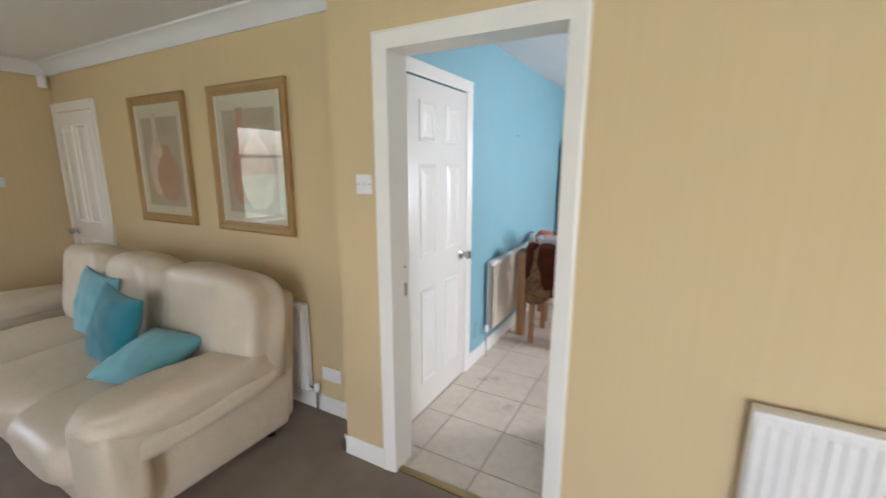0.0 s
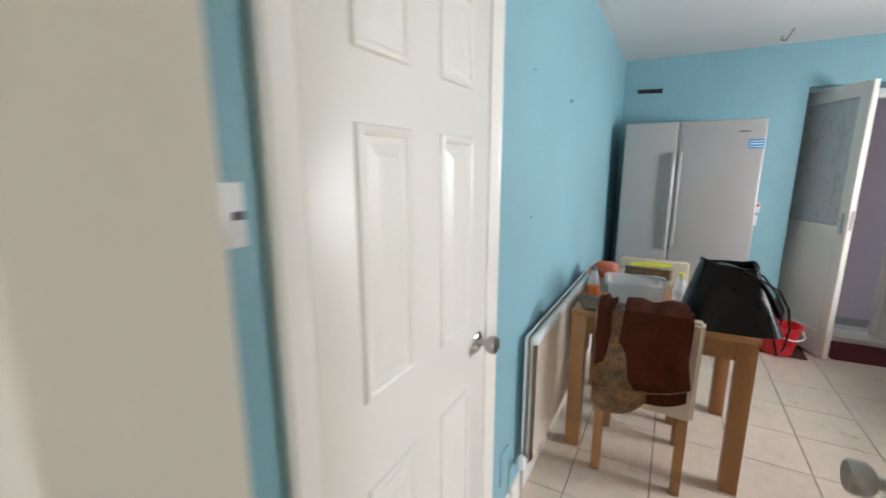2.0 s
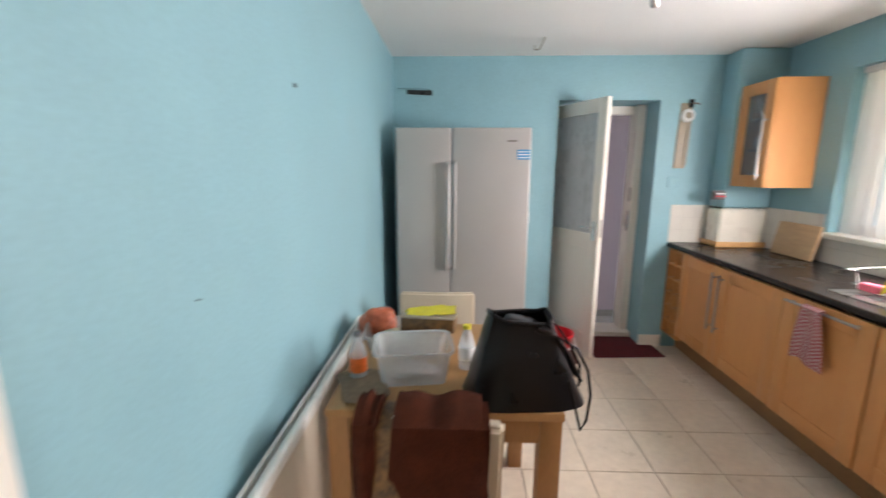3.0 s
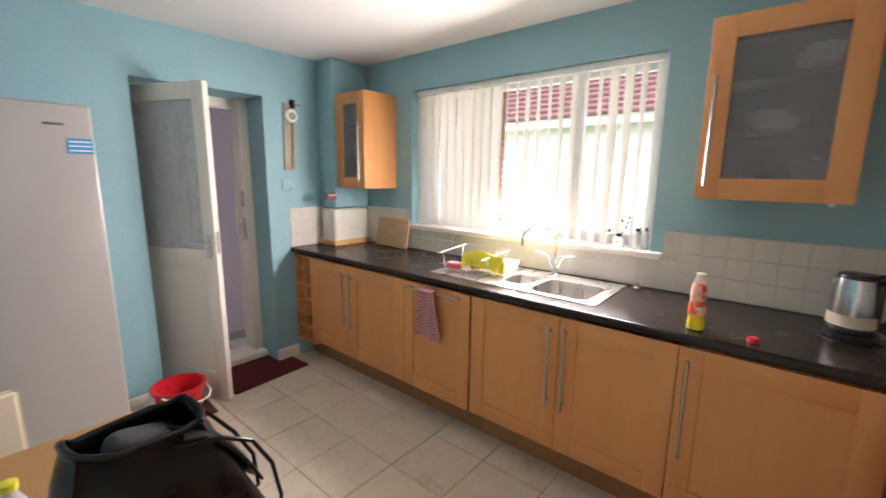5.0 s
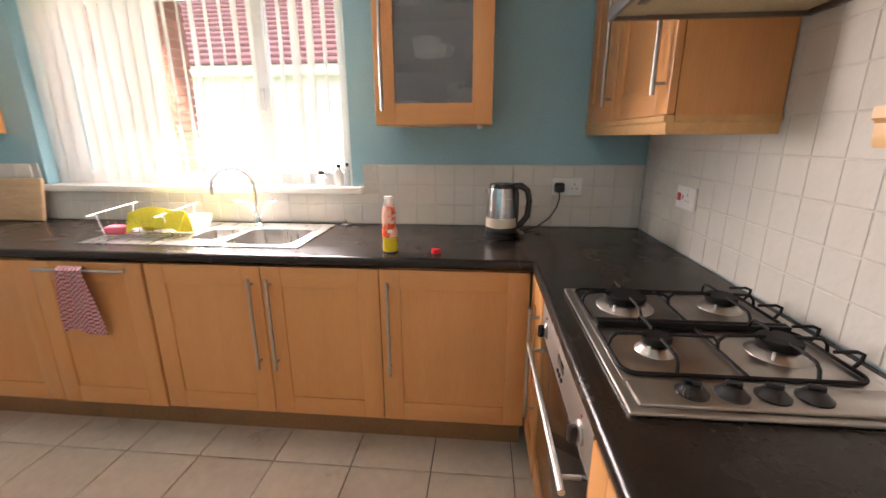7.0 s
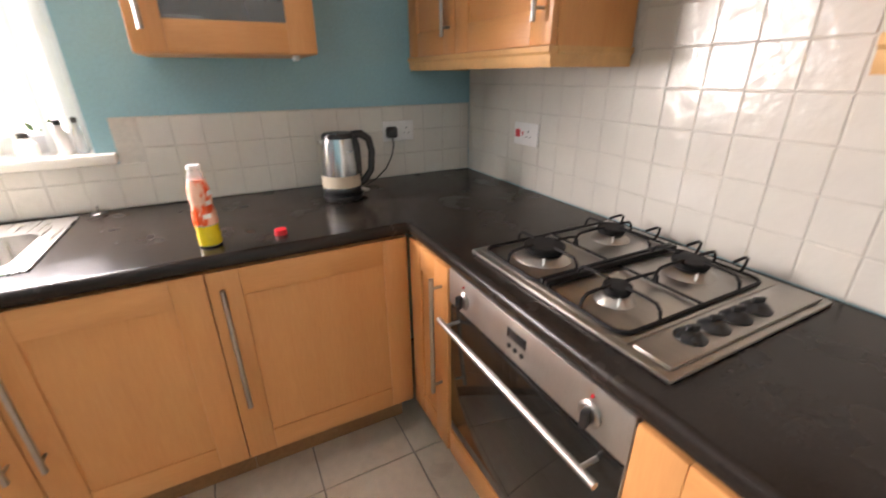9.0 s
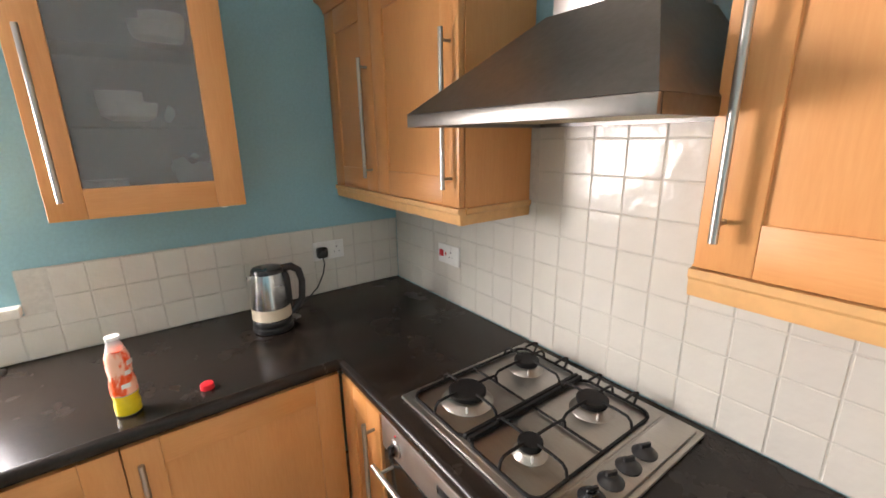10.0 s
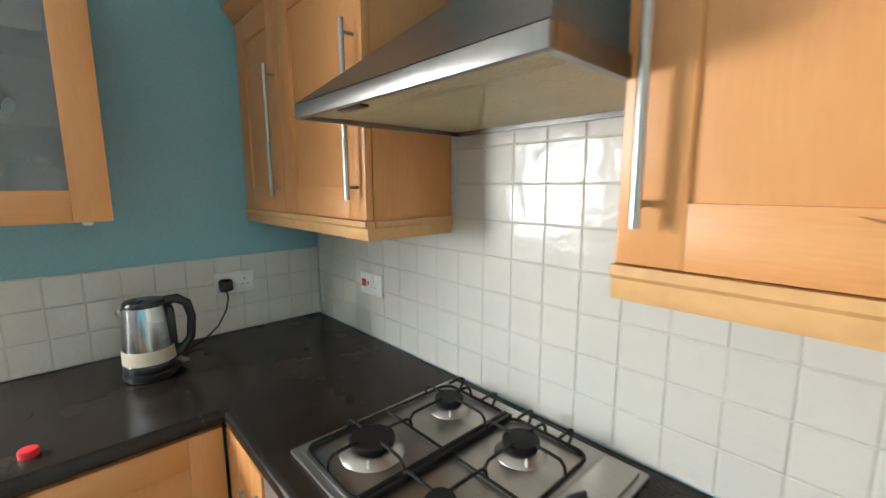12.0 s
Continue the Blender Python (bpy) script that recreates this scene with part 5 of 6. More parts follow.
def wall_socket(name, m, w, label, red=False, doubled=True):
    """A white faceplate; local x across, y up, z out of the wall."""
    s = thing(name, m.translation, label, "socket")
    part("faceplate", turned(box(-w / 2, -0.043, 0, w / 2, 0.043, 0.009, 0.004), m), M["white_plastic"], s)
    for cx in ((-0.037, 0.037) if doubled else (0.018,)):
        for px, py, pw, ph in ((0, 0.012, 0.004, 0.008), (-0.011, -0.010, 0.007, 0.003), (0.011, -0.010, 0.007, 0.003)):
            part("pin_hole", turned(box(cx + px - pw / 2, py - ph / 2, 0.0085, cx + px + pw / 2, py + ph / 2, 0.0095), m), M["black_plastic"], s)
        part("rocker", turned(box(cx - 0.005, 0.022, 0.009, cx + 0.005, 0.036, 0.012, 0.001), m), M["white_plastic"], s)
    if red:
        part("rocker", turned(box(-0.06, -0.014, 0.009, -0.032, 0.016, 0.013, 0.002), m), M["red_switch"], s, "red cooker switch")
        part("neon", turned(box(-0.020, -0.006, 0.009, -0.012, 0.010, 0.011, 0.001), m), M["red_switch"], s, "red neon window")
    return s


MW = Matrix(((0, 0, -1, XR - 0.008), (-1, 0, 0, 1.885), (0, 1, 0, 1.125), (0, 0, 0, 1)))
wall_socket("double_socket", MW, 0.146, "white double wall socket on the cream tiles")
MH = Matrix(((-1, 0, 0, 1.392), (0, 0, 1, YH + 0.008), (0, 1, 0, 1.136), (0, 0, 0, 1)))
wall_socket("cooker_switch", MH, 0.146, "white cooker control unit with red switch on the tiles", red=True, doubled=False)
pl = thing("kettle_plug", (XR - 0.03, 1.925, 1.125), "black plug and flex of the kettle", "plug")
part("plug_body", turned(box(-0.024, -0.026, 0, 0.024, 0.022, 0.034, 0.010, segments=3), MW @ pose(-0.040, 0.0, 0.010)), M["black_plastic"], pl)
part("flex", tube([(1.815, 1.925, 1.105), (1.80, 1.925, 1.075), (1.80, 1.935, 1.03), (1.79, 1.97, 0.975), (1.77, 2.03, 0.935), (1.74, 2.08, 0.925), (1.70, 2.13, 0.926), (1.66, 2.16, 0.928)], 0.0035, sides=8), M["black_plastic"], pl)

solid("chopping_board", turned(box(-0.18, -0.009, 0, 0.18, 0.009, 0.235, 0.006, segments=3), pose(1.775, 4.90, 0.921, -11, 0, -90)), M["board_wood"], "wooden chopping board leaning against the tiles", "chopping board")
pb = thing("boxed_pipe", (1.66, 5.35, 0.92), "white boxed pipe with a pine trim on the worktop", "pipe box", kind="structure")
part("casing", box(1.49, YF - 0.21, 0.921, XR - 0.009, YF - 0.009, 1.221, 0.03, segments=4), M["white_box"], pb)
part("base_trim", box(1.475, YF - 0.228, 0.921, XR - 0.009, YF - 0.21, 0.962, 0.003, bm=box(1.472, YF - 0.228, 0.921, 1.489, YF - 0.009, 0.962, 0.003)), M["pine"], pb, "pine trim")
dv = thing("wall_gadget", (1.24, YF - 0.02, 1.52), "old beige wall-mounted can opener on a backing board", "wall gadget")
part("board", turned(box(-0.045, -0.012, 0, 0.045, 0, 0.50, 0.003), pose(1.235, YF, 1.525, 0, 2, 0)), M["beige_device"], dv)
part("rib", turned(box(0.018, -0.026, 0.02, 0.045, -0.012, 0.44, 0.005), pose(1.235, YF, 1.525, 0, 2, 0)), M["beige_device"], dv)
part("dial", turned(lathe((0, 0, 0), [(0.05, 0), (0.05, 0.02), (0.042, 0.03), (0.028, 0.03), (0.026, 0.018), (0.004, 0.018)]), pose(1.258, YF - 0.012, 1.93, 90)), M["white_plastic"], dv, "round white dial")
part("dial_face", turned(lathe((0, 0, 0), [(0.026, 0), (0.026, 0.020), (0.022, 0.026), (0.004, 0.027)], sides=20), pose(1.258, YF - 0.012, 1.93, 90)), M["beige_device"], dv, "dull beige dial centre")
part("knob", turned(box(-0.012, -0.045, -0.01, 0.012, -0.012, 0.05, 0.004), pose(1.275, YF, 2.0)), M["black_iron"], dv, "dark crank stub")
part("crank", tube([(1.275, YF - 0.04, 2.02), (1.31, YF - 0.045, 2.018), (1.33, YF - 0.045, 2.012)], 0.006, sides=8), M["dull_steel"], dv)
wp = solid("switch_plate", box(1.165, YF - 0.010, 1.37, 1.25, YF, 1.455, 0.004), M["blue_paint"], "painted-over blank plate on the blue wall", "switch")
mg = thing("tap_timer", (1.43, 5.23, 1.30), "small grey and red fitting on the pipe box", "fitting")
part("case", box(1.41, YF - 0.245, 1.30, 1.49, YF - 0.21, 1.352, 0.005), M["grey_lining"], mg)
part("stripe", box(1.415, YF - 0.247, 1.312, 1.485, YF - 0.245, 1.322), M["red_plastic"], mg)
part("stripe", box(1.415, YF - 0.247, 1.332, 1.485, YF - 0.245, 1.340), M["white_plastic"], mg)
part("plate", box(1.405, YF - 0.21, 1.29, 1.498, YF - 0.2005, 1.36), M["grey_lining"], mg)

tw = thing("tea_towel", (1.19, 3.965, 0.56), "red and white checked tea towel hung on a handle", "towel")
check = M["red_white_check"].node_tree
geo = check.nodes.new("ShaderNodeNewGeometry")
wv = check.nodes.new("ShaderNodeTexChecker")
wv.inputs["Scale"].default_value = 110
wv.inputs["Color1"].default_value = (0.33, 0.03, 0.05, 1)
wv.inputs["Color2"].default_value = (0.55, 0.40, 0.39, 1)
check.links.new(geo.outputs["Position"], wv.inputs["Vector"])
check.links.new(wv.outputs["Color"], check.nodes["Principled BSDF"].inputs["Base Color"])
grid = []
for i in range(10):
    z = 0.865 - i * 0.032 if i else 0.852
    row = []
    for k in range(13):
        f = k / 12
        spread = 0.055 + 0.035 * i / 9
        y = 3.962 + (0.5 - f) * 2 * spread - 0.012 * i / 9
        row.append((1.178 - 0.004 - 0.010 * math.sin(f * 9 + 0.3 * i) - 0.006 * (i > 0), y, z + 0.012 * math.sin(f * 5) * (i / 9)))
    grid.append(row)
part("front_fold", sheet(grid, 0.004), M["red_white_check"], tw)
back = [[(x + 0.027, y, z + (0.10 if i > 4 else 0.0) * (i - 4) / 5) for x, y, z in row] for i, row in enumerate(grid)]
part("top_fold", sheet([[(1.160, y, 0.852), (1.176, y, 0.864), (1.184, y, 0.866), (1.194, y, 0.852)] for y in (3.905, 3.93, 3.96, 3.99, 4.015)], 0.004), M["red_white_check"], tw)

for at, r, h, mat, label in (((1.885, 3.06, 1.1175), 0.022, 0.095, "white_plastic", "small white bottle on the window sill"), ((1.87, 3.15, 1.1175), 0.028, 0.06, "render_white", "small white pot on the window sill"), ((1.888, 3.015, 1.1175), 0.016, 0.10, "clear_plastic", "small clear bottle on the window sill")):
    b = thing("sill_bottle", at, label, "bottle", "bottles on the window sill")
    part("body", lathe(at, [(r * 0.9, 0), (r, 0.004), (r, h * 0.7), (r * 0.6, h * 0.85), (r * 0.5, h)]), M[mat], b)
    part("cap", lathe((at[0], at[1], at[2] + h), [(r * 0.55, 0), (r * 0.55, 0.016), (r * 0.2, 0.018)]), M["black_plastic"], b)

# ---- ceiling track light ----
tl = thing("spotlight_bar", (0.55, 4.3, 2.36), "chrome ceiling spotlight bar with swivel heads", "ceiling light")
part("plate", lathe((0.40, 3.975, 2.352), [(0.055, 0), (0.055, 0.02), (0.05, 0.0275)]), M["chrome"], tl)
part("bar", tube([(0.25, 4.0, 2.325), (0.55, 3.95, 2.325)], 0.008, sides=10), M["chrome"], tl)
part("stem", tube([(0.40, 3.975, 2.325), (0.40, 3.975, 2.355)], 0.01, sides=10), M["chrome"], tl)
for x, y, dx, dy in ((0.29, 3.99, 0.06, 0.10), (0.50, 3.96, 0.05, -0.02), (0.40, 3.975, -0.02, -0.07)):
    h = part("spot_head", tube([(x, y, 2.315), (x + dx * 0.4, y + dy * 0.4, 2.29), (x + dx, y + dy, 2.25)], 0.02, sides=14, radii=[0.010, 0.017, 0.021]), M["chrome"], tl)
    part("stalk", tube([(x, y, 2.325), (x, y, 2.305)], 0.005, sides=8), M["chrome"], h)
hk = thing("ceiling_hook", (0.0, 5.12, 2.34), "small metal hook and flex on the ceiling", "hook")
part("hook", tube([(0.0, 5.18, 2.38), (0.0, 5.18, 2.35), (0.02, 5.13, 2.335), (0.03, 5.05, 2.36), (0.035, 5.0, 2.378)], 0.006, sides=8), M["beige_device"], hk)
# air vent slot over the fridge, nails in the wall
vt = thing("wall_vent", (-0.86, YF - 0.01, 2.09), "dark slot of an open wall vent above the fridge", "vent", kind="structure")
part("slot", turned(box(-0.10, -0.004, -0.02, 0.10, 0, 0.02), pose(-0.85, YF, 2.112, 0, 3, 0)), M["black_plastic"], vt)
part("flap", turned(box(-0.145, -0.03, -0.004, 0.10, 0.0, 0.002, 0.001), pose(-0.87, YF, 2.138, 20, 2, 0)), M["blue_paint"], vt)
for y, z, r in ((3.37, 1.770, 0.006), (2.75, 1.80, 0.0016), (2.78, 1.25, 0.0016)):
    solid("wall_plug", turned(lathe((0, 0, 0), [(r * 1.5, 0), (r * 1.3, 0.002), (r, 0.010), (r * 0.4, 0.011)], sides=10), pose(XL, y, z, 0, 90, 0)), M["wall_plug"], "small grey wall plug in the blue wall", "wall plug", "plugs in the blue wall")
solid("blank_plate", box(XL, 2.515, 0.20, XL + 0.008, 2.60, 0.345, 0.002), M["blue_paint"], "blue painted cover plate low on the wall", "cover plate")
ls = thing("light_switch", (XL, 1.493, 1.38), "white light switch on the blue wall", "switch")
part("faceplate", box(XL, 1.428, 1.342, XL + 0.009, 1.513, 1.428, 0.003), M["white_plastic"], ls)
part("rocker", box(XL + 0.009, 1.494, 1.379, XL + 0.013, 1.509, 1.390, 0.001), M["grey_lining"], ls)

MS = Matrix(((1, 0, 0, 0.014), (0, 0, -1, YF), (0, 1, 0, 1.115), (0, 0, 0, 1)))
fs = thing("fused_spur", (0.014, YF, 1.115), "white fused spur switch with a red rocker on the blue wall", "switch")
part("faceplate", turned(box(-0.043, -0.043, 0, 0.043, 0.043, 0.009, 0.004), MS), M["white_plastic"], fs)
part("rocker", turned(box(0.020, 0.010, 0.009, 0.038, 0.034, 0.012, 0.001), MS), M["red_switch"], fs, "red rocker")
fs = solid("blank_switch_plate", box(-0.035, YF - 0.009, 0.965, 0.050, YF, 1.05, 0.004), M["white_plastic"], "white plate below the fused spur on the wall", "switch")

# ---- floor things ----
solid("door_mat", turned(box(-0.29, -0.215, 0, 0.29, 0.215, 0.011, 0.003), pose(0.875, 5.42, 0.001, 0, 0, 3)), M["red_mat"], "dark red door mat on the tiles", "mat")
solid("worn_mat", turned(box(-0.24, -0.16, 0, 0.24, 0.16, 0.009, 0.003), pose(0.20, 5.24, 0.001, 0, 0, -3)), M["brown_mat"], "worn brown mat under the bucket", "mat")
bk = thing("bucket", (0.25, 5.14, 0.01), "red plastic bucket with a white handle", "bucket")
part("pail", lathe((0.25, 5.14, 0.0105), [(0.10, 0), (0.103, 0.004), (0.135, 0.215), (0.145, 0.22), (0.145, 0.232), (0.130, 0.232), (0.098, 0.012), (0.01, 0.010)], sides=32), M["red_plastic"], bk)
part("grip", tube([(0.375, 5.075, 0.225), (0.385, 5.03, 0.19), (0.36, 4.99, 0.175), (0.315, 4.97, 0.17), (0.265, 4.975, 0.175), (0.175, 5.0, 0.205), (0.135, 5.05, 0.228)], 0.006, sides=8), M["white_plastic"], bk, "white carrying handle")

# ---- handbag on the table ----
bag = thing("handbag", (-0.32, 3.42, 0.75), "large open black leather handbag on the table", "bag")
rows = []
for zi in range(10):
    f = zi / 9
    z = 0.7515 + f * 0.285
    ring = []
    for k in range(28):
        a = 2 * math.pi * k / 28
        wx = 0.20 * (1 - 0.49 * f ** 0.9)
        wy = 0.12 * (1 - 0.50 * f)
        cx, sx = math.cos(a), math.sin(a)
        e = 2 / 4.0
        x = wx * math.copysign(abs(cx) ** e, cx)
        y = wy * math.copysign(abs(sx) ** e, sx)
        q = noise.noise(Vector((math.cos(a) * 2, math.sin(a) * 2, f * 3))) * 0.016 * (0.3 + f)
        sag = -0.012 * max(0, x / 0.10) * f ** 3 + 0.012 * math.sin(a * 2 + 1) * f
        ring.append(Vector((x * (1 + q * 3) - 0.018 * f, y + q, z + sag)))
    rows.append(ring)
bm = bmesh.new()
vr = [[bm.verts.new(p) for p in ring] for ring in rows]
inner = [[bm.verts.new(Vector((p.x * 0.94 - 0.004, p.y * 0.9, p.z - (0.004 if i == 0 else 0.0)))) for p in ring] for i, ring in enumerate((rows[9], rows[7], rows[6]))]
seq = vr + inner
for a, b in zip(seq, seq[1:]):
    for k in range(28):
        bm.faces.new((a[k], a[(k + 1) % 28], b[(k + 1) % 28], b[k]))
bm.faces.new(vr[0][::-1])
bm.faces.new(inner[-1])
MB = pose(-0.315, 3.318, 0, 0, 0, 6)
part("body", turned(bm, MB), M["black_leather"], bag)
part("lining", turned(pillow(0.11, 0.07, 0.09, 4, 8), MB @ pose(-0.02, 0.0, 0.985, 0, 14, 0)), M["bag_lining"], bag, "dark grey inner pouch")
# flap hanging out over the end, and thin straps fallen to that side
flap = []
for i in range(7):
    f = i / 6
    flap.append([(0.03 + 0.16 * f ** 0.8 + 0.01 * math.sin(k * 1.3), -0.075 + 0.15 * k / 6 + 0.02 * f, 1.015 - 0.20 * f ** 1.3 + 0.008 * math.sin(k + 3 * f)) for k in range(7)])
part("flap", turned(sheet(flap, 0.006), MB), M["black_leather"], bag, "soft leather end folded outwards")
for pts in (((0.02, -0.06, 1.00), (0.09, -0.075, 0.985), (0.15, -0.09, 0.95), (0.185, -0.10, 0.88), (0.195, -0.11, 0.80), (0.18, -0.125, 0.72), (0.16, -0.13, 0.69), (0.145, -0.125, 0.75), (0.12, -0.11, 0.85)),
            ((0.02, 0.06, 1.00), (0.07, 0.065, 1.005), (0.13, 0.055, 0.975), (0.175, 0.03, 0.91), (0.20, 0.0, 0.85), (0.19, -0.03, 0.79), (0.15, -0.05, 0.80))):
    part("strap", tube([MB @ Vector(p) for p in pts], 0.0045, sides=8), M["black_leather"], bag, "thin black leather strap")
part("rim_roll", tube([MB @ Vector((p.x, p.y, p.z + 0.002)) for p in rows[9]], 0.007, sides=8, closed=True), M["black_leather"], bag)


def tub(at, w, d, h, rz, label, name="storage_box", wall=0.004, flare=0.02):
    """An open clear plastic box with a rolled rim."""
    m = pose(*at, 0, 0, rz)
    t = thing(name, at, label, "storage box", "plastic boxes on the table")
    bm = bmesh.new()
    loops = [rounded_loop(-w / 2 + flare, -d / 2 + flare, w / 2 - flare, d / 2 - flare, 0.0, 0.025), rounded_loop(-w / 2, -d / 2, w / 2, d / 2, h, 0.03), rounded_loop(-w / 2 - 0.012, -d / 2 - 0.012, w / 2 + 0.012, d / 2 + 0.012, h + 0.002, 0.04),
             rounded_loop(-w / 2 - 0.012, -d / 2 - 0.012, w / 2 + 0.012, d / 2 + 0.012, h - 0.008, 0.04)]
    vr = [[bm.verts.new(p) for p in lp] for lp in loops]
    for a, b in zip(vr, vr[1:]):
        for k in range(len(a)):
            bm.faces.new((a[k], a[(k + 1) % len(a)], b[(k + 1) % len(a)], b[k]))
    bm.faces.new(vr[0][::-1])
    part("tub", turned(bm, m), M["clear_plastic"], t)
    return t, m


t1, mt = tub((-0.70, 3.43, 0.7515), 0.27, 0.20, 0.13, 8, "clear plastic storage box with bits inside")
part("contents", turned(pillow(0.15, 0.10, 0.03, 3, 8, 0.3, 4), mt @ pose(0, 0, 0.022)), M["pale_bits"], t1, "pale grey and red contents seen through the plastic")
t2, mt = tub((-0.76, 3.70, 0.7515), 0.33, 0.24, 0.085, 5, "shallow clear plastic tray on the table")
part("contents", turned(pillow(0.25, 0.17, 0.05, 3, 8, 0.3, 9), mt @ pose(0, 0, 0.03)), M["mount"], t2, "pale papers in the tray")
bx = thing("picture_box", (-0.66, 3.63, 0.84), "dark boxed tray with a photo-like lid", "box")
part("carton", turned(box(-0.11, -0.07, 0, 0.11, 0.07, 0.055, 0.003), pose(-0.655, 3.66, 0.842, -10, 0, -6)), M["brown_fur"], bx)
part("lid", turned(box(-0.114, -0.074, 0.055, 0.114, 0.074, 0.062, 0.002), pose(-0.655, 3.66, 0.842, -10, 0, -6)), M["beige_device"], bx)
grid = []
for i in range(9):
    u = -0.125 + 0.235 * i / 8
    row = []
    for k in range(9):
        v = -0.02 + 0.115 * k / 8
        over = max(0.0, -0.105 - u) / 0.02
        row.append((-0.655 + u + 0.012 * over, 3.66 + v, 0.9085 + 0.014 * noise.noise(Vector((u * 22, v * 26, 3.0))) + 0.010 * (i / 8) - 0.055 * over * (1 - k / 12) - 0.15 * max(0.0, v - 0.075)))
    grid.append(row)
solid("duster", sheet(grid, 0.003), M["yellow_cloth"], "yellow cloth lying crumpled over the box", "cloth")
crumpled("snack_packet", (-0.90, 3.80, 0.815), (0.17, 0.12, 0.13), M["orange_pack"], "crumpled orange-brown foil packet on the table", "packet", 12.0, amount=0.3, rz=35)
ob = thing("soft_drink_bottle", (-0.90, 3.42, 0.75), "small clear bottle with an orange label", "bottle")
part("body", lathe((-0.90, 3.40, 0.7515), [(0.028, 0), (0.032, 0.005), (0.032, 0.10), (0.024, 0.13), (0.013, 0.155), (0.013, 0.165)]), M["clear_plastic"], ob)
part("label", lathe((-0.90, 3.40, 0.785), [(0.0328, 0), (0.0328, 0.055)]), M["orange_label"], ob, "orange paper label")
part("cap", lathe((-0.90, 3.40, 0.9165), [(0.015, 0), (0.015, 0.014), (0.004, 0.016)]), M["grey_lining"], ob)
wb = thing("water_bottle", (-0.49, 3.46, 0.75), "small clear bottle with a white label on the table", "bottle")
part("body", lathe((-0.50, 3.50, 0.7515), [(0.028, 0), (0.031, 0.005), (0.031, 0.10), (0.02, 0.135), (0.013, 0.15), (0.013, 0.16)]), M["clear_plastic"], wb)
part("label", lathe((-0.50, 3.50, 0.79), [(0.0318, 0), (0.0318, 0.05)]), M["white_plastic"], wb)
part("cap", lathe((-0.50, 3.50, 0.9115), [(0.015, 0), (0.015, 0.014), (0.004, 0.016)]), M["yellow_cloth"], wb)
solid("paper_packet", turned(pillow(0.16, 0.22, 0.016, 5, 8, 0.2, 3), pose(-0.87, 3.33, 0.759, 0, 0, 20)), M["fence_wood"], "flat green-brown food packet on the table", "packet")

# ---- living room ----
LP = M["leather"]
sofa = thing("sofa", (-2.75, 0.78, 0), "cream leather three-seat sofa with padded arms", "sofa")
part("base", box(-3.90, 0.34, 0.07, -1.66, 1.22, 0.33, 0.03, segments=3), LP, sofa)
part("back_shell", turned(box(-1.12, -0.08, 0.0, 1.155, 0.06, 0.76, 0.05, segments=4), pose(-2.78, 1.20, 0.08, -5, 0, 0)), LP, sofa)
for k in range(3):
    x = -2.01 - 0.62 * k
    seat = turned(pillow(0.635, 0.75, 0.25, 4.2, 18, 0.03, k), pose(x - 0.05, 0.62, 0.345, 3, 0, 0))
    part("seat_cushion", seat, LP, sofa)
    bm = pillow(0.645 if k else 0.78, 0.32, 0.62, 3.4 if k else 4.6, 20, 0.045, 5 + k)
    for v in bm.verts:
        v.co.y -= 0.05 * max(0, v.co.z / 0.3) ** 2
        if abs(v.co.x) < 0.25:
            v.co.y += 0.012 * math.cos(v.co.x * 12) * (1 if v.co.y < 0 else 0)
    part("back_cushion", turned(bm, pose(x - 0.02 + (0.10 if k == 0 else 0), 1.07, 0.665, -10, 0, 0)), LP, sofa)
for s, x in ((1, -1.70), (-1, -3.86)):
    a = part("arm", turned(box(-0.09, -0.37, 0.07, 0.09, 0.46, 0.46, 0.03, segments=3), pose(x, 0.75, 0)), LP, sofa)
    bm = pillow(0.30, 0.84, 0.19, 3.2, 20, 0.10, 11)
    part("arm_pad", turned(bm, pose(x + s * 0.035, 0.725, 0.530, -2, 0, 0)), LP, a)
    bm = pillow(0.15, 0.82, 0.13, 2.8, 18, 0.08, 17)
    part("arm_roll", turned(bm, pose(x + s * 0.105, 0.74, 0.425, 3, 0, 0)), LP, a)
    bm = pillow(0.33, 0.20, 0.50, 3.6, 14, 0.06, 13)
    part("arm_front", turned(bm, pose(x, 0.40, 0.33)), LP, a)
    part("arm_welt", turned(tube([(s * 0.092, -0.34, 0.36), (s * 0.094, 0.0, 0.375), (s * 0.092, 0.46, 0.40)], 0.010, sides=8), pose(x, 0.75, 0)), LP, a)
for x in (-1.70, -3.84):
    for y in (0.40, 1.14):
        part("foot", lathe((x, y, 0.0), [(0.028, 0), (0.04, 0.075)], sides=4), M["black_plastic"], sofa, "dark wooden block foot")


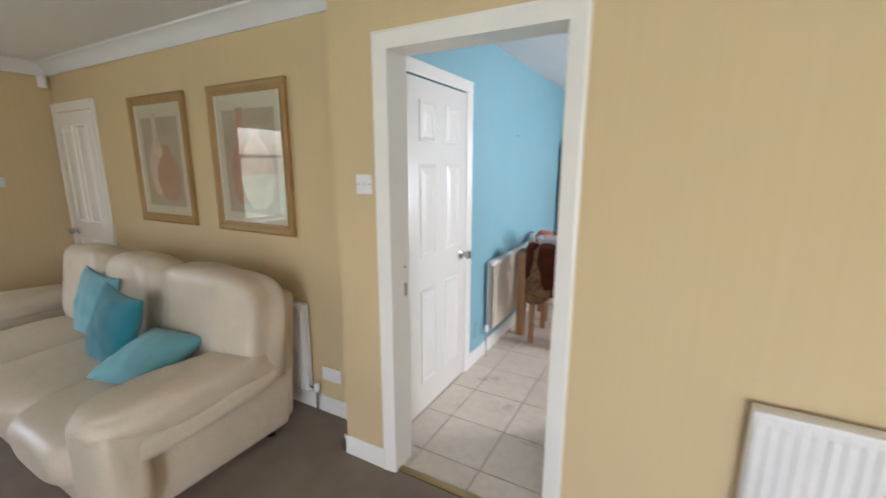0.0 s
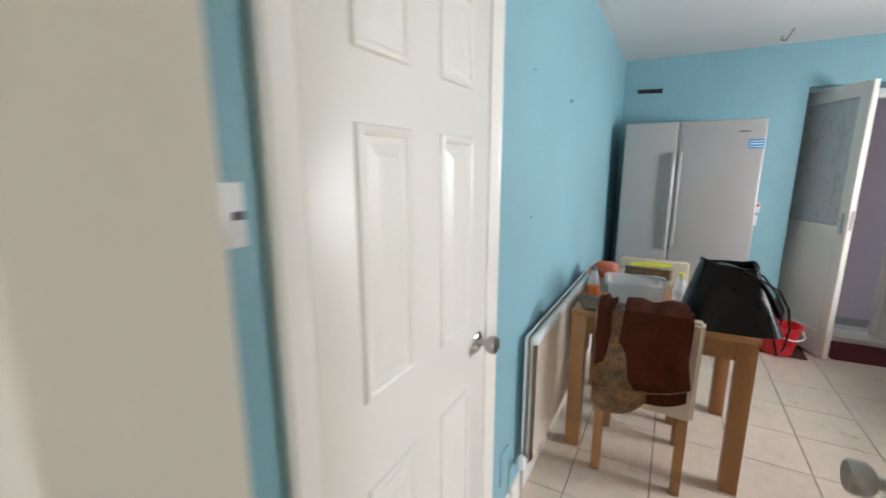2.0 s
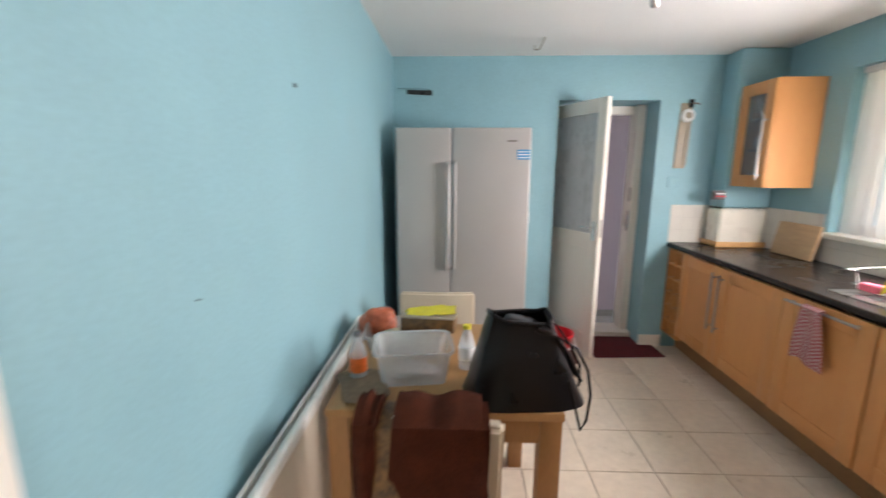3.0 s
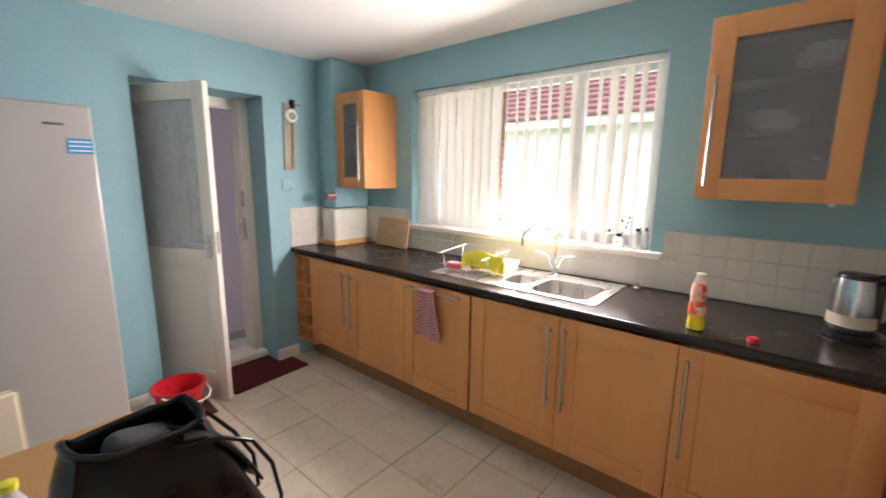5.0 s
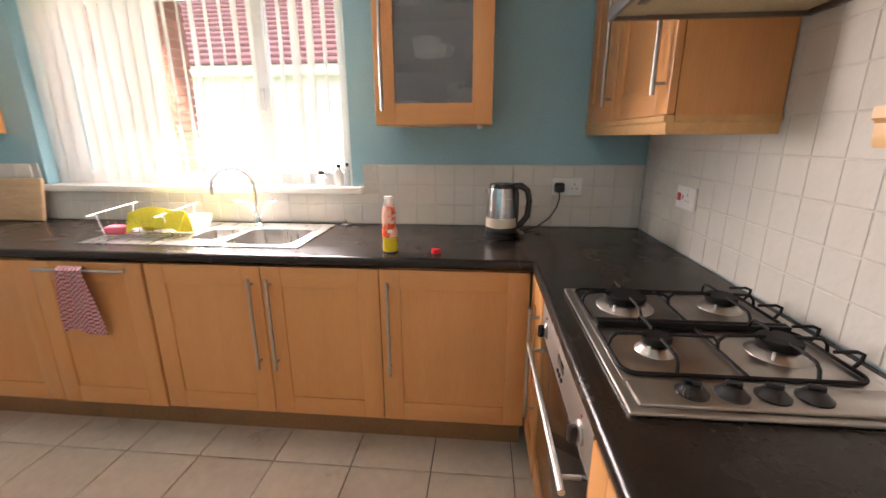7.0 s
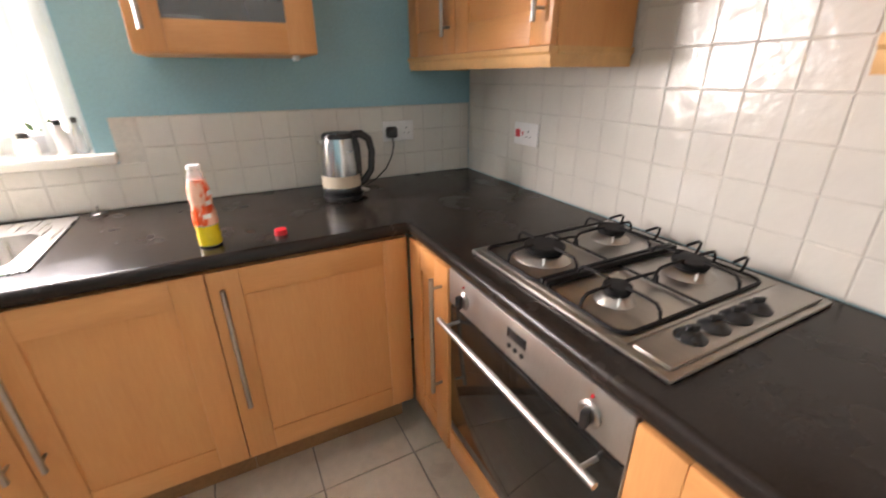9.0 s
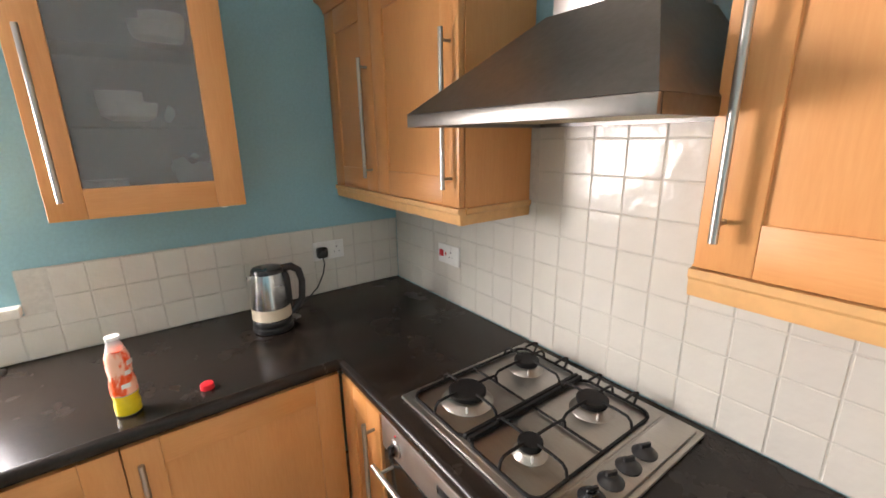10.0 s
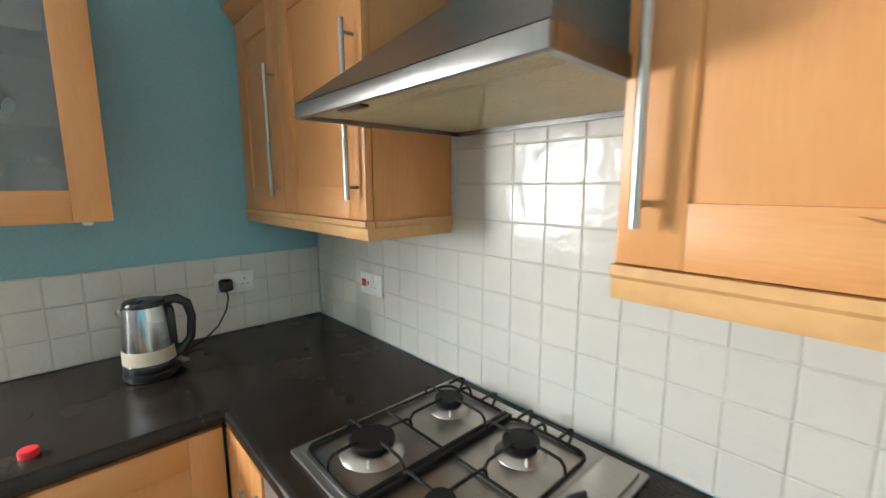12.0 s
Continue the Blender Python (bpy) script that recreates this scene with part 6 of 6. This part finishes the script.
def scatter_cushion(at, across, up, size, mat, label):
    """A soft square cushion; across and up are the directions of its sides."""
    u0 = Vector(across).normalized()
    n0 = u0.cross(Vector(up)).normalized()
    v0 = n0.cross(u0)
    m = Matrix(((u0.x, v0.x, n0.x, at[0]), (u0.y, v0.y, n0.y, at[1]), (u0.z, v0.z, n0.z, at[2]), (0, 0, 0, 1)))
    bm = bmesh.new()
    n = 22
    faces = {}
    for side in (1, -1):
        for i in range(n + 1):
            for k in range(n + 1):
                u, v = 2 * i / n - 1, 2 * k / n - 1
                x = u * (1 - 0.07 * (1 - u * u) - 0.09 * (1 - v * v) * abs(u)) * size / 2
                y = v * (1 - 0.07 * (1 - v * v) - 0.09 * (1 - u * u) * abs(v)) * size / 2
                puff = ((1 - u * u) * (1 - v * v)) ** 0.42
                dent = 0.016 * noise.noise(Vector((u * 2.2 + at[0] * 9, v * 2.2, side)))
                z = side * (0.004 + puff * (0.078 + dent))
                faces[(side, i, k)] = bm.verts.new((x, y, z))
        for i in range(n):
            for k in range(n):
                bm.faces.new([faces[(side, a, b)] for a, b in ((i, k), (i + 1, k), (i + 1, k + 1), (i, k + 1))])
    edge = [(i, 0) for i in range(n)] + [(n, k) for k in range(n)] + [(i, n) for i in range(n, 0, -1)] + [(0, k) for k in range(n, 0, -1)]
    for a, b in zip(edge, edge[1:] + edge[:1]):
        bm.faces.new((faces[(1, *a)], faces[(1, *b)], faces[(-1, *b)], faces[(-1, *a)]))
    return solid("scatter_cushion", turned(bm, m), mat, label, "cushion", "blue cushions on the sofa")


scatter_cushion((-2.92, 0.88, 0.65), (0.43, 0.0, -0.03), (0.18, 0.10, 0.39), 0.43, M["pale_teal"], "pale teal fabric cushion leaning on the sofa back")
scatter_cushion((-2.38, 0.74, 0.655), (0.38, -0.02, -0.03), (0.28, 0.11, 0.37), 0.42, M["teal"], "dark teal fabric cushion leaning on another cushion")
scatter_cushion((-2.035, 0.735, 0.575), (0.33, 0.047, 0.0), (-0.17, 0.37, 0.13), 0.38, M["pale_teal"], "pale teal cushion propped in the sofa's corner")

# radiators
ml = pose(-3.42, LY1, 0)
r = panel_radiator("radiator", ml, 1.735, 0.13, 0.70, "white pressed-steel radiator behind the sofa", pitch=0.04, covers=False)
valve(r, ml, 1.735, 0.17, 1)
mr = pose(0.455, DY0, 0)
panel_radiator("radiator", mr, 1.4, 0.22, 0.80, "white pressed-steel radiator on the yellow wall", pitch=0.034, groove=0.011)


def picture(x0, x1, z0, z1, vases, label):
    p = thing("framed_picture", ((x0 + x1) / 2, LY1 - 0.01, z0), label, "picture", "framed prints above the sofa")
    w = 0.062
    y0 = LY1 - 0.028
    prof = [(0, 0), (0, 0.020), (0.012, 0.026), (0.03, 0.022), (0.05, 0.012), (w, 0.010), (w, 0)]
    loops = []
    for u, h in prof:
        loops.append([(x0 + u, z0 + u, h), (x1 - u, z0 + u, h), (x1 - u, z1 - u, h), (x0 + u, z1 - u, h)])
    bm = bmesh.new()
    vr = [[bm.verts.new((x, LY1 - 0.004 - h, z)) for x, z, h in lp] for lp in loops]
    for a, b in zip(vr, vr[1:] + vr[:1]):
        for k in range(4):
            bm.faces.new((a[k], a[(k + 1) % 4], b[(k + 1) % 4], b[k]))
    part("frame", bm, M["gold_wood"], p, "gilt oak moulded frame", smooth=False)
    for a in (x0 + w, x1 - w - 0.006):
        part("slip", box(a, LY1 - 0.013, z0 + w, a + 0.006, LY1 - 0.009, z1 - w), M["white_gloss"], p)
    part("mount", box(x0 + w - 0.005, LY1 - 0.008, z0 + w - 0.005, x1 - w + 0.005, LY1 - 0.003, z1 - w + 0.005), M["mount"], p)
    part("print", box(x0 + w + 0.06, LY1 - 0.0088, z0 + w + 0.06, x1 - w - 0.055, LY1 - 0.008, z1 - w - 0.09), M["print"], p)
    cx = (x0 + x1) / 2
    for k, (dx, dz, prof, mat) in enumerate(vases):
        bm = bmesh.new()
        left = [bm.verts.new((cx + dx - r, LY1 - 0.0092 - 0.0004 * k, z0 + w + dz + h)) for r, h in prof]
        right = [bm.verts.new((cx + dx + r, LY1 - 0.0092 - 0.0004 * k, z0 + w + dz + h)) for r, h in prof]
        for i in range(len(prof) - 1):
            bm.faces.new((left[i], right[i], right[i + 1], left[i + 1]))
        part("painted_jar", bm, M[mat], p, smooth=False)
    pane = part("glass", box(x0 + w - 0.002, LY1 - 0.0125, z0 + w - 0.002, x1 - w + 0.002, LY1 - 0.0115, z1 - w + 0.002), M["glass"], p, "reflecting picture glass")
    pane.visible_shadow = False
    return p


TALL = [(0.05, 0), (0.09, 0.05), (0.115, 0.16), (0.11, 0.25), (0.07, 0.34), (0.03, 0.40), (0.025, 0.55), (0.04, 0.58)]
WIDE = [(0.06, 0), (0.12, 0.06), (0.155, 0.18), (0.15, 0.28), (0.10, 0.37), (0.05, 0.42), (0.045, 0.47), (0.065, 0.49)]
picture(-2.475, -1.757, 1.097, 2.0, [(-0.07, 0.12, TALL, "terracotta"), (0.06, 0.09, WIDE, "pale_clay")], "gilt-framed print of two clay jars under glass")
picture(-3.44, -2.735, 1.097, 2.0, [(-0.06, 0.14, TALL, "pale_clay"), (0.06, 0.10, [(r * 0.95, h * 0.8) for r, h in WIDE], "terracotta")], "gilt-framed print of pale clay jars under glass")


def plate_switch(at, label):
    s = thing("light_switch", at, label, "switch")
    x, y, z = at
    part("faceplate", box(x - 0.044, y - 0.009, z - 0.044, x + 0.044, y, z + 0.044, 0.004), M["white_plastic"], s)
    part("rocker", turned(box(-0.006, -0.006, -0.012, 0.006, 0, 0.012, 0.001), pose(x, y - 0.009, z, 8)), M["white_plastic"], s)
    for dx in (-0.031, 0.031):
        part("screw", turned(lathe((0, 0, 0), [(0.004, 0), (0.003, 0.0015)], sides=10), pose(x + dx, y - 0.009, z, 90)), M["dull_steel"], s)


plate_switch((-1.046, DY0, 1.434), "white light switch beside the kitchen doorway")
sk = thing("wall_socket", (-1.545, LY1, 0.25), "white double socket low on the yellow wall", "socket")
part("faceplate", box(-1.615, LY1 - 0.009, 0.215, -1.47, LY1, 0.30, 0.004), M["white_plastic"], sk)
for x in (-1.58, -1.51):
    part("rocker", box(x - 0.005, LY1 - 0.012, 0.275, x + 0.005, LY1 - 0.009, 0.289, 0.001), M["white_plastic"], sk)
sw = solid("wall_thermostat", box(LX0, 0.99, 1.33, LX0 + 0.02, 1.07, 1.41, 0.004), M["white_plastic"], "white square control on the yellow wall", "thermostat")
solid("alarm_sensor", turned(box(-0.03, -0.03, 0, 0.03, 0.02, 0.10, 0.012, segments=3), pose(LX0 + 0.05, LY1 - 0.05, 2.17, 0, 0, 45)), M["white_plastic"], "white alarm sensor in the corner under the coving", "sensor")

# living-room window
lw = thing("window_2", (LX0 - 0.1, (LWY0 + LWY1) / 2, LWZ0), "white framed living-room window", "window", kind="structure")
for y in (LWY0, -1.39, LWY1 - 0.06):
    part("frame_post", box(LX0 - 0.14, y, LWZ0, LX0 - 0.08, y + 0.06, LWZ1, 0.004), M["upvc"], lw)
for z in (LWZ0, 1.60, LWZ1 - 0.06):
    part("frame_rail", box(LX0 - 0.138, LWY0 + 0.06, z, LX0 - 0.082, LWY1 - 0.06, z + 0.05, 0.004), M["upvc"], lw)
part("sill", box(LX0 - 0.08, LWY0, LWZ0 - 0.03, LX0 + 0.08, LWY1, LWZ0, 0.005), M["white_gloss"], lw)
p = part("pane", box(LX0 - 0.112, LWY0 + 0.06, LWZ0 + 0.05, LX0 - 0.108, LWY1 - 0.06, LWZ1 - 0.06), M["glass"], lw)
p.visible_shadow = False

# glazed doors behind, unseen; assumed as an opening for the fill lamp
pt = thing("assumed_window", ((PX0 + PX1) / 2, LY0 - 0.1, 0), "white framed glazed doors behind, unseen and assumed for light", "window", kind="structure")
for x in (PX0, (PX0 + PX1) / 2 - 0.04, PX1 - 0.07):
    part("frame_post", box(x, LY0 - 0.14, 0, x + 0.07, LY0 - 0.08, PZ, 0.004), M["upvc"], pt)
for z in (0.0, PZ - 0.07):
    part("frame_rail", box(PX0 + 0.07, LY0 - 0.138, z, PX1 - 0.07, LY0 - 0.082, z + 0.07, 0.004), M["upvc"], pt)
p = part("pane", box(PX0 + 0.07, LY0 - 0.112, 0.07, PX1 - 0.07, LY0 - 0.108, PZ - 0.07), M["glass"], pt)
p.visible_shadow = False

# ---- outside ----
structure("ground", box(-60, -60, -0.35, 60, 60, -0.14), M["grass"], "lawn and ground outside")
structure("pavement", box(2.16, 0.5, -0.14, 4.2, 9.0, -0.08), M["paving"], "concrete path outside the window")
# neighbouring brick house with a low red roof
hs = thing("neighbour_house", (8.5, 5.0, -0.14), "red brick house with a dark red tiled roof", "house")
wl = part("wall", box(7.2, 3.0, -0.14, 12, 12, 2.5), M["render_white"], hs, "white rendered wall")
part("eaves", box(6.9, 2.6, 2.4, 7.2, 12.2, 2.55), M["upvc"], hs)
bm = bmesh.new()
vs = [bm.verts.new(p) for p in ((6.85, 2.5, 2.55), (6.85, 12.3, 2.55), (9.6, 12.3, 4.4), (9.6, 2.5, 4.4), (12.3, 2.5, 2.55), (12.3, 12.3, 2.55))]
for f in ((0, 1, 2, 3), (3, 2, 5, 4), (0, 3, 4), (1, 5, 2), (0, 4, 5, 1)):
    bm.faces.new([vs[i] for i in f])
rf = part("roof", bm, M["roof_tile"], hs, "dark red tiled roof", smooth=False)
for k in range(14):
    f = k / 14
    part("tile_course", box(6.84 + 2.75 * f, 2.5, 2.555 + 1.85 * f, 6.86 + 2.75 * f, 12.3, 2.60 + 1.85 * f), M["roof_tile"], rf)
# canopy and brick pier close outside the window
pr = thing("brick_pier", (3.3, 5.10, -0.08), "red brick pier outside the window", "pier")
part("core", box(3.125, 4.925, -0.08, 3.475, 5.275, 2.5), M["mortar"], pr)
for k in range(34):
    z = -0.075 + k * 0.075
    for j in range(2):
        s = 0.11 if k % 2 else 0.0
        y = 4.915 + j * (0.115 if k % 2 else 0.225) + (0 if not (k % 2 and j) else 0.01)
        part("brick", box(3.115, y, z, 3.485, y + (0.105 if (k % 2) == (1 - j) or False else 0.215), z + 0.064), M["brick"], pr, smooth=False)
cn = thing("canopy", (3.6, 4.2, 2.5), "dark red tiled canopy over the path", "canopy")
part("roof_sheet", turned(box(0, -3.2, 0, 1.6, 2.6, 0.06), pose(3.0, 3.6, 2.62, 0, -12, 0)), M["roof_tile"], cn)
part("fascia", box(2.97, 0.4, 2.45, 3.0, 6.2, 2.62), M["brick"], cn)
fn = thing("garden_fence", (6.0, 2.0, -0.14), "grey-brown board fence across the garden", "fence")
for k in range(34):
    y = -2.0 + k * 0.15
    part("board", box(5.98, y, -0.14, 6.0, y + 0.14, 1.05), M["fence_wood"], fn, smooth=False)
for i, (x, y, h) in enumerate(((4.9, 3.0, 1.35), (5.2, 2.3, 1.1), (4.7, 3.8, 1.0))):
    sh = thing("shrub", (x, y, -0.14), "green leafy garden shrub", "shrub", "garden shrubs")
    part("stem", tube([(x, y, -0.14), (x + 0.03, y, 0.3), (x - 0.02, y + 0.04, h * 0.7)], 0.02, sides=6, radii=[0.03, 0.02, 0.01]), M["fence_wood"], sh)
    bm = bmesh.new()
    rnd = random.Random(i)
    for k in range(420):
        a, b, c = rnd.gauss(0, 0.22), rnd.gauss(0, 0.22), rnd.gauss(h * 0.62, h * 0.18)
        m = pose(x + a, y + b, max(0.02, c), rnd.uniform(0, 360), rnd.uniform(0, 360), rnd.uniform(0, 360))
        s = rnd.uniform(0.03, 0.06)
        vv = [bm.verts.new(m @ Vector(q)) for q in ((-s, 0, 0), (0, -s * 0.5, 0.01), (s, 0, 0), (0, s * 0.5, 0.01))]
        bm.faces.new(vv)
    part("leaves", bm, M["foliage"], sh, smooth=False)

# ---- tiles: floor, splashbacks ----


def piece_mesh(name, w, h, t, mat, bevel=0.002):
    """One tile lying in its x-y plane, face up, thickness t."""
    bm = box(-w / 2, -h / 2, 0, w / 2, h / 2, t)
    top = [e for e in bm.edges if all(v.co.z > t * 0.9 for v in e.verts)]
    bmesh.ops.bevel(bm, geom=top, offset=bevel, segments=1, affect="EDGES")
    return finish(bm, name, mat, None, False)


def piece(name, mesh, m, parent):
    ob = new(name, mesh)
    ob.parent = parent
    ob.matrix_basis = m
    return ob


floor_kitchen = bpy.data.objects["floor_kitchen"]
PX, PY = 0.3403, 0.3463
xs = [-1.224 + PX * k for k in range(-1, 11)]
ys = [2.150 + PY * k for k in range(-4, 12)]
tile_meshes = {}
for xa in xs:
    for ya in ys:
        x0, x1 = max(xa, XL + 0.001), min(xa + PX, XR)
        y0, y1 = max(ya, DY0 + 0.05), min(ya + PY, YF - 0.001 if not (BX0 < xa + 0.17 < BX1) else 5.62)
        if x1 - x0 < 0.03 or y1 - y0 < 0.03:
            continue
        w, h = round(x1 - x0 - 0.0045, 4), round(y1 - y0 - 0.0045, 4)
        if (w, h) not in tile_meshes:
            tile_meshes[(w, h)] = piece_mesh("floor_tile", w, h, 0.007, M["floor_tile"], 0.002)
        tilt = random.uniform(-0.05, 0.05)
        piece("floor_tile", tile_meshes[(w, h)], pose((x0 + x1) / 2, (y0 + y1) / 2, -0.0065 + random.uniform(0, 0.0006), tilt, tilt, 0), floor_kitchen)

# splashback: grout bed and tiles of 98.5 mm
P = 0.0985
g = part("grout", box(-0.15, YH, 0.921, XR - 0.008, YH + 0.004, 1.655), M["wall_grout"], wall_hob, smooth=False)
gw = part("grout", box(XR - 0.004, YH + 0.004, 0.921, XR, YF, 1.078, bm=box(XR - 0.004, YH + 0.004, 1.078, XR, WY0 - 0.062, 1.2305, bm=box(XR - 0.004, WY1 + 0.032, 1.078, XR, YF, 1.2305))), M["wall_grout"], wall_window, smooth=False)
gf = part("grout", box(1.215, YF - 0.004, 0.921, XR - 0.004, YF, 1.2305), M["wall_grout"], wall_far, smooth=False)
wall_meshes = {}


def wall_tile(a0, a1, z0, z1, m, parent):
    w, h = round(a1 - a0 - 0.003, 4), round(z1 - z0 - 0.003, 4)
    if w < 0.012 or h < 0.012:
        return
    if (w, h) not in wall_meshes:
        wall_meshes[(w, h)] = piece_mesh("wall_tile", w, h, 0.0045, M["wall_tile"], 0.002)
    r = lambda: random.uniform(-0.35, 0.35)
    piece("wall_tile", wall_meshes[(w, h)], m @ pose((a0 + a1) / 2, (z0 + z1) / 2, 0.0014, r(), r(), 0), parent)


Z0 = 0.922
for row in range(8):
    za, zb = Z0 + row * P, min(Z0 + (row + 1) * P, 1.655)
    for col in range(21):
        a, b = 0.138 - 0.2955 + 0.0 + col * P, 0.138 - 0.2955 + (col + 1) * P
        a0, b0 = max(a, -0.15), min(b, XR - 0.008)
        if b0 - a0 > 0.01 and (za < 1.40 or 0.30 < (a + b) / 2 < 0.97):
            # local x to the world's -x, local y up, local z to +y
            m = Matrix(((-1, 0, 0, a0 + b0), (0, 0, 1, YH + 0.0), (0, 1, 0, 0), (0, 0, 0, 1)))
            wall_tile(a0, b0, za, zb, m, wall_hob)
for row in range(3):
    za, zb = Z0 + row * 0.1023, Z0 + (row + 1) * 0.1023
    for col in range(41):
        a, b = max(1.4605 + col * P, YH + 0.006), 1.4605 + (col + 1) * P
        b0 = min(b, YF - 0.006)
        under = not (b < WY0 - 0.06 or a > WY1 + 0.03)
        zt = min(zb, 1.079) if under else zb
        m = Matrix(((0, 0, -1, XR), (1, 0, 0, 0), (0, 1, 0, 0), (0, 0, 0, 1)))
        wall_tile(a, b0, za, zt, m, wall_window)
    for col in range(3):
        a, b = 1.216 + col * P, min(1.216 + (col + 1) * P, 1.498)
        m = Matrix(((1, 0, 0, 0), (0, 0, -1, YF), (0, 1, 0, 0), (0, 0, 0, 1)))
        wall_tile(a, b, za, zb, m, wall_far)
